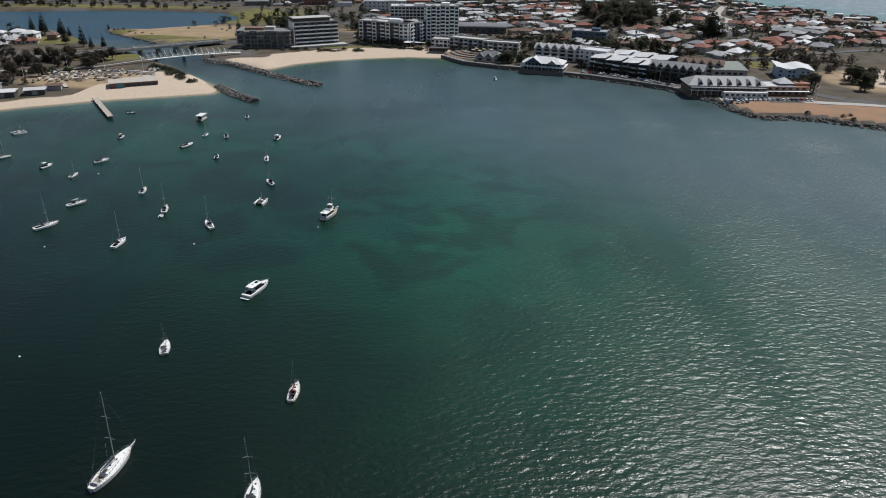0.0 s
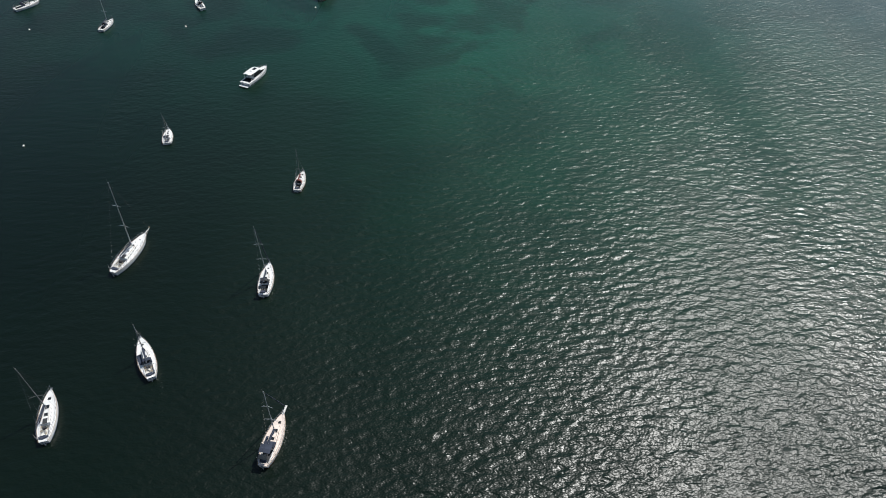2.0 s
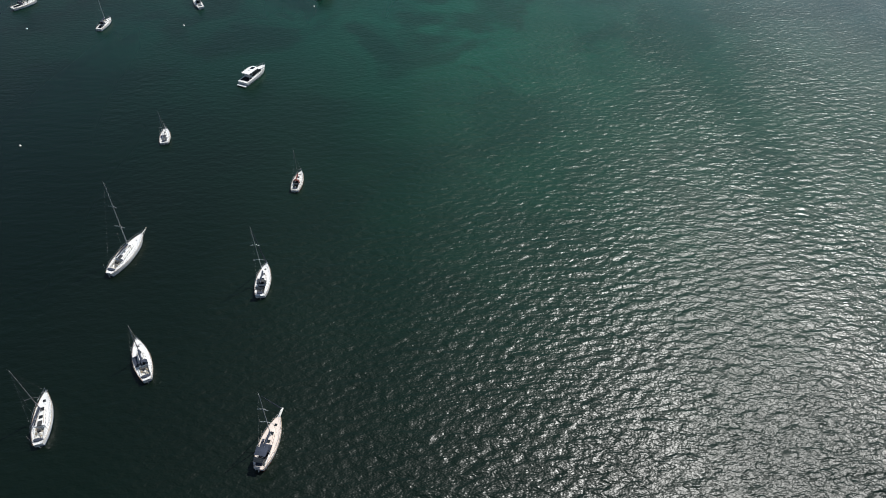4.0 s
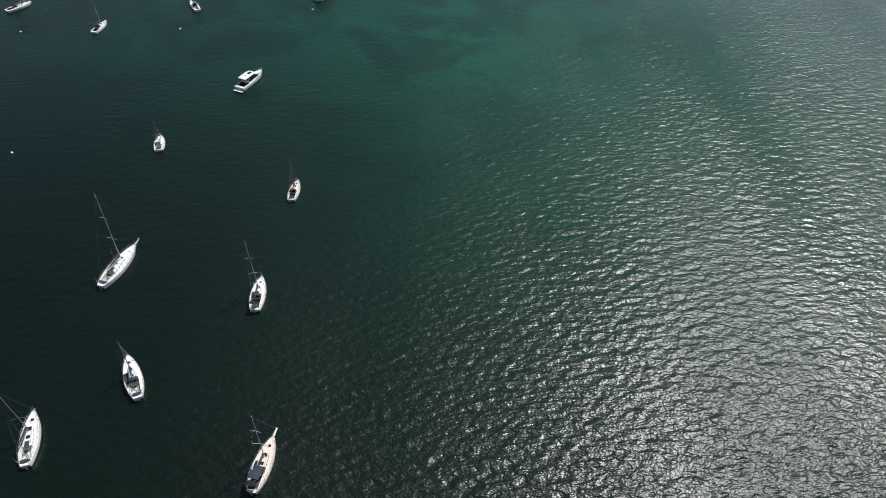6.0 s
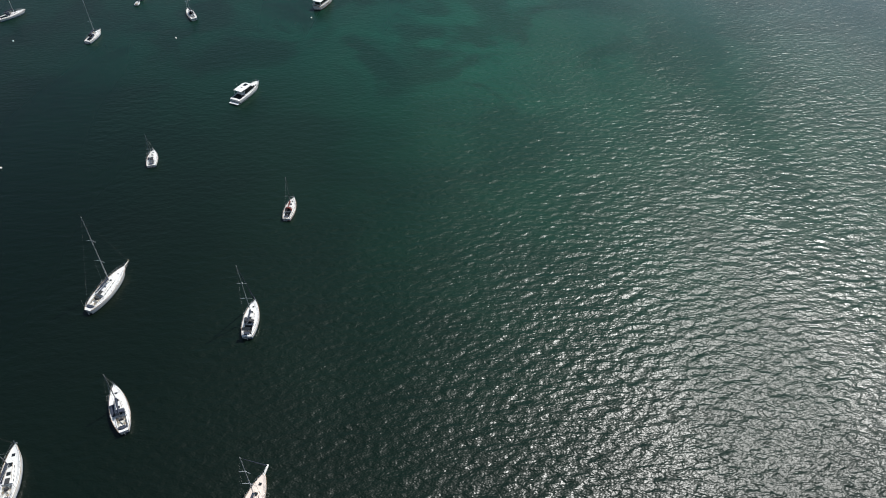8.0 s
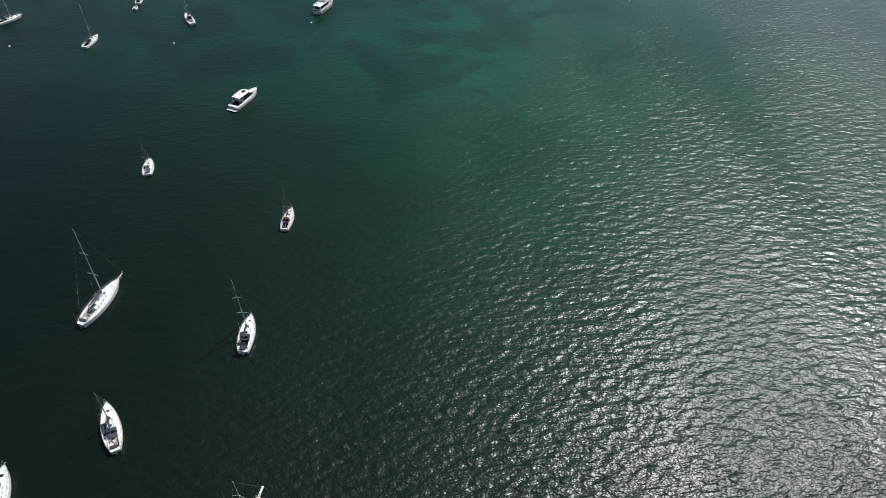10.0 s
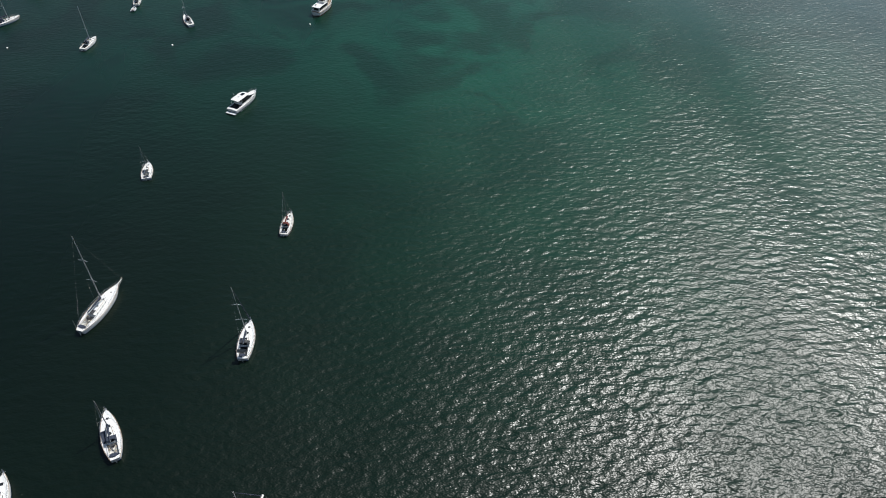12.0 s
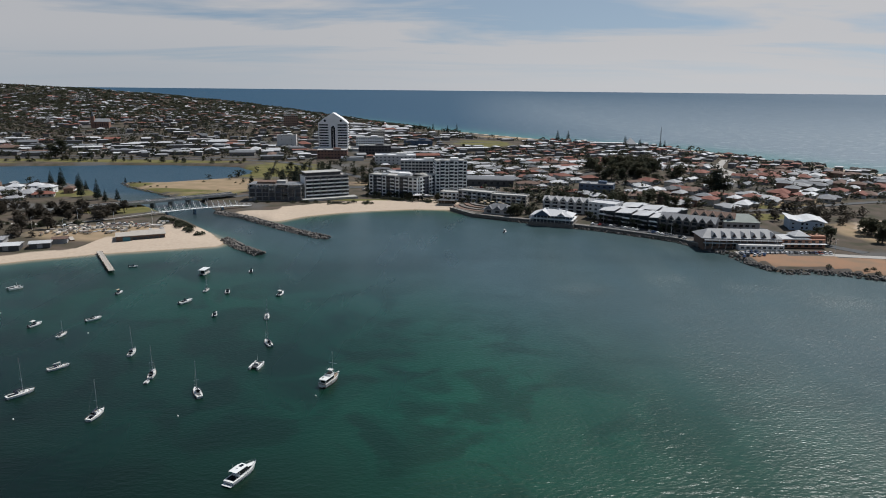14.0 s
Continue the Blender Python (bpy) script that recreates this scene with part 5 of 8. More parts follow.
for pts, w, cr, a, b, lab in (([(-142, 436), (-128, 416), (-109, 396)], 9.0, 2.0, 150, 120, "short dark rock groyne at the west beach"),
                              ([(-180, 532), (-150, 511), (-124, 484), (-100, 461), (-76, 441)], 9.0, 2.2, 190, 260, "long dark rock groyne by the channel")):
    g = thing("groyne", lab, "breakwater", "groynes")
    part("core", mound(pts, w, cr), M_ROCK, g)
    rubble(g, pts, w, a, b, cr, len(pts))
WALL_LINE = [(6, 552), (24, 524), (50, 509), (76, 498), (94, 486), (113, 475), (133, 461), (158, 441), (167, 425)]
POINT_LINE = [(167, 424), (179, 408), (184, 380), (191, 366), (210, 367), (226, 362), (242, 351), (300, 324)]
g = thing("rock_revetment", "sloping rock revetment below the promenade", "sea wall")
rubble(g, WALL_LINE[2:], 5.0, 90, 420, 1.2, 5, (0.9, 1.9))
g = thing("rock_revetment", "dark rock revetment round the red dirt point", "sea wall")
rubble(g, POINT_LINE, 9.0, 120, 620, 1.6, 6, (1.0, 2.4))

for pts, w, seed in (([(428, 1062), (446, 1034), (470, 1004)], 26.0, 31), ([(476, 962), (498, 938), (516, 916)], 18.0, 32), ([(528, 872), (544, 846)], 14.0, 33)):
    g = thing("rock_platform", "low dark basalt rock platform awash at the ocean shore", "rocks", "shore rocks")
    part("core", mound(pts, w, 3.2), M_ROCK, g)
    rubble(g, pts, w, 24, 70, 3.4, seed, (2.5, 6.0))

g = thing("rock_revetment", "rough rock edging round the grassy spit", "sea wall")
rubble(g, [(-327, 690), (-309, 664), (-282, 641), (-252, 613), (-224, 594)], 5.0, 24, 200, 1.2, 41, (0.9, 2.0))

# promenade wall along the waterfront
prom = thing("promenade", "stone-faced promenade wall with paved walk along the bay", "promenade")
for p, q in zip(WALL_LINE[:-1], WALL_LINE[1:]):
    p, q = Vector(p), Vector(q)
    d = (q - p).normalized(); nrm = Vector((-d.y, d.x))
    quad_ = [p + nrm * 0.6, p + nrm * 7, q + nrm * 7, q + nrm * 0.6]
    c = [(v.x, v.y) for v in (quad_[0], quad_[3], quad_[2], quad_[1])]
    part("walk", Shape().slab(c, -2.0, 2.5), M_SEAWALL, prom)
    c2 = [(v.x, v.y) for v in (p + nrm * 0.3, q + nrm * 0.3, q + nrm * 1.0, p + nrm * 1.0)]
    part("parapet", Shape().slab(c2, 2.504, 2.95), M_PAVE, prom, "pale concrete parapet")


ROADS = []


def ribbon(name, pts, width, material, label, category="road", lift=0.12, thick=0.3, kind="structure", curve=6):
    """A paved strip laid on the ground along a smooth line."""
    P = []
    for i in range(len(pts) - 1):
        p0, p1, p2, p3 = (Vector(pts[max(0, min(len(pts) - 1, i + k))]) for k in (-1, 0, 1, 2))
        for j in range(curve):
            u = j / curve
            P.append(0.5 * (2 * p1 + (p2 - p0) * u + (2 * p0 - 5 * p1 + 4 * p2 - p3) * u * u + (3 * p1 - p0 - 3 * p2 + p3) * u ** 3))
    P.append(Vector(pts[-1]))
    rings = []
    for i, p in enumerate(P):
        d = (P[min(i + 1, len(P) - 1)] - P[max(i - 1, 0)]).normalized()
        nrm = Vector((-d.y, d.x)) * width / 2
        z = max(ground_z(p.x, p.y), 1.2) + lift
        rings.append([(p.x - nrm.x, p.y - nrm.y, z), (p.x + nrm.x, p.y + nrm.y, z), (p.x + nrm.x, p.y + nrm.y, z - thick), (p.x - nrm.x, p.y - nrm.y, z - thick)])
    ROADS.append((P, width))
    return tagged(new(name, Shape().loft(rings).mesh(name, material)), label, category, kind=kind)



ribbon("road", [(-190, 594), (-140, 640), (-60, 668), (20, 660), (90, 610), (150, 560), (215, 505), (240, 440), (262, 405)], 9, M_ASPHALT, "asphalt waterfront road behind the apartment blocks")
ribbon("road", [(205, 545), (250, 545), (320, 560), (420, 600), (520, 640)], 8, M_ASPHALT, "asphalt road across the point")
ribbon("road", [(300, 690), (318, 760), (345, 800), (352, 860), (400, 960)], 9, M_PAVE, "pale curving road up the headland")
ribbon("road", [(-700, 905), (-420, 905), (-230, 890), (-120, 780), (-60, 690)], 10, M_ASPHALT, "asphalt road along the inlet shore")
ribbon("road", [(110, 487), (135, 470), (166, 443)], 12, M_ASPHALT, "narrow waterfront car park along the promenade", "car park", 0.2)
ribbon("road", [(182, 405), (214, 404), (250, 396), (270, 392), (300, 380)], 7, M_PAVE, "paved lane beside the dirt lot", "road")
ribbon("pavement", [(-260, 448), (-225, 468), (-200, 470)], 9, M_PAVE, "sandy concrete car park behind the beach", "car park", 0.06)
ribbon("path", [(-330, 470), (-290, 470), (-247, 462)], 4, M_PAVE, "pale concrete path to the footbridge", "path")
for i in range(6):
    yy = 930 + i * 95
    ribbon("road", [(-900, yy + 20), (-500, yy), (-150, yy - 10), (100, yy - 40)], 9, M_ASPHALT, "town street between roofs")

# road bridge over the inlet mouth
br = thing("road_bridge", "low concrete road bridge over the channel", "bridge")
A, B_ = Vector((-300, 507)), Vector((-186, 600))
d = (B_ - A).normalized(); nrm = Vector((-d.y, d.x))


def strip(a, b, w0, w1, z0, z1):
    return Shape().slab([(v.x, v.y) for v in (a + nrm * w0, a + nrm * w1, b + nrm * w1, b + nrm * w0)][::-1], z0, z1)


part("deck", strip(A, B_, -6, 6, 4.2, 5.0), M_CONC, br)
part("roadway", strip(A, B_, -4.6, 4.6, 5.004, 5.05), M_ASPHALT, br)
for w in (-5.8, 5.8):
    part("parapet", strip(A, B_, w - 0.15, w + 0.15, 5.0, 6.0), M_CONC, br)
for i in range(7):
    c = A.lerp(B_, 0.22 + 0.1 * i)
    part("pier", Shape().box((c.x, c.y, 1.0), (1.4, 11, 6.4), math.degrees(math.atan2(d.y, d.x))), M_CONC, br)

# curved timber terraces and a shade pavilion at the end of the beach
tr = thing("terraces", "curved brown timber terraces stepping up from the sand", "terrace")
for k in range(4):
    r0 = 34.0 - 4.5 * k
    out = [(44 + r0 * math.cos(a), 566 + r0 * 0.95 * math.sin(a)) for a in np.linspace(radians(178), radians(262), 15)]
    inn = [(44 + (r0 - 4.6) * math.cos(a), 566 + (r0 - 4.6) * 0.95 * math.sin(a)) for a in np.linspace(radians(178), radians(262), 15)]
    part("terrace_step", Shape().slab(out + inn[::-1], 0.5, 2.6 + 0.75 * k), M_BROWNW if k % 2 == 0 else M_SEAWALL, tr)
pv = thing("beach_pavilion", "low dark flat-roofed shade pavilion beside the sand", "pavilion")
part("roof", Shape().box((0, 0, 3.4), (15, 6, 0.35)), M_DARKF, pv)
part("floor", Shape().box((0, 0, 0.1), (15, 6, 0.6)), M_TIMBER, pv)
part("back_wall", Shape().box((0, 2.8, 1.8), (14.4, 0.2, 2.9)), M_BROWNW, pv)
for i in range(6):
    part("post", Shape().tube((-7 + 2.8 * i, -2.7, 0.3), (-7 + 2.8 * i, -2.7, 3.3), 0.12, n=6), M_TIMBER, pv)
pv.matrix_basis = pose(4, 572, 2.0, 0, 0, -8)
sail = thing("shade_sail", "white stretched fabric shade canopy above the terrace", "shade canopy")
part("fabric", Shape().add([(-9, -3, 4.2), (9, -3.4, 5.0), (9, 3, 4.1), (-9, 3.2, 5.2), (0, 0, 4.3), (-9, -3, 4.14), (9, -3.4, 4.94), (9, 3, 4.04), (-9, 3.2, 5.14), (0, 0, 4.24)], [(0, 1, 4), (1, 2, 4), (2, 3, 4), (3, 0, 4), (6, 5, 9), (7, 6, 9), (8, 7, 9), (5, 8, 9)]), M_ROOFW, sail)
for x, y in ((-9, -3), (9, -3.4), (9, 3), (-9, 3.2)):
    part("post", Shape().tube((x, y, -0.5), (x, y, 5.0), 0.1, n=6), M_STEEL, sail)
sail.matrix_basis = pose(-16, 590, 2.4, 0, 0, -8)
brolly = thing("parasol", "cream garden parasol on the waterfront terrace", "parasol", "terrace parasols")
part("canopy", Shape().loft([[(r * math.cos(a), r * math.sin(a), z) for a in np.linspace(0, 2 * math.pi, 9)[:-1]] for r, z in ((1.9, 2.3), (1.85, 2.4), (0.1, 3.0))]), M_TAN, brolly)
part("pole", Shape().tube((0, 0, 0), (0, 0, 2.5), 0.05, n=6), M_STEEL, brolly)
brolly.matrix_basis = pose(33, 553, 4.9)
for x, y in ((38, 549), (44, 546), (36, 559), (42, 556), (50, 545), (48, 553)):
    copy_thing(brolly, pose(x, y, 4.9))

# white footbridge with leaning posts
fb = thing("footbridge", "white steel footbridge with leaning posts on dark piers", "bridge")
LINE = [(-278, 464, 2.9), (-243, 485, 3.6), (-217, 510, 4.3), (-193, 528, 4.55), (-166, 543, 4.4), (-157, 549, 3.6)]


def span_box(p, q, half, out, z0, z1):
    """A plank between two points of the bridge line: its half width, sideways offset and heights over the line."""
    p, q = Vector(p), Vector(q)
    d = (q - p).xy.normalized(); nrm = Vector((-d.y, d.x))
    ends = []
    for e in (p, q):
        ends.append([(e.x + nrm.x * w, e.y + nrm.y * w, e.z + z) for w, z in ((out - half, z0), (out + half, z0), (out + half, z1), (out - half, z1))])
    return Shape().loft(ends)


for i, (p, q) in enumerate(zip(LINE[:-1], LINE[1:])):
    ramp = i < 2
    part("ramp" if ramp else "deck", span_box(p, q, 1.1 if ramp else 1.4, 0, -0.35, 0.0), M_PAVE if ramp else M_BRIDGE, fb, "pale concrete approach ramp" if ramp else "")
    for side in (1, -1):
        for h in (0.6, 1.15):
            part("handrail", span_box(p, q, 0.025 if ramp else 0.05, side * (1.05 if ramp else 1.38), h - 0.03, h + 0.03), M_STEEL if ramp else M_BRIDGE, fb)
LINE = [(x, y) for x, y, _ in LINE]
for i in range(15):
    u = 1.9 + 2.1 * i / 14
    k = int(u)
    c = Vector(LINE[k]).lerp(Vector(LINE[k + 1]), u - k)
    d = (Vector(LINE[k + 1]) - Vector(LINE[k])).normalized(); nrm = Vector((-d.y, d.x))
    tall = 5.0 + 3.2 * math.sin(math.pi * (i + 2) / 18)
    for side in (1, -1):
        b0, b1 = c + nrm * side * 1.6, c + nrm * side * 2.9 - d * 1.4
        part("leaning_post", Shape().tube((b0.x, b0.y, 3.8), (b1.x, b1.y, 3.8 + tall * 0.72), 0.26, 0.15, 6), M_BRIDGE, fb)
for u in (2.2, 2.9, 3.6):
    k = int(u)
    c = Vector(LINE[k]).lerp(Vector(LINE[k + 1]), u - k)
    d = (Vector(LINE[k + 1]) - Vector(LINE[k])).normalized()
    part("pier", Shape().box((c.x, c.y, 0.6), (1.3, 4.2, 6.6), math.degrees(math.atan2(d.y, d.x))), M_PIER, fb)

# jetty
jt = thing("jetty", "short pale timber jetty running out from the beach", "jetty")
p, q = Vector((-206.5, 396)), Vector((-178.5, 353))
d = (q - p).normalized(); nrm = Vector((-d.y, d.x)); ang = math.degrees(math.atan2(d.y, d.x)); run = (q - p).length
plank = Shape().box((0, 0, 0), (0.34, 3.1, 0.10)).mesh("plank", M_TIMBER)
for i in range(int(run / 0.38)):
    c = p + d * (0.38 * i + 0.2)
    part("plank", plank, None, jt, at=pose(c.x, c.y, 1.45, 0, 0, ang))
for w in (-1.2, 1.2):
    part("beam", Shape().box(((p.x + q.x) / 2 + nrm.x * w, (p.y + q.y) / 2 + nrm.y * w, 1.22), (run, 0.3, 0.34), ang), M_TIMBER, jt)
for i in range(9):
    for w in (-1.45, 1.45):
        c = p + d * (run * (i + 0.4) / 9) + nrm * w
        part("pile", Shape().tube((c.x, c.y, -2.5), (c.x, c.y, 1.9), 0.2, 0.18, 7), M_BARK, jt)


# ---- buildings ----
def frame2(x, y, ang, z=None):
    return pose(x, y, ground_z(x, y) if z is None else z, 0, 0, ang)


def hip_roof(w, d, z, rise, over=0.6, ridge=None, gable=False):
    """A hip or gable roof over w by d, its eaves at z, with a soffit."""
    W, D = w / 2 + over, d / 2 + over
    r = (0 if ridge is None else ridge / 2) if not gable else W
    if ridge is None and not gable:
        r = max(0.0, W - D)
    vs = [(-W, -D, z), (W, -D, z), (W, D, z), (-W, D, z), (-r, 0, z + rise), (r, 0, z + rise), (-W, -D, z - 0.2), (W, -D, z - 0.2), (W, D, z - 0.2), (-W, D, z - 0.2)]
    return Shape().add(vs, [(0, 1, 5, 4), (1, 2, 5), (2, 3, 4, 5), (3, 0, 4), (6, 7, 1, 0), (7, 8, 2, 1), (8, 9, 3, 2), (9, 6, 0, 3), (9, 8, 7, 6)])


def house(plan, roof, wall, rich=True):
    """A suburban house; plan picks its outline: plain hip, L with two hips, two storeys, or gabled."""
    t = new("house")
    w, d, h = ((15, 11, 2.8), (17, 10, 2.8), (13, 11, 5.6), (16, 9, 3.0), (20, 12, 3.2))[plan]
    if plan == 1:
        walls = Shape().slab([(-w / 2, -d / 2), (w / 2, -d / 2), (w / 2, d / 2), (-w / 2 + 8, d / 2), (-w / 2 + 8, d / 2 + 5), (-w / 2, d / 2 + 5)], -1.5, h)
    elif plan == 4:
        walls = Shape().slab([(-w / 2, -d / 2), (w / 2 - 7, -d / 2), (w / 2 - 7, -d / 2 - 4), (w / 2, -d / 2 - 4), (w / 2, d / 2), (-w / 2, d / 2)], -1.5, h)
    else:
        walls = Shape().box((0, 0, h / 2 - 0.75), (w, d, h + 1.5))
    part("wall", walls, wall, t)
    r = hip_roof(w, d, h, d * 0.22, gable=plan == 3)
    if plan == 1:
        e = hip_roof(d + 5 - 0.6, 8, h + 0.02, 1.9)
        r.add([(y - w / 2 + 4, x + 2.5, z) for x, y, z in e.v], [f[::-1] for f in e.f])
    if plan == 4:
        e = hip_roof(d + 4 - 0.6, 7, h + 0.02, 1.7)
        r.add([(y + w / 2 - 3.5, x - 2, z) for x, y, z in e.v], [f[::-1] for f in e.f])
    part("roof", r, roof, t)
    if plan == 3:
        for s_ in (-1, 1):
            part("gable_end", Shape().add([(s_ * w / 2, -d / 2, h - 0.1), (s_ * w / 2, d / 2, h - 0.1), (s_ * w / 2, 0, h + d * 0.2)], [(0, 1, 2)]), wall, t)
    if plan == 2:
        part("balcony", Shape().box((0, -d / 2 - 0.9, 2.75), (w * 0.8, 1.8, 0.18)).box((0, -d / 2 - 1.75, 3.3), (w * 0.8, 0.06, 0.95)), M_WHITEC, t)
    if rich:
        win = Shape().box((0, 0, 0), (1.9, 0.12, 1.25)).mesh("window", M_WINDOW)
        front = -d / 2
        for i, x in enumerate((-w * 0.33, w * 0.05, w * 0.33)):
            part("window", win, None, t, at=pose(x, front - 0.02 if not (plan == 4 and x > 0 and i == 2) else -d / 2 - 4.02, 1.6))
            if plan == 2:
                part("window", win, None, t, at=pose(x, front - 0.02, 4.4))
        part("window", win, None, t, at=pose(-w / 2 - 0.02, 0, 1.6, 0, 0, 90))
        part("window", win, None, t, at=pose(w / 2 + 0.02, 0, 1.6, 0, 0, 90))
        part("door", Shape().box((-w * 0.14, front - 0.03, 1.05), (1.0, 0.10, 2.1)), M_BROWNW, t)
    return t


ROOF_WORDS = ["white steel", "light grey steel", "grey steel", "terracotta tiled", "brown tiled", "charcoal"]
PLAN_WORDS = ["single-storey house with a hipped", "L-shaped house with a hipped", "two-storey house with a balcony and hipped", "gabled house with a", "wide house with a projecting wing and"]


def block(name, label, category, w, d, floors, fh=3.1, wall=M_WHITEC, roof_m=M_CONC, bays=6, bay2=3, win=(1.8, 1.5), parapet=0.9, balcony=None, dark=None, plant=True, group=""):
    """A flat-roofed block: walls, parapet roof, windows bay by bay on three sides, optional balconies and dark bays on the front."""
    t = thing(name, label, category, group)
    h = floors * fh
    part("wall", Shape().box((0, 0, h / 2 - 1), (w, d, h + 2)), wall, t)
    rf = Shape().box((0, 0, h + 0.05), (w - 0.5, d - 0.5, 0.1))
    for cx, cy, sx, sy in ((0, -d / 2 + 0.15, w + 0.1, 0.3), (0, d / 2 - 0.15, w + 0.1, 0.3), (-w / 2 + 0.15, 0, 0.3, d - 0.6), (w / 2 - 0.15, 0, 0.3, d - 0.6)):
        rf.box((cx, cy, h + parapet / 2), (sx, sy, parapet))
    part("roof", rf, roof_m, t)
    if plant:
        part("plant_room", Shape().box((w * 0.15, d * 0.1, h + 1.2), (w * 0.25, d * 0.3, 2.4)), wall, t)
        part("roof_unit", Shape().box((-w * 0.25, 0, h + 0.6), (w * 0.12, d * 0.2, 1.0)), M_ALU, t)
    pane = Shape().box((0, 0, 0), (win[0], 0.14, win[1])).mesh("window", M_WINDOW)
    bw = w / bays
    slab_ = Shape().box((0, -0.8, -fh * 0.45), (bw * 0.92, 1.6, 0.22)).box((0, -1.57, -fh * 0.45 + 0.6), (bw * 0.92, 0.08, 1.0)).mesh("balcony", M_WHITEC) if balcony else None
    for i in range(bays):
        x = -w / 2 + bw * (i + 0.5)
        dk = dark and i in dark
        if dk:
            # flat dark panel over the whole bay; no recess is modelled
            part("dark_bay", Shape().box((x, -d / 2 - 0.03, h / 2 + 0.2), (bw * 0.98, 0.12, h - 0.4)), M_GREYF, t, "flush dark blue-grey bay panel")
        for k in range(floors):
            z = fh * k + fh * 0.52
            part("window", pane, None, t, at=pose(x, -d / 2 - (0.12 if dk else 0.03), z))
            if balcony and i in balcony:
                part("balcony", slab_, None, t, at=pose(x, -d / 2 - 0.02, z))
    for side in (-1, 1):
        for i in range(bay2):
            y = -d / 2 + d / bay2 * (i + 0.5)
            for k in range(floors):
                part("window", pane, None, t, at=pose(side * (w / 2 + 0.03), y, fh * k + fh * 0.52, 0, 0, 90))
    return t


def between(p, q, depth):
    """Pose of a block whose front runs from p to q, its body behind."""
    p, q = Vector(p), Vector(q)
    d = (q - p).normalized()
    c = (p + q) / 2 + Vector((-d.y, d.x)) * depth / 2
    return (q - p).length, pose(c.x, c.y, 2.4, 0, 0, math.degrees(math.atan2(d.y, d.x)))


# white apartment tower and the long blocks beside it
w, m = between((-6, 618), (23, 622), 20)
t = block("apartment_tower", "white ten-storey apartment tower with dark balcony bays", "apartment building", w, 20, 10, 3.1, bays=7, bay2=4, win=(2.7, 1.9), dark=(1, 3, 5), balcony=(1, 3, 5)); t.matrix_basis = m
w, m = between((-67, 616), (-22, 596), 18)
t = block("apartment_block", "long white apartment block with dark blue-grey bays above the beach", "apartment building", w, 18, 6, 3.1, bays=11, bay2=3, win=(2.8, 1.9), dark=(1, 2, 4, 5, 7, 8), balcony=(2, 5, 8, 10)); t.matrix_basis = m
w, m = between((-20, 598), (-4, 622), 16)
t = block("apartment_block", "white apartment wing with dark windows facing the bay", "apartment building", w, 16, 6, 3.1, bays=6, bay2=3, win=(2.8, 1.9), dark=(1, 2, 4), balcony=(0, 3, 5), plant=False); t.matrix_basis = m
w, m = between((-2, 596), (16, 590), 14)
t = block("low_apartments", "low white terrace block with verandas below the tower", "apartment building", w, 14, 2, 3.1, bays=5, bay2=2, win=(2.6, 2.0), balcony=(0, 2, 4), plant=False); t.matrix_basis = m
w, m = between((14, 588), (42, 572), 14)
t = block("low_apartments", "low white three-storey apartments beside the beach end", "apartment building", w, 14, 3, 3.0, wall=M_WALLS[3], bays=7, bay2=2, win=(2.8, 2.0), balcony=(1, 3, 5), plant=False); t.matrix_basis = m
w, m = between((42, 566), (70, 556), 12)
t = block("low_apartments", "cream two-storey waterfront apartments", "apartment building", w, 12, 3, 3.0, wall=M_WALLS[0], bays=7, bay2=2, win=(2.8, 2.0), balcony=(1, 3, 5), plant=False); t.matrix_basis = m
# balcony block and the one under construction
w, m = between((-119, 585), (-84, 603), 18)
t = block("balcony_block", "dark six-storey apartment block with white balcony slabs", "apartment building", w, 18, 6, 3.3, wall=M_DARKF, bays=6, bay2=3, win=(3.6, 2.0), balcony=(0, 1, 2, 3, 4, 5)); t.matrix_basis = m
part("penthouse", Shape().box((-2, 1, 6 * 3.3 + 1.7), (w * 0.8, 13, 3.0)), M_DARKF, t)
part("penthouse_roof", Shape().box((-2, 0.5, 6 * 3.3 + 3.4), (w * 0.86, 15, 0.4)), M_CONC, t)
part("white_fin", Shape().box((-w / 2 - 0.4, -3, 10), (0.8, 13, 20)), M_WHITEC, t)
part("terrace", Shape().box((0, -14, 0.9), (w + 10, 10, 1.8)), M_CONC, t)

w, m = between((-167, 577), (-121, 577), 20)
con = thing("unfinished_building", "concrete-frame apartment building under construction", "building site")
for k in range(5):
    part("floor_slab", Shape().box((0, 0, k * 3.5 + 0.15), (w, 20, 0.35)), M_SPAR, con)
for i in range(9):
    for y in (-9, 0, 9):
        part("column", Shape().box((-w / 2 + 1 + i * (w - 2) / 8, y, 7.0), (0.6, 0.6, 14)), M_SPAR, con)
for i in range(8):
    for k in range(3):
        if (i * 5 + k * 3) % 7:
            part("panel", Shape().box((-w / 2 + (i + 0.5) * w / 8, -8.6, k * 3.5 + 1.9), (w / 8 - 0.7, 0.2, 3.0)), M_DARKF if (i + k) % 3 else M_GREYF, con)
part("core_wall", Shape().box((4, 2, 8), (8, 8, 17)), M_CONC, con)
part("formwork", Shape().box((-8, 0, 15.3), (16, 12, 1.6)), M_BROWNW, con)
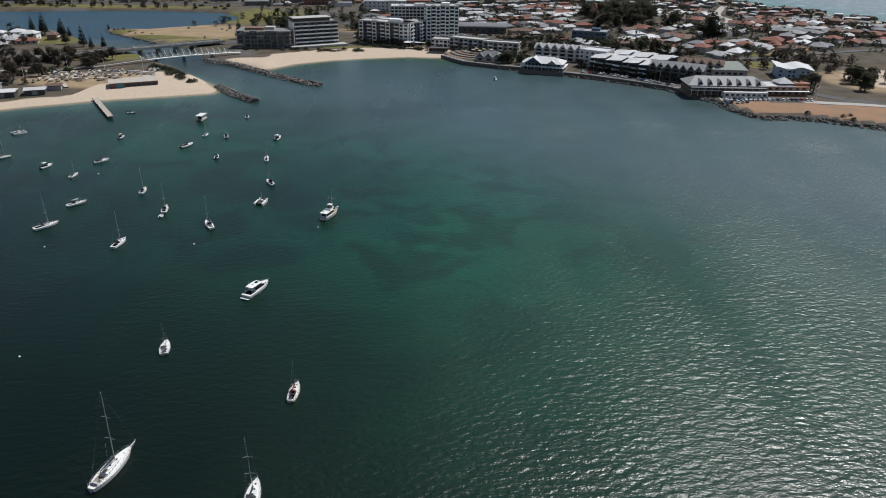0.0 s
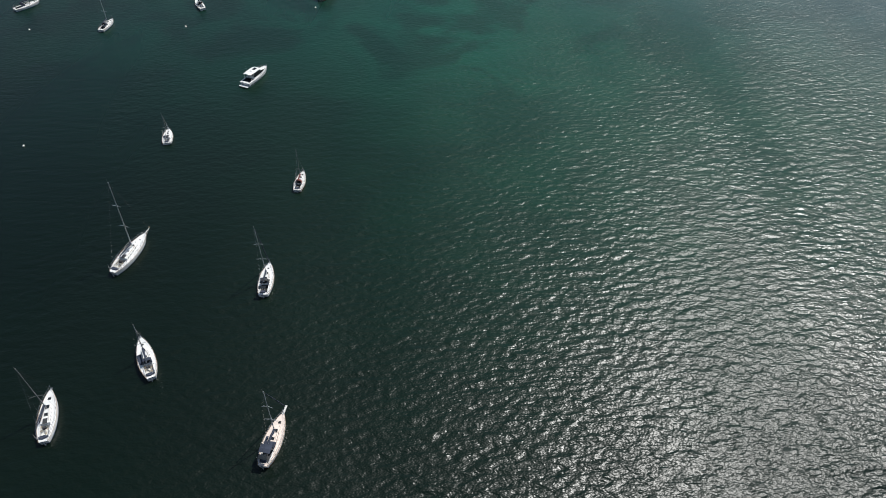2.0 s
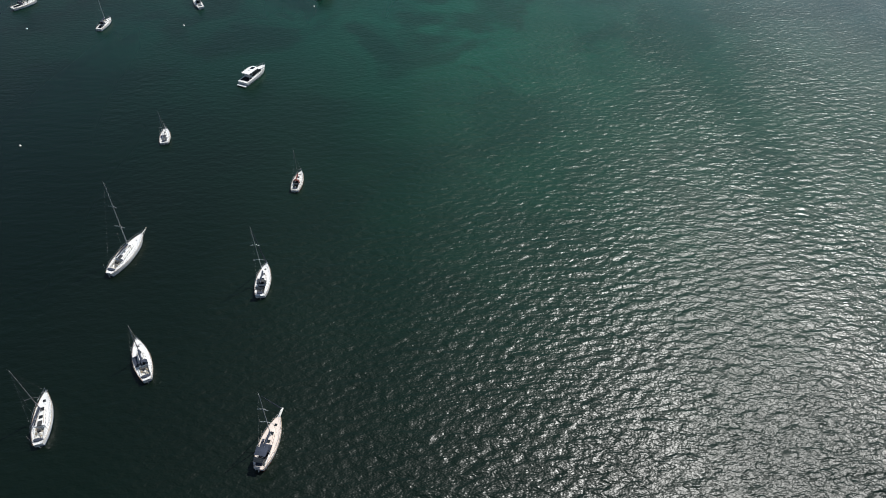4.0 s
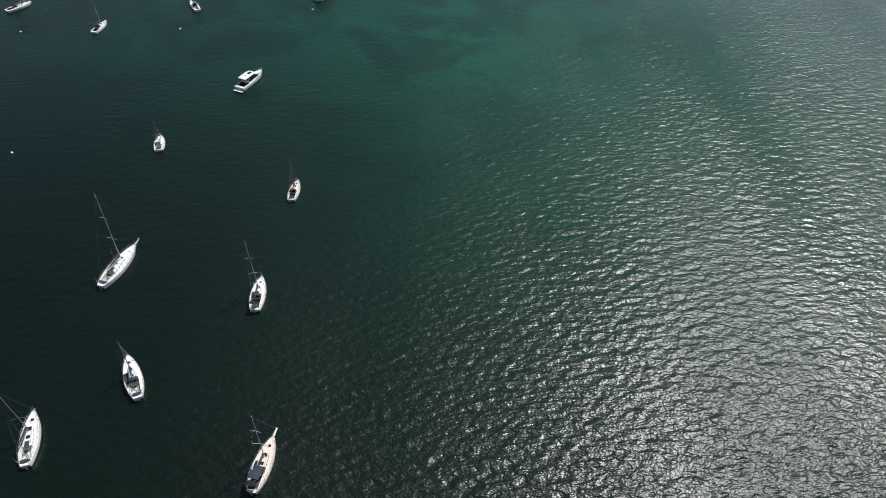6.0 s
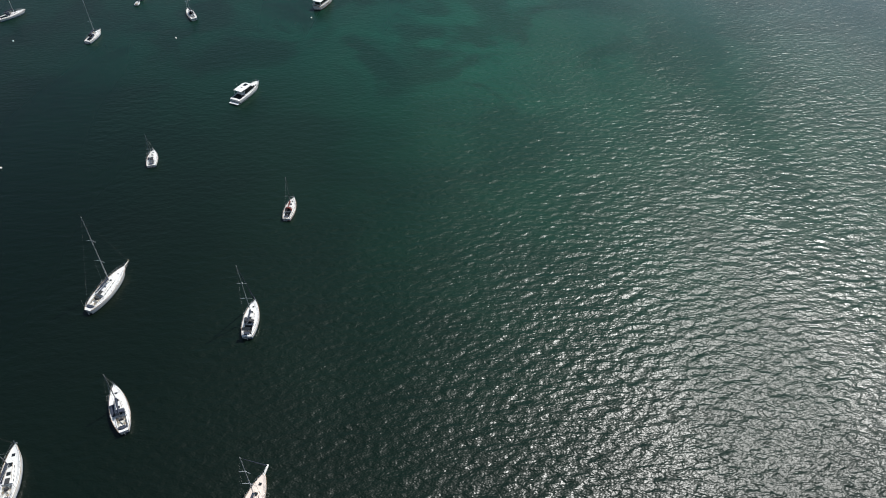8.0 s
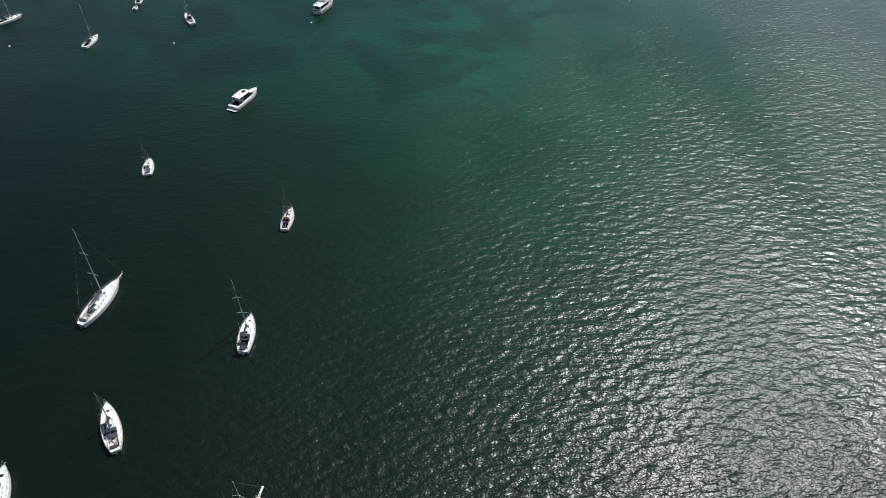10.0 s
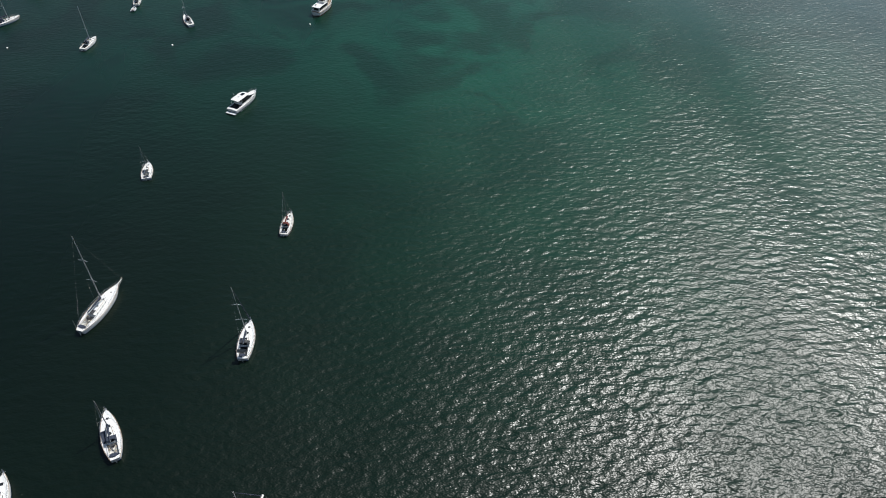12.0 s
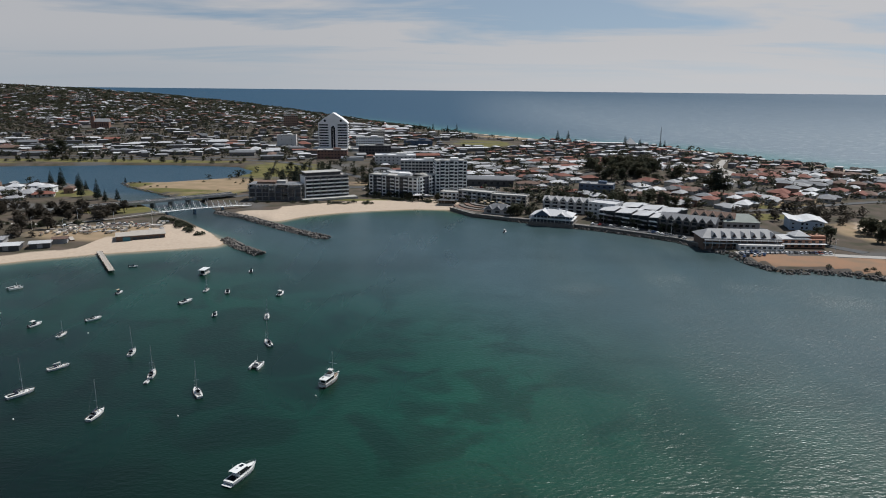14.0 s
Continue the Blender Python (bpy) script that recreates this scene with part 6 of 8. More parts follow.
for i in range(7):
    part("scaffold", Shape().line([(-w / 2 + i * w / 6, -10.6, -1), (-w / 2 + i * w / 6, -10.6, 15.5)], 0.09, 4).line([(-w / 2 + i * w / 6, -10.6, 15.5), (-w / 2 + min(i + 1, 6) * w / 6 + 0.01, -10.6, 15.5)], 0.07, 4), M_STEEL, con)
con.matrix_basis = m
cr = thing("mobile_crane", "dark lattice crane boom leaning over the building site", "crane")
boom = Shape()
b0, b1 = Vector((-157, 590, 6)), Vector((-149, 606, 33))
sx = Vector((0.7, 0, 0)); up = Vector((0, -0.5, 0.8))
ends = [(b0 + o, b1 + o * 0.6) for o in (sx + up, sx - up, -sx - up, -sx + up)]
for e0, e1 in ends:
    boom.tube(e0, e1, 0.12, n=4)
for i in range(16):
    for a in range(4):
        f0, f1 = ends[a], ends[(a + 1) % 4]
        boom.tube(f0[0].lerp(f0[1], i / 16), f1[0].lerp(f1[1], (i + 1) / 16), 0.06, n=3)
part("boom", boom, M_RUBBER, cr)
part("cab", Shape().box((-153, 588, 4.0), (3.2, 6, 3.2), top=0.9), M_BRICKRED, cr)
part("carrier", Shape().box((-153, 588, 1.9), (3.0, 11, 1.6)), M_DARKF, cr)
for dy in (-4, -1.5, 1.5, 4):
    for sxx in (-1.4, 1.4):
        part("wheel", Shape().tube((-153 + sxx - 0.3, 588 + dy, 2.9), (-153 + sxx + 0.3, 588 + dy, 2.9), 0.6, n=10), M_RUBBER, cr)
part("hoist_rope", Shape().tube(b1, (b1.x, b1.y, 18), 0.06, n=3), M_RUBBER, cr)

# stepped white office tower with a gabled crown
tw = thing("office_tower", "white office tower with gabled crown, dark window bands and tall arch", "tower")
W, D, EH, AP = 44.0, 30.0, 42.0, 56.5
prof = [(-W / 2, -2), (W / 2, -2), (W / 2, EH), (14, EH + 6.5), (1.6, AP), (-1.6, AP), (-14, EH + 6.5), (-W / 2, EH)]
part("wall", Shape().loft([[(x, y, z) for x, z in prof] for y in (-D / 2, D / 2)]), M_WHITEC, tw)
for k in range(10):
    z = 3.0 + k * 3.9
    for side in (-1, 1):
        part("window_band", Shape().box((side * 13.8, -D / 2 - 0.02, z + 1.2), (13.6, 0.5, 1.9)), M_WINDOW, tw)
        part("window_band", Shape().box((side * (W / 2 + 0.02), 0, z + 1.2), (0.5, D - 4, 1.9)), M_WINDOW, tw)
arch = [(-3.0, 1), (3.0, 1), (3.0, 33)] + [(3.0 * math.cos(a), 33 + 5 * math.sin(a)) for a in np.linspace(0.2, math.pi - 0.2, 8)] + [(-3.0, 33)]
part("arch_window", Shape().loft([[(x, y, z) for x, z in arch] for y in (-D / 2 - 0.3, -D / 2 + 0.1)]), M_WINDOW, tw)
for side in (-1, 1):
    part("round_window", Shape().tube((side * 12, -D / 2 - 0.3, EH + 3.5), (side * 12, -D / 2 + 0.1, EH + 3.5), 1.8, n=16), M_WINDOW, tw)
part("mullion", Shape().box((0, -D / 2 - 0.4, 18), (0.5, 0.3, 34)), M_WHITEC, tw)
part("podium", Shape().box((4, -8, 1.5), (W + 26, 46, 7), top=0.98), M_CONC, tw)
tw.matrix_basis = pose(-166, 1046, 3, 0, 0, 4)
t = block("office_building", "wide white office building beside the tower", "office building", 42, 26, 5, 3.6, bays=12, bay2=5, win=(2.4, 1.4)); t.matrix_basis = frame2(-112, 1055, 5)
t = block("office_building", "pale stepped office building in the town centre", "office building", 22, 20, 7, 3.4, wall=M_WALLS[0], bays=6, bay2=5); t.matrix_basis = frame2(-104, 1100, 5)
t = block("office_building", "tall brown brick apartment block among trees", "apartment building", 26, 16, 6, 3.1, wall=M_WALLS[2], bays=7, bay2=4); t.matrix_basis = frame2(-285, 1290, 12)
t = block("office_building", "blank white windowless hall in the town", "hall", 30, 20, 4, 4.0, bays=2, bay2=1, win=(0.8, 0.8), wall=M_WALLS[1]); t.matrix_basis = frame2(-247, 1085, 8)
t = block("office_building", "dark brick hotel with arched ground floor", "office building", 46, 22, 3, 4.2, wall=M_DARKF, bays=10, bay2=4, win=(2.6, 2.4)); t.matrix_basis = frame2(-98, 985, 6)
t = block("office_building", "red brick commercial building with flat roof", "office building", 40, 24, 3, 3.8, wall=M_STONE, bays=9, bay2=4); t.matrix_basis = frame2(-150, 930, 5)
t = block("office_building", "white flat-roofed commercial building", "office building", 52, 30, 3, 3.8, wall=M_WALLS[1], bays=10, bay2=4, roof_m=M_ROOFS[0]); t.matrix_basis = frame2(-60, 870, 3)
t = block("office_building", "white office building with window bands behind the apartments", "office building", 48, 22, 5, 3.4, wall=M_WALLS[1], bays=12, bay2=5, win=(3.2, 2.2), roof_m=M_ROOFS[0]); t.matrix_basis = frame2(-22, 760, 0)
t = block("office_building", "blue-clad warehouse store in the town", "warehouse", 44, 26, 2, 4.0, wall=M_BLUEW, bays=4, bay2=2, win=(2.0, 1.2), roof_m=M_ROOFS[2]); t.matrix_basis = frame2(-40, 1120, 8)
t = block("office_building", "blue-clad commercial building by the hill", "warehouse", 32, 20, 2, 3.6, wall=M_BLUEW, bays=6, bay2=3, win=(2.4, 1.2), roof_m=M_ROOFS[1]); t.matrix_basis = frame2(150, 650, -20)
t = block("office_building", "long low hall with pale arched roof", "hall", 50, 24, 1, 6.0, wall=M_DARKF, bays=8, bay2=3, win=(2.4, 2.4), plant=False); t.matrix_basis = frame2(48, 690, -6)
part("vault_roof", Shape().loft([[(x, 12.8 * math.cos(a), 6.2 + 2.6 * math.sin(a)) for a in np.linspace(0, math.pi, 11)] for x in (-26, 26)]), M_ROOFS[2], t)

# church on the hill
ch = thing("church", "dark brick cathedral with a square tower, spire and pale nave roof", "church")
part("nave", Shape().box((0, 0, 6), (34, 15, 16)), M_STONE, ch)
part("nave_roof", hip_roof(34, 15, 14, 7, gable=True), M_ROOFS[1], ch)
part("tower", Shape().box((-20, -4, 12), (8, 8, 28)), M_STONE, ch)
part("spire", Shape().tube((-20, -4, 26), (-20, -4, 40), 4.2, 0.1, 4), M_ROOFS[2], ch)
for i in range(6):
    part("window", Shape().box((-13 + i * 5.2, -7.55, 7), (1.6, 0.2, 6)), M_WINDOW, ch)
for s_ in (-7.55, 7.55):
    part("gable_end", Shape().add([(17.02, -7.5, 13.8), (17.02, 7.5, 13.8), (17.02, 0, 20.6)], [(0, 1, 2)]), M_STONE, ch) if s_ > 0 else None
ch.matrix_basis = frame2(-617, 1245, 6) @ Matrix.Diagonal((0.75, 0.75, 0.78, 1))

# waterfront restaurant
rs = thing("restaurant", "white gabled waterfront restaurant with blue glass walls and verandas", "restaurant")
RW, RD = 34.0, 19.0
part("podium", Shape().box((0, -0.5, 0.2), (RW + 6, RD + 7, 4.6)), M_SEAWALL, rs)
part("lower_hall", Shape().box((0, 0.5, 4.0), (RW, RD - 1, 3.0)), M_GREYF, rs)
part("upper_hall", Shape().box((0, 0.5, 7.0), (RW - 2, RD - 3, 3.0)), M_BLUEW, rs, "blue glazed upper hall")
for i in range(11):
    for z, hh, y in ((4.0, 2.1, -RD / 2 + 0.9), (7.0, 2.0, -RD / 2 + 1.92)):
        part("window", Shape().box((-RW / 2 + 2.6 + i * 2.9, y, z), (2.4, 0.12, hh)), M_WINDOW, rs)
for s_ in (-1, 1):
    for i in range(5):
        part("window", Shape().box((s_ * (RW / 2 - 0.94), -5.6 + i * 3.0, 7.0), (0.12, 2.4, 2.0)), M_WINDOW, rs)
part("veranda_deck", Shape().box((0, -0.4, 5.45), (RW + 5, RD + 4.5, 0.28)), M_WHITEC, rs)
edge = [(-RW / 2 - 2.4, RD / 2, 0), (-RW / 2 - 2.4, -RD / 2 - 2.5, 0), (RW / 2 + 2.4, -RD / 2 - 2.5, 0), (RW / 2 + 2.4, RD / 2, 0)]
for z in (5.95, 6.35, 6.7):
    part("veranda_rail", Shape().line([(x, y, z) for x, y, _ in edge], 0.07, 4), M_WHITEC, rs)
for i in range(13):
    part("veranda_post", Shape().tube((-RW / 2 - 2.3 + i * (RW + 4.6) / 12, -RD / 2 - 2.4, 2.4), (-RW / 2 - 2.3 + i * (RW + 4.6) / 12, -RD / 2 - 2.4, 8.4), 0.15, n=5), M_WHITEC, rs)
for i in range(1, 7):
    part("veranda_post", Shape().tube((-RW / 2 - 2.3, -RD / 2 - 2.4 + i * 3.4, 2.4), (-RW / 2 - 2.3, -RD / 2 - 2.4 + i * 3.4, 8.4), 0.15, n=5), M_WHITEC, rs)
part("roof", hip_roof(RW, RD, 8.6, 4.4, 1.6, 14), M_ROOFW, rs)
gx_, gw = -8.0, 7.5
part("front_gable", Shape().loft([[(gx_ - gw, y, 8.6), (gx_, y, 13.6), (gx_ + gw, y, 8.6), (gx_ + gw, y, 8.35), (gx_, y, 13.25), (gx_ - gw, y, 8.35)] for y in (-RD / 2 - 3.0, 1.0)]), M_ROOFW, rs)
part("gable_glazing", Shape().add([(gx_ - gw + 0.7, -RD / 2 - 2.2, 8.5), (gx_ + gw - 0.7, -RD / 2 - 2.2, 8.5), (gx_, -RD / 2 - 2.2, 13.0)], [(0, 1, 2)]), M_BLUEW, rs, "blue glazed front gable")
part("bargeboard", Shape().line([(gx_ - gw, -RD / 2 - 3.05, 8.5), (gx_, -RD / 2 - 3.05, 13.5), (gx_ + gw, -RD / 2 - 3.05, 8.5)], 0.22, 5), M_WHITEC, rs)
part("side_gable", Shape().loft([[(8.5 - 4, y, 8.7), (8.5, y, 11.6), (8.5 + 4, y, 8.7), (8.5 + 4, y, 8.5), (8.5, y, 11.3), (8.5 - 4, y, 8.5)] for y in (-RD / 2 - 1.9, -1.0)]), M_ROOFW, rs)
for x in (-6, 4, 11):
    part("roof_vent", Shape().box((x, 0.5, 13.2), (2.2, 1.8, 1.2), top=0.8), M_ROOFS[0], rs)
rs.matrix_basis = pose(84, 499.5, 0.6, 0, 0, -20) @ Matrix.Diagonal((0.84, 0.84, 0.84, 1))

# grey cottage-style cafe by the promenade
cf = thing("cafe", "low grey gabled waterfront cafe among trees", "cafe")
part("wall", Shape().box((0, 0, 1.2), (22, 12, 5)), M_WALLS[3], cf)
part("roof", hip_roof(22, 12, 3.8, 4, 1.0), M_ROOFS[2], cf)
for x in (-7, 0, 7):
    part("gablet", Shape().add([(x - 3, -7.2, 3.85), (x + 3, -7.2, 3.85), (x, -7.2, 6.8), (x, -1, 6.8)], [(0, 1, 2), (1, 3, 2), (0, 2, 3)]), M_ROOFS[2], cf)
    part("window", Shape().box((x, -6.05, 1.8), (3.5, 0.12, 1.8)), M_WINDOW, cf)
cf.matrix_basis = frame2(46, 530, -22)


def terrace_row(label, p, q, depth, n, floors, roof_m, wall, dorm=True, fh=3.0, steep=0.35):
    """A row of attached houses with a gable to each unit and dark glazed bays."""
    w_, m_ = between(p, q, depth)
    t = thing("terrace_row", label, "townhouses", "townhouse rows")
    h = floors * fh
    part("wall", Shape().box((0, 0, h / 2 - 1), (w_, depth, h + 2)), wall, t)
    part("roof", hip_roof(w_, depth, h, depth * steep * 0.62, 0.8, gable=True), roof_m, t)
    u = w_ / n
    for i in range(n):
        x = -w_ / 2 + (i + 0.5) * u
        part("glazed_bay", Shape().box((x, -depth / 2 - 0.06, h * 0.5), (u * 0.62, 0.2, h * 0.86)), M_WINDOW, t)
        for k in range(1, floors):
            part("balcony", Shape().box((x, -depth / 2 - 0.75, k * fh), (u * 0.66, 1.5, 0.2)).box((x, -depth / 2 - 1.45, k * fh + 0.55), (u * 0.66, 0.06, 0.9)), wall, t)
        part("party_wall", Shape().box((x - u / 2, -depth / 2 - 0.4, h * 0.5), (0.35, 1.2, h * 1.02)), wall, t)
        if dorm:
            g = u * 0.36
            y0 = -depth / 2 - 0.9
            dm = part("gable", Shape().add([(x - g, y0, h + 0.05), (x + g, y0, h + 0.05), (x + g, y0, h + 0.9), (x, y0, h + 0.9 + g * 1.15), (x - g, y0, h + 0.9)], [(0, 1, 2, 3, 4)]), wall, t)
            part("gable_roof", Shape().loft([[(x - g - 0.4, y, h + 0.55), (x, y, h + 1.15 + g * 1.15), (x + g + 0.4, y, h + 0.55), (x + g + 0.4, y, h + 0.4), (x, y, h + 1.0 + g * 1.15), (x - g - 0.4, y, h + 0.4)] for y in (y0 - 0.3, 0)]), roof_m, dm)
            part("gable_window", Shape().box((x, y0 - 0.05, h + 0.9), (g * 0.9, 0.12, 1.3)), M_WINDOW, dm)
    t.matrix_basis = m_
    return t


def skillion_row(label, p, q, depth, n, floors, wall, fh=3.1):
    """Modern attached houses: dark fronts under overlapping white sloping roof planes."""
    w_, m_ = between(p, q, depth)
    t = thing("terrace_row", label, "townhouses", "townhouse rows")
    u = w_ / n
    rnd = random.Random(n)
    for i in range(n):
        x = -w_ / 2 + (i + 0.5) * u
        fwd = 1.6 if i % 2 else 0.0
        h = floors * fh + (0.7 if i % 2 else 0)
        part("unit_wall", Shape().box((x, -fwd / 2, h / 2 - 1), (u * 0.98, depth + fwd, h + 2)), wall, t)
        y0 = -depth / 2 - fwd
        part("roof", Shape().add([(x - u * 0.55, y0 - 1.2, h - 0.3), (x + u * 0.55, y0 - 1.2, h + 0.5), (x + u * 0.55, 1, h + 2.6), (x - u * 0.55, 1, h + 1.6),
                                  (x - u * 0.55, y0 - 1.2, h - 0.55), (x + u * 0.55, y0 - 1.2, h + 0.25), (x + u * 0.55, 1, h + 2.35), (x - u * 0.55, 1, h + 1.35)],
                                 [(0, 1, 2, 3), (7, 6, 5, 4), (4, 5, 1, 0), (5, 6, 2, 1), (6, 7, 3, 2), (7, 4, 0, 3)]), M_ROOFW, t, "white sloping roof plane")
        part("rear_roof", Shape().box((x, depth * 0.28, h + 0.6), (u * 1.04, depth * 0.5, 0.3)), M_ROOFW, t)
        for k in range(floors):
            part("glazing", Shape().box((x, y0 - 0.06, k * fh + fh * 0.5), (u * 0.8, 0.16, fh * 0.72)), M_WINDOW, t)
            if k:
                part("balcony", Shape().box((x, y0 - 0.9, k * fh), (u * 0.86, 1.8, 0.2)).box((x, y0 - 1.75, k * fh + 0.5), (u * 0.86, 0.06, 0.9)), M_WALLS[3] if i % 3 else M_WHITEC, t)
    t.matrix_basis = m_
    return t


skillion_row("dark townhouses under overlapping white sloping roofs", (118, 498), (152, 466), 18, 7, 3, M_DARKF)
skillion_row("rear row of dark townhouses with white roof planes", (138, 516), (172, 484), 16, 6, 3, M_DARKF)
terrace_row("grey gabled townhouses with white-edged gables facing the bay", (153, 466), (184, 447), 16, 7, 3, M_ROOFS[2], M_TAUPE)
terrace_row("long grey-roofed row of townhouses with dark dormers", (82, 540), (136, 520), 14, 9, 3, M_ROOFS[1], M_WALLS[1])
terrace_row("rear row of brown-roofed gabled apartments", (180, 480), (206, 468), 14, 5, 3, M_ROOFS[4], M_WALLS[0])
w, m = between((112, 512), (130, 500), 18)
t = block("low_apartments", "white three-storey block between townhouses", "apartment building", w, 18, 4, 3.0, wall=M_WALLS[1], bays=5, bay2=3, plant=False, roof_m=M_ROOFS[0]); t.matrix_basis = m

gg = thing("terrace_row", "low apartments under stepped grey-green roofs", "townhouses", "townhouse rows")
for k in range(3):
    part("unit_wall", Shape().box((k * 1.5, k * 6.4, 3.0 + k * 0.7), (24 - k * 3, 6.2, 8.0)), M_WALLS[3], gg)
    r_ = hip_roof(24 - k * 3, 6.2, 7.0 + k * 0.7, 2.0, 0.6)
    r_.v = [(x + k * 1.5, y + k * 6.4, z) for x, y, z in r_.v]
    part("roof", r_, M_GREENROOF, gg, "grey-green metal roof")
    for i in range(5):
        part("window", Shape().box((-9 + i * 4.2 + k * 1.5, k * 6.4 - 3.15, 4.4 + k * 0.7), (2.4, 0.12, 1.5)), M_WINDOW, gg)
gg.matrix_basis = frame2(211, 468, -6)
BUSY_ROOFS = [(211, 474, 20)]

# waterfront hotel
ht = thing("hotel", "long two-storey waterfront tavern with pale roof, dormers and verandas", "hotel")
w, m = between((166, 418), (214, 416), 18)
part("wall", Shape().box((0, 0, 2.2), (w, 18, 7.6)), M_BROWNW, ht)
part("roof", hip_roof(w, 18, 6.0, 4.4, 1.4, w - 10), M_ROOFS[1], ht)
for i in range(7):
    x = -w / 2 + 6.5 + i * (w - 11) / 6
    dm = part("dormer", Shape().add([(x - 1.9, -9.2, 6.6), (x + 1.9, -9.2, 6.6), (x, -9.2, 9.4), (x, -2.5, 9.5), (x + 1.9, -7.6, 6.9), (x - 1.9, -7.6, 6.9)], [(0, 1, 2), (1, 4, 3, 2), (0, 2, 3, 5)]), M_ROOFS[1], ht)
    part("dormer_window", Shape().add([(x - 1.2, -9.26, 6.75), (x + 1.2, -9.26, 6.75), (x, -9.26, 8.7)], [(0, 1, 2)]), M_WINDOW, dm)
for i in range(11):
    x = -w / 2 + 2.5 + i * (w - 5) / 10
    for z in (1.6, 4.6):
        part("window", Shape().box((x, -9.05, z), (2.6, 0.12, 1.5)), M_WINDOW, ht)
    part("veranda_post", Shape().tube((x - 1.8, -11.4, -0.5), (x - 1.8, -11.4, 5.4), 0.13, n=5), M_WHITEC, ht)
part("veranda_roof", Shape().add([(-w / 2, -12, 5.0), (w / 2, -12, 5.0), (w / 2, -9, 5.8), (-w / 2, -9, 5.8), (-w / 2, -12, 4.85), (w / 2, -12, 4.85)], [(0, 1, 2, 3), (4, 5, 1, 0)]), M_ROOFS[2], ht)
part("veranda_floor", Shape().box((0, -10.4, 3.1), (w, 3.0, 0.2)), M_WHITEC, ht)
part("lower_annex", Shape().box((10, -13, 1.0), (28, 5, 4.4)), M_WALLS[1], ht)
for i in range(8):
    part("annex_window", Shape().box((-1.8 + i * 3.4, -15.55, 1.5), (2.0, 0.12, 1.3)), M_WINDOW, ht)
ht.matrix_basis = m
an = thing("shop_building", "orange brick shop building with a white pyramid roof", "shop")
part("wall", Shape().box((0, 0, 2), (28, 14, 7)), M_BRICKRED, an)
part("flat_roof", Shape().box((-5, 0, 5.7), (18.6, 14.6, 0.4)), M_ROOFS[0], an)
part("pyramid_roof", hip_roof(9, 9, 7.2, 3.2, 0.8, 0.2), M_ROOFS[0], an)
part("turret", Shape().box((0, 0, 6.2), (9, 9, 2.2)), M_BRICKRED, an)
part("side_roof", hip_roof(9, 13, 5.5, 2.2, 0.8, 1.0).box((0, 0, 5.2), (0.1, 0.1, 0.1)), M_ROOFS[0], an)
for i in range(6):
    for z in (1.4, 4.2):
        part("window", Shape().box((-11 + i * 4.4, -7.05, z), (2.2, 0.12, 1.4)), M_WINDOW, an)
part("awning", Shape().box((0, -8.4, 3.0), (28, 2.8, 0.25)), M_WHITEC, an)
an.children[4].location = (11, 0, 0)
an.matrix_basis = frame2(229, 424, 0)

wv = thing("wave_roof_building", "pale blue two-storey building with a wavy white roof", "building")
part("wall", Shape().box((0, 0, 3), (26, 16, 10)), M_PALEBLUE, wv)
part("roof", Shape().loft([[(x, y, 8.6 + 1.0 * math.sin(x * 0.32) + (y + 9) * 0.06) for x in np.linspace(-15, 15, 16)] + [(x, y, 8.3 + 1.0 * math.sin(x * 0.32) + (y + 9) * 0.06) for x in np.linspace(15, -15, 16)] for y in (-9.4, 9.4)]), M_ROOFS[0], wv)
for i in range(7):
    for z in (2.0, 5.4):
        if (i + int(z)) % 3:
            part("window", Shape().box((-10.5 + i * 3.5, -8.05, z), (1.6, 0.12, 1.4)), M_WINDOW, wv)
wv.matrix_basis = frame2(262, 480, -14) @ Matrix.Diagonal((0.86, 1.1, 0.84, 1))

# boat shed, club sheds and shelters on the west beach
bs = thing("boat_shed", "low beach shed with a teal end, brown walls and pale roof", "shed")
part("end_wing", Shape().box((-12.5, -2, 1.3), (9, 9, 4.6)), M_BROWNW, bs)
part("long_wing", Shape().box((2, 3.5, 1.1), (20, 16, 4.2)), M_BROWNW, bs)
part("roof", Shape().box((2, 3.5, 3.35), (21, 17.4, 0.3)), M_TIMBER, bs)
part("wing_roof", Shape().box((-12.5, 0, 3.8), (10, 14.4, 0.3)), M_TIMBER, bs)
part("teal_side", Shape().box((-7.95, -4.5, 1.3), (0.16, 4.0, 3.6)), M_TEAL, bs)
for i in range(6):
    part("roller_door", Shape().box((-6 + i * 3.2, -4.56, 1.2), (2.6, 0.12, 2.4)), M_DARKF, bs)
part("teal_wall", Shape().box((-11, -6.56, 1.3), (4.5, 0.2, 3.6)), M_TEAL, bs)
w, m = between((-209, 421), (-176, 436), 9); bs.matrix_basis = m @ Matrix.Translation((0, 0, -1.2))
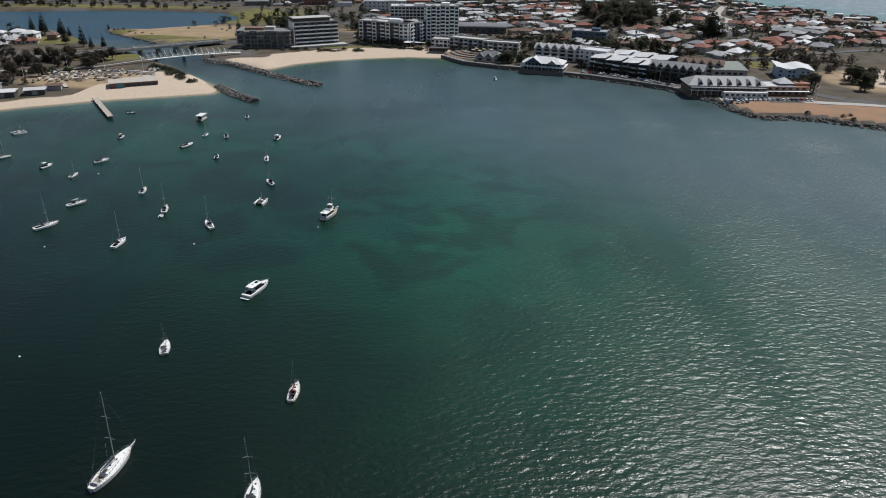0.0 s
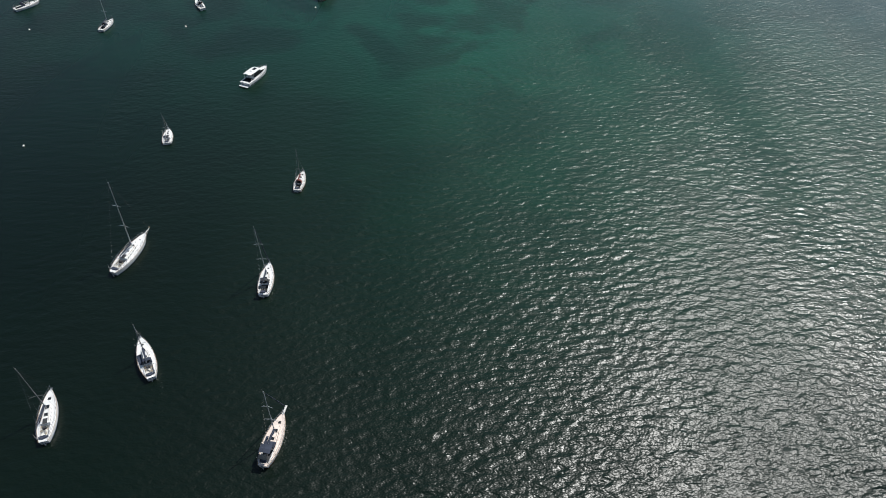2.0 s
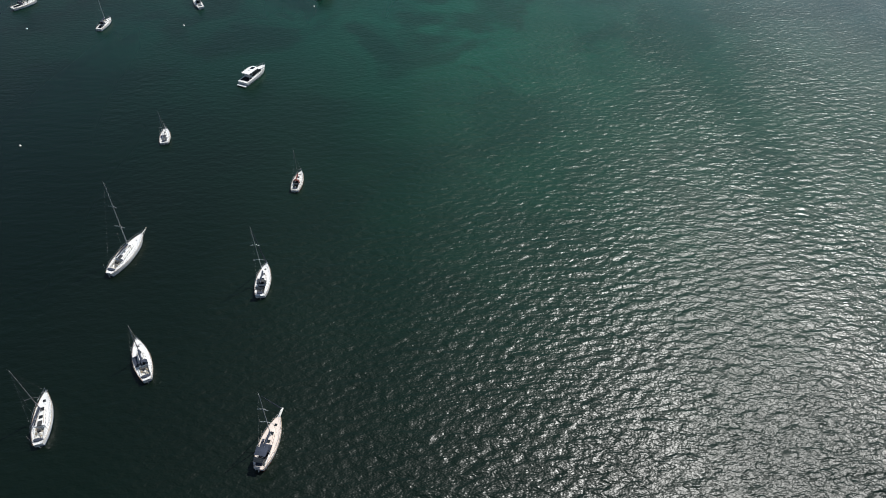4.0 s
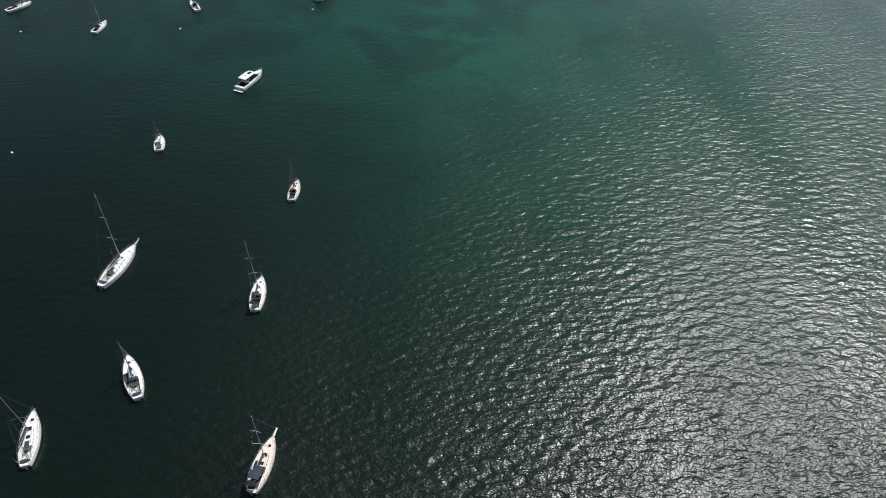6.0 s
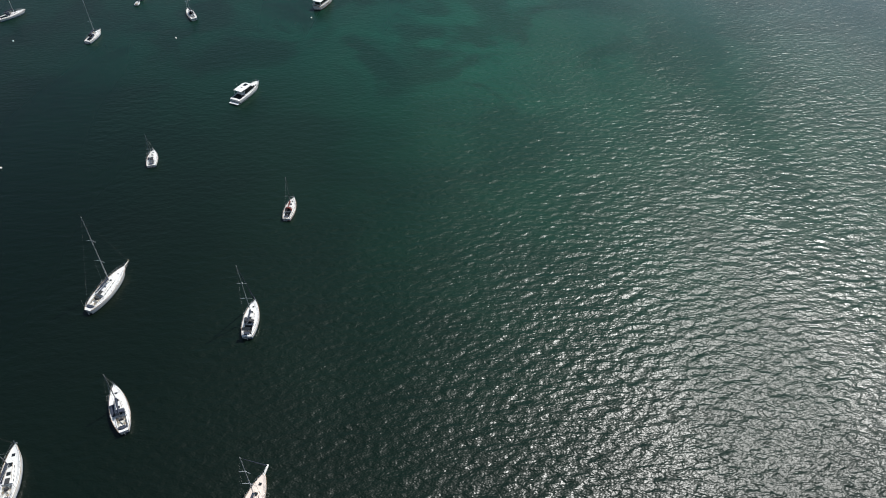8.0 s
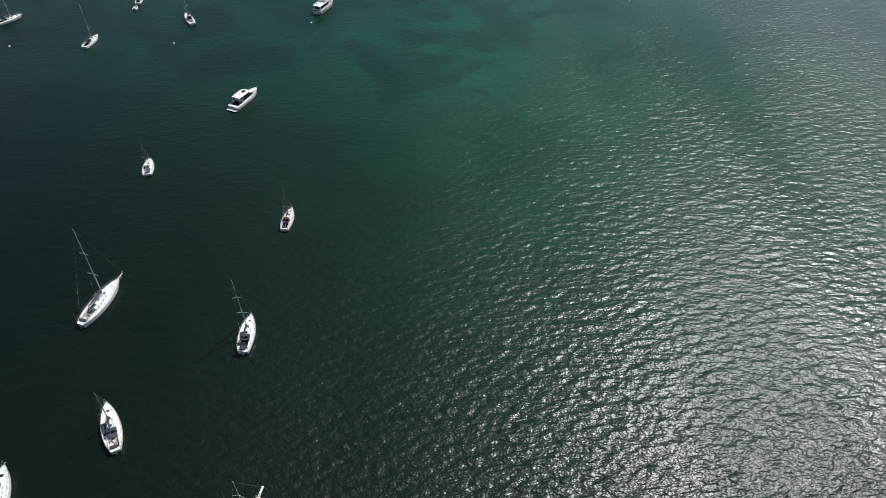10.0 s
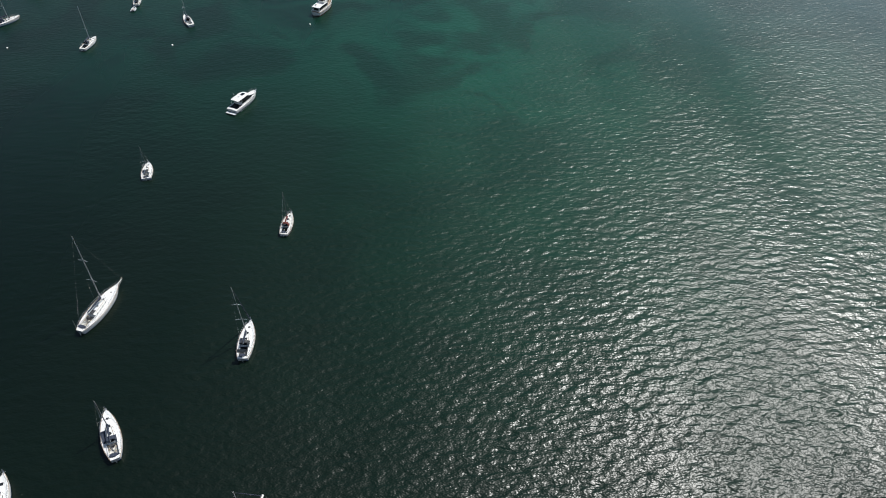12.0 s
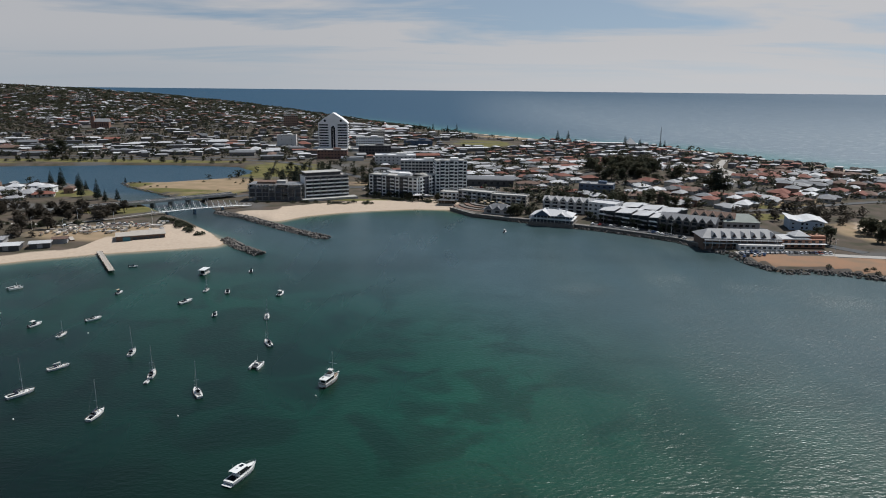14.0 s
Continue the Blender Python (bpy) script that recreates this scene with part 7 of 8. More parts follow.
for lab, x, y, a, ww, dd, rm in (("white-roofed club shed by the beach", -262, 397, 18, 14, 10, 0), ("white-roofed boat shed beside the dunes", -246, 404, 20, 11, 8, 0), ("long pale shed at the back of the beach", -285, 408, 18, 26, 12, 1), ("small brown kiosk by the sand", -240, 415, 20, 8, 6, 4)):
    sh_ = thing("beach_shed", lab, "shed", "beach sheds")
    part("wall", Shape().box((0, 0, 1.2), (ww, dd, 3.8)), M_DARKF if rm == 0 else M_WALLS[3], sh_)
    part("roof", hip_roof(ww, dd, 3.2, 1.0, 0.7, gable=True), M_ROOFS[rm], sh_)
    part("door", Shape().box((0, -dd / 2 - 0.04, 1.3), (3.0, 0.1, 2.4)), M_ROOFS[1], sh_)
    sh_.matrix_basis = frame2(x, y, a)
bm_ = thing("beached_pontoon", "dark timber pontoon lying on the sand", "pontoon")
part("body", Shape().box((0, 0, 0.35), (11, 2.4, 0.7)), M_BROWNW, bm_)
part("top_board", Shape().box((0, 0, 0.75), (11.2, 2.6, 0.1)), M_TIMBER, bm_)
bm_.matrix_basis = frame2(-238, 424, -55)

# masts and beacons
lm = thing("lattice_mast", "tall grey lattice radio mast on the headland", "mast")
part("mast", Shape().line([(-1, -1, 0), (0, 0, 34)], 0.25).line([(1, -1, 0), (0, 0, 34)], 0.25).line([(0, 1, 0), (0, 0, 34)], 0.25), M_DARKF, lm)
part("platform", Shape().box((0, 0, 26), (2.2, 2.2, 0.8)), M_DARKF, lm)
lm.matrix_basis = frame2(372, 1165, 0)
pv = thing("pavilion", "white peaked pavilion by the ocean", "pavilion")
part("wall", Shape().box((0, 0, 2), (30, 14, 6)), M_WALLS[1], pv)
part("peak_roof", Shape().tube((0, 0, 5), (0, 0, 15), 13, 0.3, 4), M_ROOFS[0], pv)
pv.matrix_basis = frame2(322, 1170, 0)
pv = thing("pavilion", "long flat white pavilion by the ocean", "pavilion")
part("wall", Shape().box((0, 0, 2), (60, 14, 6)), M_WALLS[3], pv)
part("roof", Shape().box((0, 0, 5.2), (62, 16, 0.5)), M_ROOFS[0], pv)
pv.matrix_basis = frame2(285, 1175, 0)


# ---- vegetation ----
def clump(sh, c, r, rnd):
    """One leafy tuft: a few crossed blades of foliage set at odd angles."""
    vs, fs = [], []
    for i in range(6):
        a, e = rnd.uniform(0, 2 * math.pi), rnd.uniform(-0.9, 0.9)
        u = (math.cos(a) * math.cos(e), math.sin(a) * math.cos(e), math.sin(e) * 0.8)
        w = (-math.sin(a), math.cos(a), rnd.uniform(-0.7, 0.7))
        k, q = r * rnd.uniform(0.9, 1.6), r * rnd.uniform(0.65, 1.05)
        o = (c[0] - u[0] * k * 0.35, c[1] - u[1] * k * 0.35, c[2] - u[2] * k * 0.35)
        n = len(vs)
        vs += [(o[0] - w[0] * q, o[1] - w[1] * q, o[2] - w[2] * q), (o[0] + w[0] * q, o[1] + w[1] * q, o[2] + w[2] * q), (o[0] + u[0] * k * 0.95, o[1] + u[1] * k * 0.95, o[2] + u[2] * k * 0.95)]
        fs.append((n, n + 1, n + 2))
    sh.add(vs, fs)


def broad_tree(seed, h=8.0, spread=7.0, n=150, leaf=M_LEAF[0], label="dark evergreen street tree with an uneven crown", low=0.3):
    rnd = random.Random(seed)
    t = thing("tree", label, "tree", "trees")
    trunk = Shape().tube((0, 0, -0.6), (0.1, 0.1, h * 0.45), h * 0.035, h * 0.02, 6)
    lobes = []
    for i in range(9):
        a, q = rnd.uniform(0, 2 * math.pi), rnd.uniform(0.08, 0.33) * spread
        c = (q * math.cos(a), q * math.sin(a), h * rnd.uniform(low, 0.82))
        lobes.append((c, rnd.uniform(0.20, 0.30) * spread))
        trunk.tube((0.1, 0.1, h * 0.36), c, h * 0.016, h * 0.006, 5)
    part("trunk", trunk, M_BARK, t)
    crown = Shape()
    for _ in range(n):
        c, r = rnd.choice(lobes)
        v = Vector((rnd.gauss(0, 1), rnd.gauss(0, 1), rnd.gauss(0, 0.8))).normalized() * r * rnd.uniform(0.55, 1.12)
        clump(crown, (c[0] + v.x, c[1] + v.y, c[2] + v.z), rnd.uniform(0.045, 0.095) * spread, rnd)
    part("crown", crown, leaf, t)
    return t


def pine_tree(seed, h=18.0, label="tall dark Norfolk pine with tiered branches"):
    rnd = random.Random(seed)
    t = thing("pine_tree", label, "tree", "pines")
    part("trunk", Shape().tube((0, 0, -0.6), (0, 0, h), h * 0.018, 0.05, 6), M_BARK, t)
    crown = Shape()
    tiers = 15
    for k in range(tiers):
        u = (k + 0.5) / tiers
        z, r = h * (0.10 + 0.88 * u), h * 0.21 * (1 - u) ** 0.8 * rnd.uniform(0.85, 1.1) + 0.25
        for j in range(7):
            a = 2 * math.pi * (j + 0.5 * (k % 2) + rnd.uniform(-0.2, 0.2)) / 7
            for q in (0.35, 0.65, 0.95):
                clump(crown, (r * q * math.cos(a), r * q * math.sin(a), z + 0.05 * r * q), r * 0.22 + 0.12, rnd)
    part("crown", crown, M_LEAF[2], t)
    return t


def bush(seed, label="low dark coastal shrub"):
    rnd = random.Random(seed)
    t = thing("shrub", label, "shrub", "shrubs")
    part("stem", Shape().tube((0, 0, -0.4), (0.1, 0, 1.2), 0.14, 0.08, 5).tube((0, 0, 0), (0.9, 0.5, 1.5), 0.09, 0.05, 5).tube((0, 0, 0), (-0.8, -0.6, 1.4), 0.09, 0.05, 5), M_BARK, t)
    crown = Shape()
    for _ in range(90):
        a, q = rnd.uniform(0, 2 * math.pi), rnd.uniform(0, 1) ** 0.6
        clump(crown, (2.6 * q * math.cos(a), 2.2 * q * math.sin(a), rnd.uniform(0.3, 1) * 2.6 * (1 - 0.55 * q * q)), rnd.uniform(0.3, 0.55), rnd)
    part("crown", crown, M_LEAF[0], t)
    return t


def used_first(make):
    """A maker that gives its first build, then copies of it."""
    state = []

    def give(m):
        if state:
            return copy_thing(state[0], m)
        state.append(make())
        state[0].matrix_basis = m
        return state[0]
    return give


TREES = [used_first(lambda i=i: broad_tree(20 + i, 8 + i % 3 * 1.5, 7.5 + i % 2 * 2, 260, M_LEAF[i % 2], ("dark evergreen tree with an uneven crown", "olive eucalypt with a thin open crown")[i % 2])) for i in range(6)]
DRY_TREES = [used_first(lambda i=i: broad_tree(80 + i, 8.5 + i * 1.2, 8.0, 330, M_LEAF[3], "dry brown-olive coastal tree with a thin crown")) for i in range(3)]
PINES = [used_first(lambda i=i: pine_tree(40 + i)) for i in range(3)]
BUSHES = [used_first(lambda i=i: bush(60 + i)) for i in range(3)]
veg = random.Random(7)


def grow(kinds, x, y, s=1.0):
    k = s * veg.uniform(0.8, 1.2)
    t = veg.choice(kinds)(pose(x, y, ground_z(x, y), 0, 0, veg.uniform(0, 360)))
    t.scale = (k * veg.uniform(0.9, 1.1), k, k * veg.uniform(0.9, 1.15))
    return t


def scatter(kinds, n, x0, x1, y0, y1, s=1.0, keep=None):
    for _ in range(n):
        x, y = veg.uniform(x0, x1), veg.uniform(y0, y1)
        if (keep is None or keep(x, y)) and ground_z(x, y) > 1.2:
            grow(kinds, x, y, s)


west = lambda x, y: inside(WEST, x, y)
scatter(DRY_TREES, 60, -365, -245, 478, 528, 0.85, lambda x, y: west(x, y) and abs((y - 507) - (x + 300) * 0.816) > 9)
scatter(BUSHES, 30, -340, -250, 455, 480, 1.1)
scatter(DRY_TREES, 10, -330, -262, 425, 460, 1.0)
for i in range(34):                                    # shrubs on the channel bank
    u = veg.uniform(0, 1)
    grow(BUSHES, -205 + 42 * u + veg.uniform(-4, 3), 492 - 42 * u + veg.uniform(-8, 2), 1.0)
for x, y, s in ((-372, 655, 0.8), (-362, 640, 0.95), (-350, 645, 0.7), (-341, 632, 0.85), (-333, 628, 0.7), (-318, 590, 0.8), (-296, 575, 0.8), (-285, 566, 0.7), (-277, 571, 0.6), (-385, 662, 0.7),
                (-178, 628, 0.95), (-172, 655, 0.6), (-160, 676, 0.9), (-150, 690, 0.8), (-135, 690, 0.9), (-128, 700, 0.7), (-322, 684, 0.35)):
    grow(PINES, x, y, s)
for x, y, s in ((-60, 1440, 1.0), (-48, 1450, 0.9), (-20, 1430, 1.0), (10, 1400, 0.9), (214, 1270, 1.1), (232, 1262, 1.1), (-130, 1500, 0.9), (-300, 1700, 1.0), (-420, 1800, 1.0), (-310, 1730, 1.2), (30, 1455, 0.8), (330, 1140, 0.9), (300, 1120, 1.0), (365, 1120, 0.9), (350, 1095, 1.1)):
    grow(PINES, x, y, s)
for x, y in ((256, 628), (262, 634)):
    grow(PINES, x, y, 1.5)
for x, y in ((253, 630), (264, 629), (258, 638)):
    grow(TREES, x, y, 2.0)
for x, y, k in ((-516, 906, 2.0), (-506, 904, 2.2), (-524, 910, 1.7), (-470, 905, 1.2), (-452, 903, 1.0)):      # great dark figs on the inlet shore
    grow(TREES[::2], x, y, k)
scatter(TREES, 40, 165, 250, 690, 800, 1.25)
scatter(TREES, 16, -82, -20, 640, 705, 0.8)
for i in range(16):                                    # garden in front of the long apartment block
    u = (i + 0.5) / 16
    grow(TREES, -70 + 54 * u + veg.uniform(-2, 2), 610 - 22 * u + veg.uniform(-3, 2), 0.55)
scatter(BUSHES, 10, 168, 240, 690, 790, 1.3)
scatter(TREES, 16, 286, 326, 415, 470, 1.1)
scatter(TREES, 8, 238, 262, 425, 455, 0.9)
scatter(TREES, 9, 50, 72, 512, 530, 0.75)
for i in range(13):                                    # trees before the low apartments
    u = (i + 0.5) / 13
    grow(TREES, 4 + 68 * u + veg.uniform(-2, 2), 578 - 32 * u + veg.uniform(-3, 3), 0.55)
scatter(TREES, 10, -40, -2, 590, 602, 0.6)
scatter(BUSHES, 24, -160, -60, 566, 576, 0.8)
scatter(BUSHES, 10, -20, 30, 574, 586, 0.7)
scatter(TREES, 14, -180, -70, 690, 790, 0.9)
scatter(BUSHES, 16, -320, -200, 625, 700, 0.5, lambda x, y: inside(MAIN, x, y))
scatter(BUSHES, 14, 200, 245, 352, 372, 0.7, lambda x, y: inside(MAIN, x, y))
scatter(TREES, 22, -560, -240, 862, 890, 0.7)
scatter(BUSHES, 22, -560, -240, 858, 885, 1.3)
scatter(TREES, 14, 140, 215, 540, 600, 1.0)
for (x0, y0), (x1, y1), n in (((118, 498), (152, 466), 9), ((153, 466), (184, 447), 7), ((62, 521), (80, 538), 5), ((112, 512), (118, 500), 3)):      # dark trees before the townhouses
    for i in range(n):
        u = (i + 0.5) / n
        grow(TREES[::2], x0 + (x1 - x0) * u - 1.9 + veg.uniform(-0.6, 0.6), y0 + (y1 - y0) * u - 2.2 + veg.uniform(-0.6, 0.6), 0.62)
scatter(DRY_TREES, 12, -480, -350, 570, 640, 0.6)

# ---- suburbs ----
BUSY = [(8, 625, 34), (-45, 610, 34), (-12, 612, 22), (10, 592, 16), (28, 580, 20), (56, 562, 22), (-100, 600, 34), (-144, 585, 36), (-166, 1046, 46), (-112, 1055, 32), (-104, 1100, 20), (-285, 1290, 22),
        (-247, 1085, 26), (-98, 985, 34), (-150, 930, 30), (-60, 870, 38), (-8, 760, 34), (-40, 1120, 32), (150, 650, 26), (48, 690, 34), (-617, 1245, 40), (84, 500, 36), (46, 530, 20), (150, 490, 50),
        (70, 1165, 75), (205, 745, 60), (-195, 800, 85)]
BUSY += [(110, 535, 40), (190, 470, 34), (190, 424, 36), (229, 424, 26), (262, 478, 24), (300, 440, 40), (285, 1175, 42), (338, 468, 44), (-80, 690, 36), (259, 632, 14), (120, 1330, 60)]

BUSY += BUSY_ROOFS
BUSY += [(-390, 614, 9), (-375, 621, 9), (-360, 613, 9), (-351, 590, 8), (-369, 592, 8)]


def free(x, y, r):
    if any((x - bx) ** 2 + (y - by) ** 2 < (br_ + r * 0.6) ** 2 for bx, by, br_ in BUSY):
        return False
    for P, w in ROADS:
        for p in P:
            if (p.x - x) ** 2 + (p.y - y) ** 2 < (w / 2 + r) ** 2:
                return False
    return True


def zone(x, y):
    if x > 130 and 498 < y < 1230 and y > 600 - (x - 130) * 0.62:
        return "suburb"
    if -70 < x <= 130 and 632 < y < 1330:
        return "town" if y < 1050 and x < 60 else "suburb"
    if -230 < x <= -70 and 900 < y < 1450:
        return "town"
    if x <= -230 and 918 < y < 2100:
        return "town" if y < 1130 else "suburb"
    if -520 < x < -335 and 540 < y < 655 and inside(WEST, x, y):
        return "suburb"
    return ""


def shop(roof, wall, w, d, h):
    t = new("shop")
    part("wall", Shape().box((0, 0, h / 2 - 0.75), (w, d, h + 1.5)), wall, t)
    part("roof", hip_roof(w, d, h, 1.3, 0.4, gable=True), roof, t)
    part("shopfront", Shape().box((0, -d / 2 - 0.03, 1.5), (w * 0.8, 0.12, 2.4)), M_WINDOW, t)
    part("awning", Shape().box((0, -d / 2 - 1.3, 3.1), (w * 0.95, 2.6, 0.2)), roof, t)
    return t


def wooded(x, y):
    """How far gardens and bush crowd out the houses, 0 to 1, in patches some hundred metres across."""
    w = math.sin(x / 71 + 1.3 * math.sin(y / 93)) * math.sin(y / 64 + 0.9 * math.sin(x / 57 + 2)) + 0.5 * math.sin(x / 29 + y / 37)
    return min(max(0.42 + 0.55 * w + 0.25 * min(max((-x - 350) / 500, 0), 1), 0.0), 1.0)


sub = random.Random(11)
spots, groves = [], []
for iu in range(-112, 84):
    for iv in range(0, 122):
        ang = radians(14)
        loose = 3 if iv < 26 else 6
        u, v = iu * 16.6 + sub.uniform(-loose, loose), 480 + iv * 17.2 + sub.uniform(-loose, loose)
        if iv % 5 == 4:
            continue
        x, y = u * math.cos(ang) - (v - 480) * math.sin(ang), u * math.sin(ang) + v
        if abs(x) > 0.70 * y + 30 or y > 2100:
            continue
        z_ = zone(x, y)
        thick = wooded(x, y) * (0.18 if x > -200 else 0.50 if z_ == "town" else 0.80)
        if z_ and sub.random() < 0.95 - thick:
            spots.append((x, y, z_))
        elif z_:
            groves.append((x, y))
px, py = np.array([q[0] for q in spots]), np.array([q[1] for q in spots])
hz, hd, _ = height(px, py)
spots = [(math.hypot(x, y), x, y, z_, float(z)) for (x, y, z_), z, d_ in zip(spots, hz, hd) if d_ > 16]
spots = sorted(q for q in spots if free(q[1], q[2], 7))
WEIGHTS = {"suburb": (22, 18, 15, 23, 16, 6), "town": (46, 22, 13, 6, 5, 8)}
makers, far_roofs, far_walls = {}, [Shape() for _ in M_ROOFS], Shape()
yard = random.Random(3)
tree_spots = []
for rank, (dist, x, y, z_, z) in enumerate(spots):
    ri = yard.choices(range(6), WEIGHTS[z_])[0]
    turn = 14 + yard.choice((0, 90, 180, 0, 0)) + yard.uniform(-8, 8)
    if x > 200:
        turn += 30 + (x - 200) * 0.05
    big = z_ == "town" and yard.random() < 0.32
    if x < -230 and yard.random() < 0.4:
        ri = yard.choice((0, 1, 2, 4, 5))
    tree_spots.append((x + yard.uniform(8, 14) * yard.choice((-1, 1)), y + yard.uniform(9, 13) * yard.choice((-1, 1))))
    if rank < 300:
        rich = rank < 130
        plan = yard.randrange(5) if not big else 10 + yard.randrange(3)
        key = (plan, ri, rich or big)
        if key not in makers:
            if big:
                w_, d_, h_ = ((26, 18, 4.6), (34, 20, 5.2), (22, 22, 6.0))[plan - 10]
                make = lambda a=M_ROOFS[ri], b=M_WALLS[(ri + plan) % 4], c=w_, e=d_, g=h_, n=ri: tagged(shop(a, b, c, e, g), "low commercial building with a " + ROOF_WORDS[n] + " roof", "shop", "town shops")
            else:
                make = lambda p=plan, n=ri, r_=rich: tagged(house(p, M_ROOFS[n], M_WALLS[(n * 2 + p) % 4], r_), PLAN_WORDS[p] + " " + ROOF_WORDS[n] + " roof", "house", "suburban houses")
            makers[key] = used_first(make)
        k = yard.uniform(0.92, 1.16) if x > 120 else yard.uniform(0.78, 0.98)
        makers[key](pose(x, y, z, 0, 0, turn) @ Matrix.Diagonal((k, k * yard.uniform(0.9, 1.05), 0.98 if x > 120 else 0.84, 1)))
    else:
        w_, d_ = (yard.uniform(8, 17), yard.uniform(7, 11)) if not big else (yard.uniform(18, 40), yard.uniform(10, 18))
        h_ = yard.choice((2.8, 2.8, 5.6)) if not big else 5.0
        m = pose(x, y, z, 0, 0, turn)
        r = hip_roof(w_, d_, h_, d_ * yard.choice((0.04, 0.08, 0.18)), gable=yard.random() < 0.4)
        far_roofs[ri].add([m @ Vector(p) for p in r.v], r.f)
        b = Shape().box((0, 0, h_ / 2 - 1), (w_, d_, h_ + 2))
        far_walls.add([m @ Vector(p) for p in b.v], b.f)

# white villas and a red-roofed house on the west bank
villa = tagged(house(2, M_ROOFW, M_WHITEC), "white two-storey waterfront villa with a white roof", "house", "suburban houses")
villa.matrix_basis = pose(-390, 614, ground_z(-390, 614), 0, 0, 12)
for x, y, a in ((-375, 621, 18), (-360, 613, 8)):
    copy_thing(villa, pose(x, y, ground_z(x, y), 0, 0, a))
for x, y, a, n in ((-351, 590, 20, 3), (-369, 592, 16, 1)):
    t = tagged(house(1, M_ROOFS[n], M_WALLS[0]), "west bank house with a " + ROOF_WORDS[n] + " hipped roof", "house", "suburban houses")
    t.matrix_basis = pose(x, y, ground_z(x, y), 0, 0, a)

# the ridge suburbs beyond
rg = random.Random(5)
cx, cy = [], []
for _ in range(5200):
    y = 1500 + 900 * rg.random()
    cx.append(rg.uniform(-0.70 * y - 60, -0.02 * y)); cy.append(y)
hz, hd, _ = height(np.array(cx), np.array(cy))
far_trees, scrub = Shape(), Shape()
for x, y, z, d_ in zip(cx, cy, hz, hd):
    if d_ < 25:
        continue
    if rg.random() < (0.20 if y < 1750 else 0.10):
        ri = rg.choices(range(6), (18, 24, 22, 16, 12, 8))[0]
        m = pose(x, y, float(z), 0, 0, rg.uniform(0, 180))
        r = hip_roof(rg.uniform(13, 22), 11, 3.5, 2.4)
        far_roofs[ri].add([m @ Vector(p) for p in r.v], r.f)
        b = Shape().box((0, 0, 1), (14, 10, 5))
        far_walls.add([m @ Vector(p) for p in b.v], b.f)
    else:
        for _ in range(8):
            clump(far_trees, (x + rg.uniform(-9, 9), y + rg.uniform(-9, 9), float(z) + rg.uniform(1.5, 6)), rg.uniform(1.6, 3.2), rg)
for sh_, mt, word in zip(far_roofs, M_ROOFS, ROOF_WORDS):
    tagged(new("distant_roofs", sh_.mesh("distant_roofs", mt)), "many distant house roofs, " + word + ", across the ridge", "houses", kind="stuff")
tagged(new("distant_walls", far_walls.mesh("distant_walls", M_TAUPE)), "walls of many distant houses across the ridge", "houses", kind="stuff")

# street and garden trees
tz, td, _ = height(np.array([q[0] for q in tree_spots]), np.array([q[1] for q in tree_spots]))
near = 0
for (x, y), z, d_ in zip(tree_spots, tz, td):
    if d_ < 12 or not free(x, y, 3):
        continue
    if near < 12:
        near += 1
        t = veg.choice(TREES)(pose(x, y, float(z), 0, 0, veg.uniform(0, 360)))
        k = veg.uniform(0.55, 1.1)
        t.scale = (k, k, k)
    elif rg.random() < (0.6 if x > -150 else 0.85):
        k = rg.uniform(0.6, 1.25)
        for _ in range(34 if y < 1100 else 16):
            clump(far_trees, (x + rg.gauss(0, 1.6) * k, y + rg.gauss(0, 1.6) * k, float(z) + rg.uniform(0.8, 6.0) * k), rg.uniform(0.6, 1.2) * k, rg)
for x0, x1, y0, y1, n in ((70, 205, 560, 640, 70), (165, 250, 690, 800, 95), (-70, 70, 636, 730, 70), (-170, -80, 700, 790, 24), (20, 70, 585, 640, 20), (-380, -250, 480, 530, 34), (-330, -262, 420, 460, 14), (286, 330, 415, 475, 16), (225, 262, 490, 540, 14), (262, 335, 490, 545, 24), (255, 300, 520, 570, 14), (-340, -180, 1180, 1400, 90), (-760, -450, 1150, 1500, 160),
                           (-60, 40, 1330, 1500, 40), (-250, -110, 690, 790, 20), (205, 330, 485, 575, 34), (60, 125, 575, 650, 30), (-172, -58, 690, 865, 56), (-215, -120, 690, 905, 26), (-60, 130, 740, 1000, 60), (-75, -20, 640, 700, 26), (-130, -70, 640, 720, 20)):
    for _ in range(n):                                  # groves
        x, y = rg.uniform(x0, x1), rg.uniform(y0, y1)
        if not free(x, y, 2) and y0 != 690:
            continue
        z, k = ground_z(x, y), rg.uniform(0.7, 1.3)
        if z < 1.6:
            continue
        for _ in range(38):
            clump(far_trees if y > 560 else scrub, (x + rg.gauss(0, 1.4) * k, y + rg.gauss(0, 1.4) * k, z + rg.uniform(0.6, 6.0) * k), rg.uniform(0.55, 1.15) * k, rg)
gz, gd, _ = height(np.array([q[0] for q in groves]), np.array([q[1] for q in groves]))
for (x, y), z, d_ in zip(groves, gz, gd):               # large garden trees where no house stands
    if d_ > 14 and free(x, y, 4):
        k = rg.uniform(0.7, 1.25)
        for _ in range(26):
            a, e, f = rg.uniform(0, 2 * math.pi), rg.uniform(-0.4, 1.5), rg.uniform(0.75, 1.05)
            clump(far_trees if rg.random() < 0.8 else scrub, (x + 5.2 * k * f * math.cos(a) * math.cos(e), y + 5.2 * k * f * math.sin(a) * math.cos(e), float(z) + (3.6 + 4.2 * f * math.sin(e)) * k), rg.uniform(0.9, 1.7) * k, rg)
sx_, sy_ = [], []                                       # scrub on hills, verges and dunes
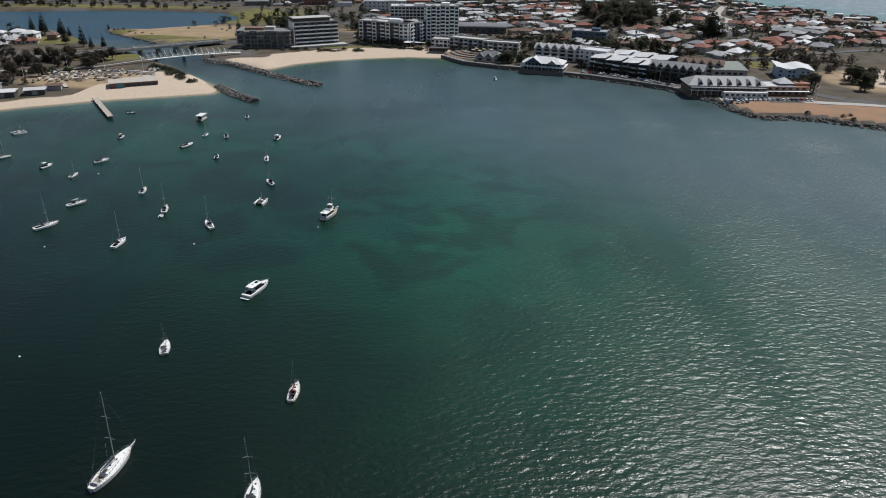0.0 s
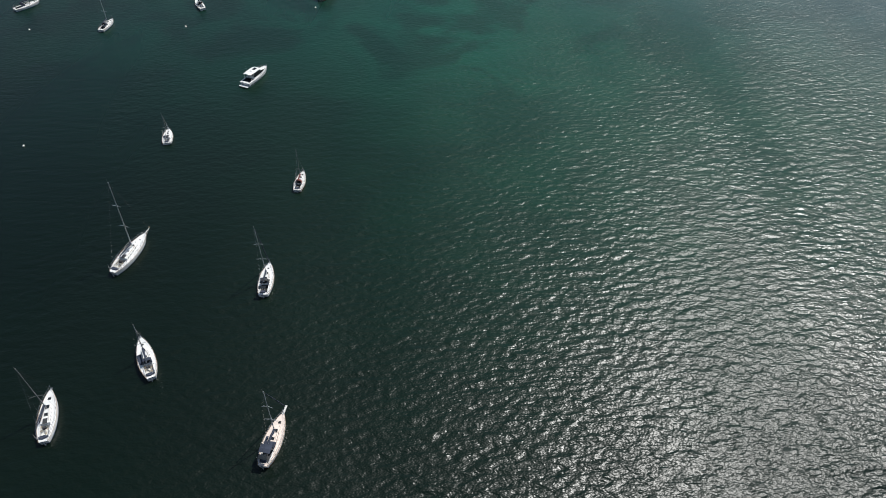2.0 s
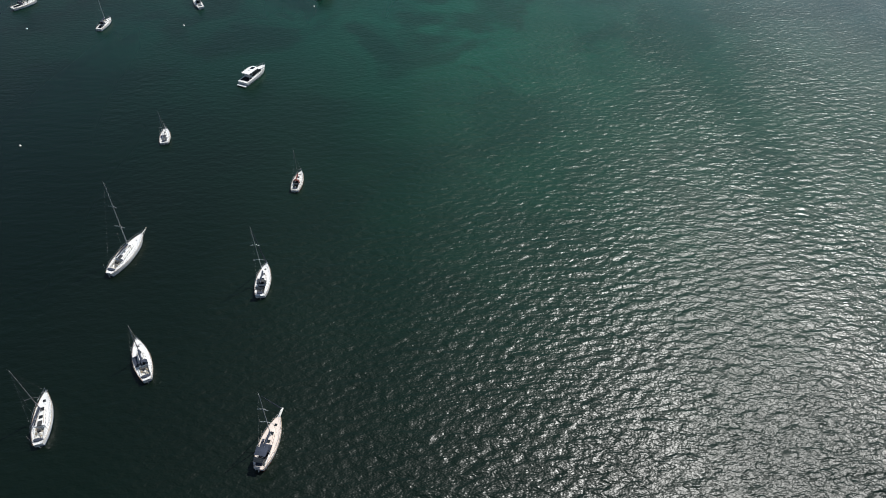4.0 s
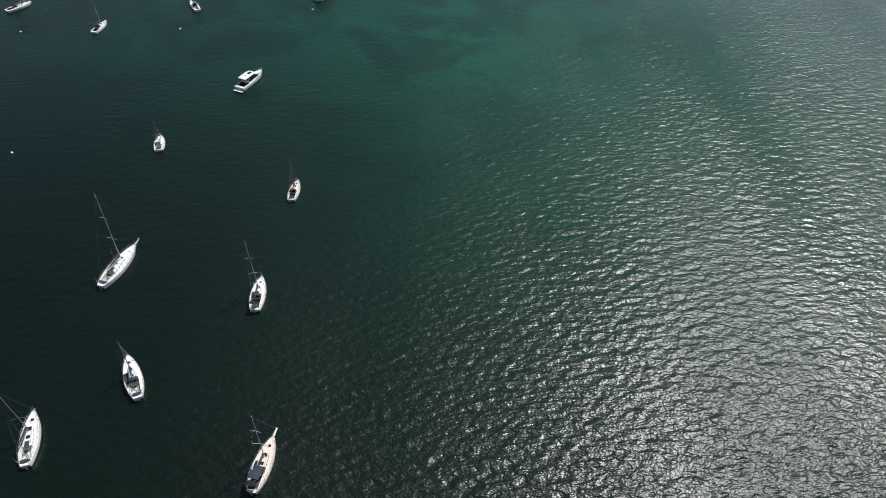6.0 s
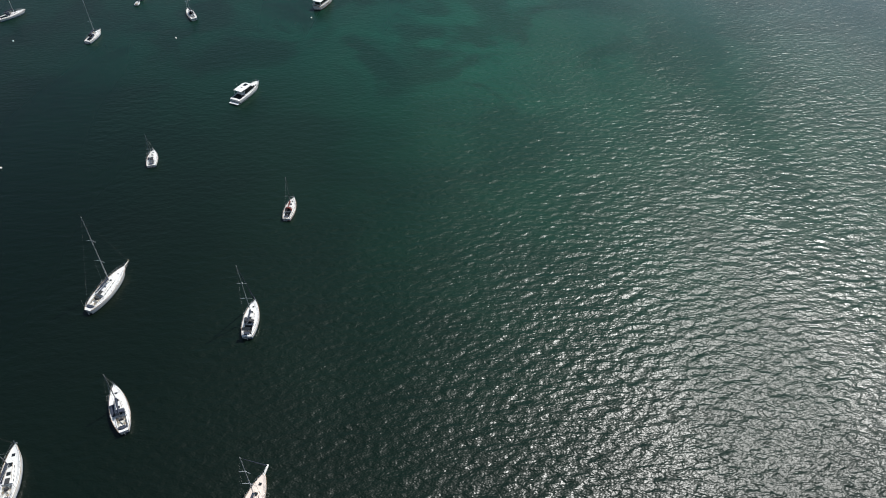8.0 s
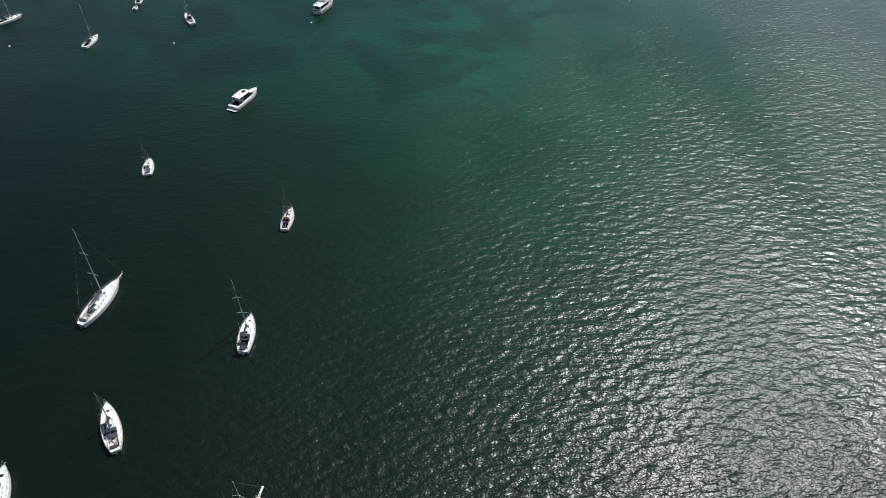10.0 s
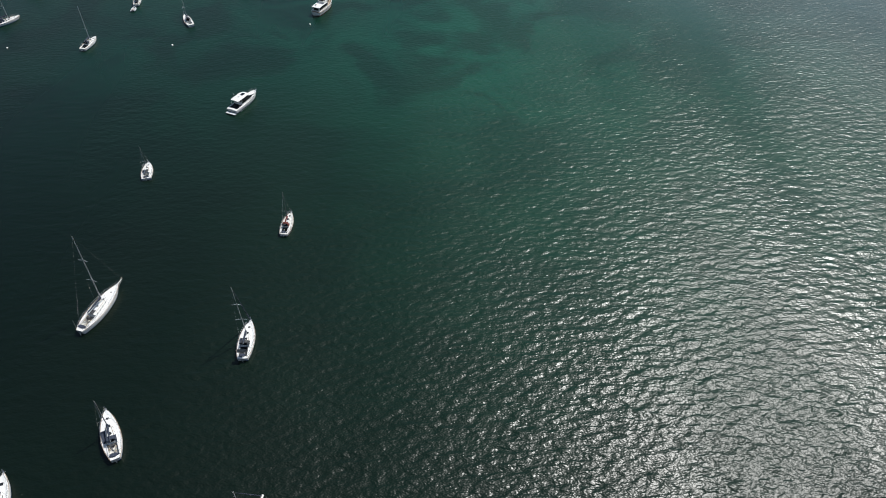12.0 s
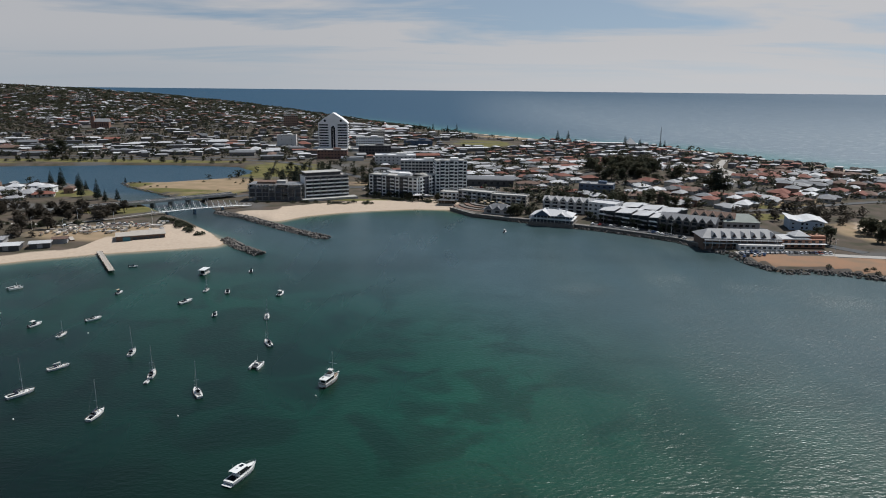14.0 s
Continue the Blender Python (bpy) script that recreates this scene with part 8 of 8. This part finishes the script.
while len(sx_) < 6500:
    x, y = rg.uniform(-1000, 520), rg.uniform(560, 1950)
    if abs(x) < 0.7 * y and zone(x, y) and free(x, y, 2):
        sx_.append(x); sy_.append(y)
sz_, sd_, _ = height(np.array(sx_), np.array(sy_))
for x, y, z, d_ in zip(sx_, sy_, sz_, sd_):
    if d_ > 10:
        k = rg.uniform(0.5, 1.1)
        for _ in range(7):
            clump(far_trees if rg.random() < 0.75 else scrub, (x + rg.gauss(0, 1.0) * k, y + rg.gauss(0, 1.0) * k, float(z) + rg.uniform(0.4, 4.0) * k), rg.uniform(0.7, 1.4) * k, rg)
for i in range(46):                                     # clipped gardens along the top of the beach
    u = rg.random()
    x, y = (-70 + 48 * u, 603 - 20 * u) if i < 32 else (-20 + 24 * u, 586 - 6 * u)
    x, y = x + rg.uniform(-2, 2), y + rg.uniform(-3, 1)
    for _ in range(16):
        clump(far_trees, (x + rg.gauss(0, 1.0), y + rg.gauss(0, 0.7), ground_z(x, y) + rg.uniform(0.2, 2.2)), rg.uniform(0.35, 0.7), rg)
tagged(new("coastal_scrub", scrub.mesh("coastal_scrub", M_LEAF[3])), "dry brown-olive coastal scrub and thin trees", "shrubs", kind="stuff")
tagged(new("distant_woods", far_trees.mesh("distant_woods", M_LEAF[0])), "dark scrub and tree crowns among distant houses", "trees", kind="stuff")


# ---- parked cars ----
def car(paint, label):
    t = thing("car", label, "car", "parked cars")
    part("body", Shape().loft([[(x, -0.88 * q, 0.3), (x, -0.92 * q, 0.62), (x, -0.84 * q, z), (x, 0.84 * q, z), (x, 0.92 * q, 0.62), (x, 0.88 * q, 0.3)]
                               for x, z, q in ((-2.2, 0.78, 0.92), (-2.0, 0.92, 1.0), (-0.2, 0.96, 1.0), (1.1, 0.94, 1.0), (2.0, 0.80, 0.97), (2.25, 0.62, 0.86))]), paint, t)
    part("cabin", Shape().loft([[(x, -w, z0), (x, -w * 0.86, z1), (x, w * 0.86, z1), (x, w, z0)] for x, w, z0, z1 in ((-1.95, 0.78, 0.92, 0.98), (-1.35, 0.80, 0.94, 1.42), (0.1, 0.80, 0.94, 1.46), (1.05, 0.78, 0.93, 0.97))]), M_GLASS, t, "dark glazed cabin")
    part("roof_panel", Shape().box((-0.6, 0, 1.46), (1.5, 1.3, 0.05)), paint, t)
    for x in (-1.35, 1.35):
        for y in (-0.82, 0.82):
            part("wheel", Shape().tube((x, y - 0.1, 0.32), (x, y + 0.1, 0.32), 0.32, n=10), M_RUBBER, t)
    return t


CARS = [used_first(lambda i=i, n=n: car(M_CARS[i], n + " parked in a row by the waterfront")) for i, n in enumerate(("white car", "silver car", "dark blue car", "red car", "blue car"))]
park = random.Random(9)


def park_at(x, y, a, lift=0.2):
    park.choices(CARS, (34, 26, 24, 6, 10))[0](pose(x, y, ground_z(x, y) + lift, 0, 0, a))


for i in range(24):
    u = i / 23
    if park.random() < 0.85:
        park_at(112 + 52 * u - 1, 488 - 45 * u - 1.5 + 4 * math.sin(u * 3), 50 + park.uniform(-3, 3), 0.32)
for i in range(20):
    if park.random() < 0.9:
        park_at(184 + 3.0 * i, 402.5 - 0.02 * i, 90 + park.uniform(-4, 4), 0.05)
for i in range(5):
    park_at(183 + 3.1 * i, 396.5 + park.uniform(-1, 1), 60, 0.05)
for i in range(9):
    x = park.uniform(-266, -215)
    park_at(x, 462 + (x + 262) * 0.28 + park.uniform(-3, 4), park.choice((20, 110, 30)) + park.uniform(-10, 10), 0.1)
for i in range(12):
    x, y = -76 + 4.2 * i, 648 + park.uniform(-1, 1)
    park_at(x, y, 80 + park.uniform(-4, 4), 0.1)
for i in range(16):
    x = park.uniform(-150, 60)
    park_at(x, 662 + park.uniform(-3, 3), 5, 0.15)
for i in range(3):
    c = Vector((-300, 507)).lerp(Vector((-186, 600)), 0.3 + 0.2 * i)
    park.choice(CARS)(pose(c.x - 1.3, c.y + 1.6, 5.06, 0, 0, 39))



# ---- boat yard on the beach ----
lamp = thing("street_lamp", "tall pale steel light pole with a single arm", "street lamp", "light poles")
part("pole", Shape().tube((0, 0, 0), (0, 0, 9.5), 0.12, 0.07, 7), M_BRIDGE, lamp)
part("arm", Shape().line([(0, 0, 9.4), (0.5, 0, 9.8), (1.6, 0, 9.9)], 0.05, 5), M_BRIDGE, lamp)
part("lamp_head", Shape().box((1.8, 0, 9.86), (0.7, 0.28, 0.14), top=0.8), M_SPAR, lamp)
LAMPS = [(-252, 441), (-232, 470), (-276, 446), (-292, 462), (-262, 478), (-205, 470), (120, 493), (140, 474), (158, 455), (205, 402), (238, 397)]
lamp.matrix_basis = pose(*LAMPS[0], ground_z(*LAMPS[0]), 0, 0, 40)
for x, y in LAMPS[1:]:
    copy_thing(lamp, pose(x, y, ground_z(x, y), 0, 0, 40))


def trailer_boat(hull, cover, label, L=5.4):
    t = thing("trailer_boat", label, "boat", "boats stored ashore")
    sh = hull_shape(L, L * 0.36, 0.62, 0.85, 0.3, 0.12, 0.7, 9)
    sh.v = [(x, y, z + 0.85) for x, y, z in sh.v]
    part("hull", sh, hull, t)
    part("boat_cover", cabin_shape(-L * 0.47, L * 0.40, L * 0.165, L * 0.07, 1.42, 0.42, 0.9), cover, t, "sagging weathered boat cover")
    part("trailer", Shape().box((-0.2, 0, 0.42), (L * 0.8, 0.12, 0.14)).box((-0.6, 0, 0.42), (0.14, 1.7, 0.14)).box((L * 0.5, 0, 0.45), (L * 0.3, 0.1, 0.1)), M_SPAR, t)
    for y in (-0.95, 0.95):
        part("wheel", Shape().tube((-0.6, y - 0.1, 0.3), (-0.6, y + 0.1, 0.3), 0.3, n=8), M_RUBBER, t)
    return t


STORED = [used_first(lambda a=a, c=c, n=n: trailer_boat(a, c, n + " on a beach trailer")) for a, c, n in
          ((M_GELW, M_TAN, "weathered boat under a tan cover"), (M_GELW, M_CREAM, "pale boat under a cream cover"), (M_GELW, M_BROWNW, "weathered boat under a brown cover"),
           (M_GEL, M_HYPALON, "white boat under a grey cover"), (M_GELW, M_MAROON, "weathered boat under a maroon cover"), (M_GELW, M_TIMBER, "old boat under a faded cover"))]
for row in range(5):
    for i in range(15):
        x = -262 + i * 4.6 + park.uniform(-1.4, 1.4)
        y = 434 + row * 6.6 + (x + 262) * 0.27 + park.uniform(-1.6, 1.6)
        if park.random() < 0.17 or (x > -214 and row < 2) or (x + 205) ** 2 / 420 + (y - 437) ** 2 / 70 < 1 or y > 470 + (x + 240) * 0.2:
            continue
        park.choices(STORED, (26, 20, 18, 12, 6, 18))[0](pose(x, y, ground_z(x, y) + 0.05, 0, 0, park.choice((105, 285, 20)) + park.uniform(-22, 22)))
DINGHIES = used_first(lambda: dinghy("small pale boat drawn up on the sand"))
for i in range(22):
    x, y = park.uniform(-250, -188), park.uniform(424, 462)
    if (x + 205) ** 2 / 400 + (y - 437) ** 2 / 60 < 1 or y < 425 - 0.2 * (x + 200):
        continue
    DINGHIES(pose(x, y, ground_z(x, y) + 0.05, 0, 0, park.uniform(0, 360)))
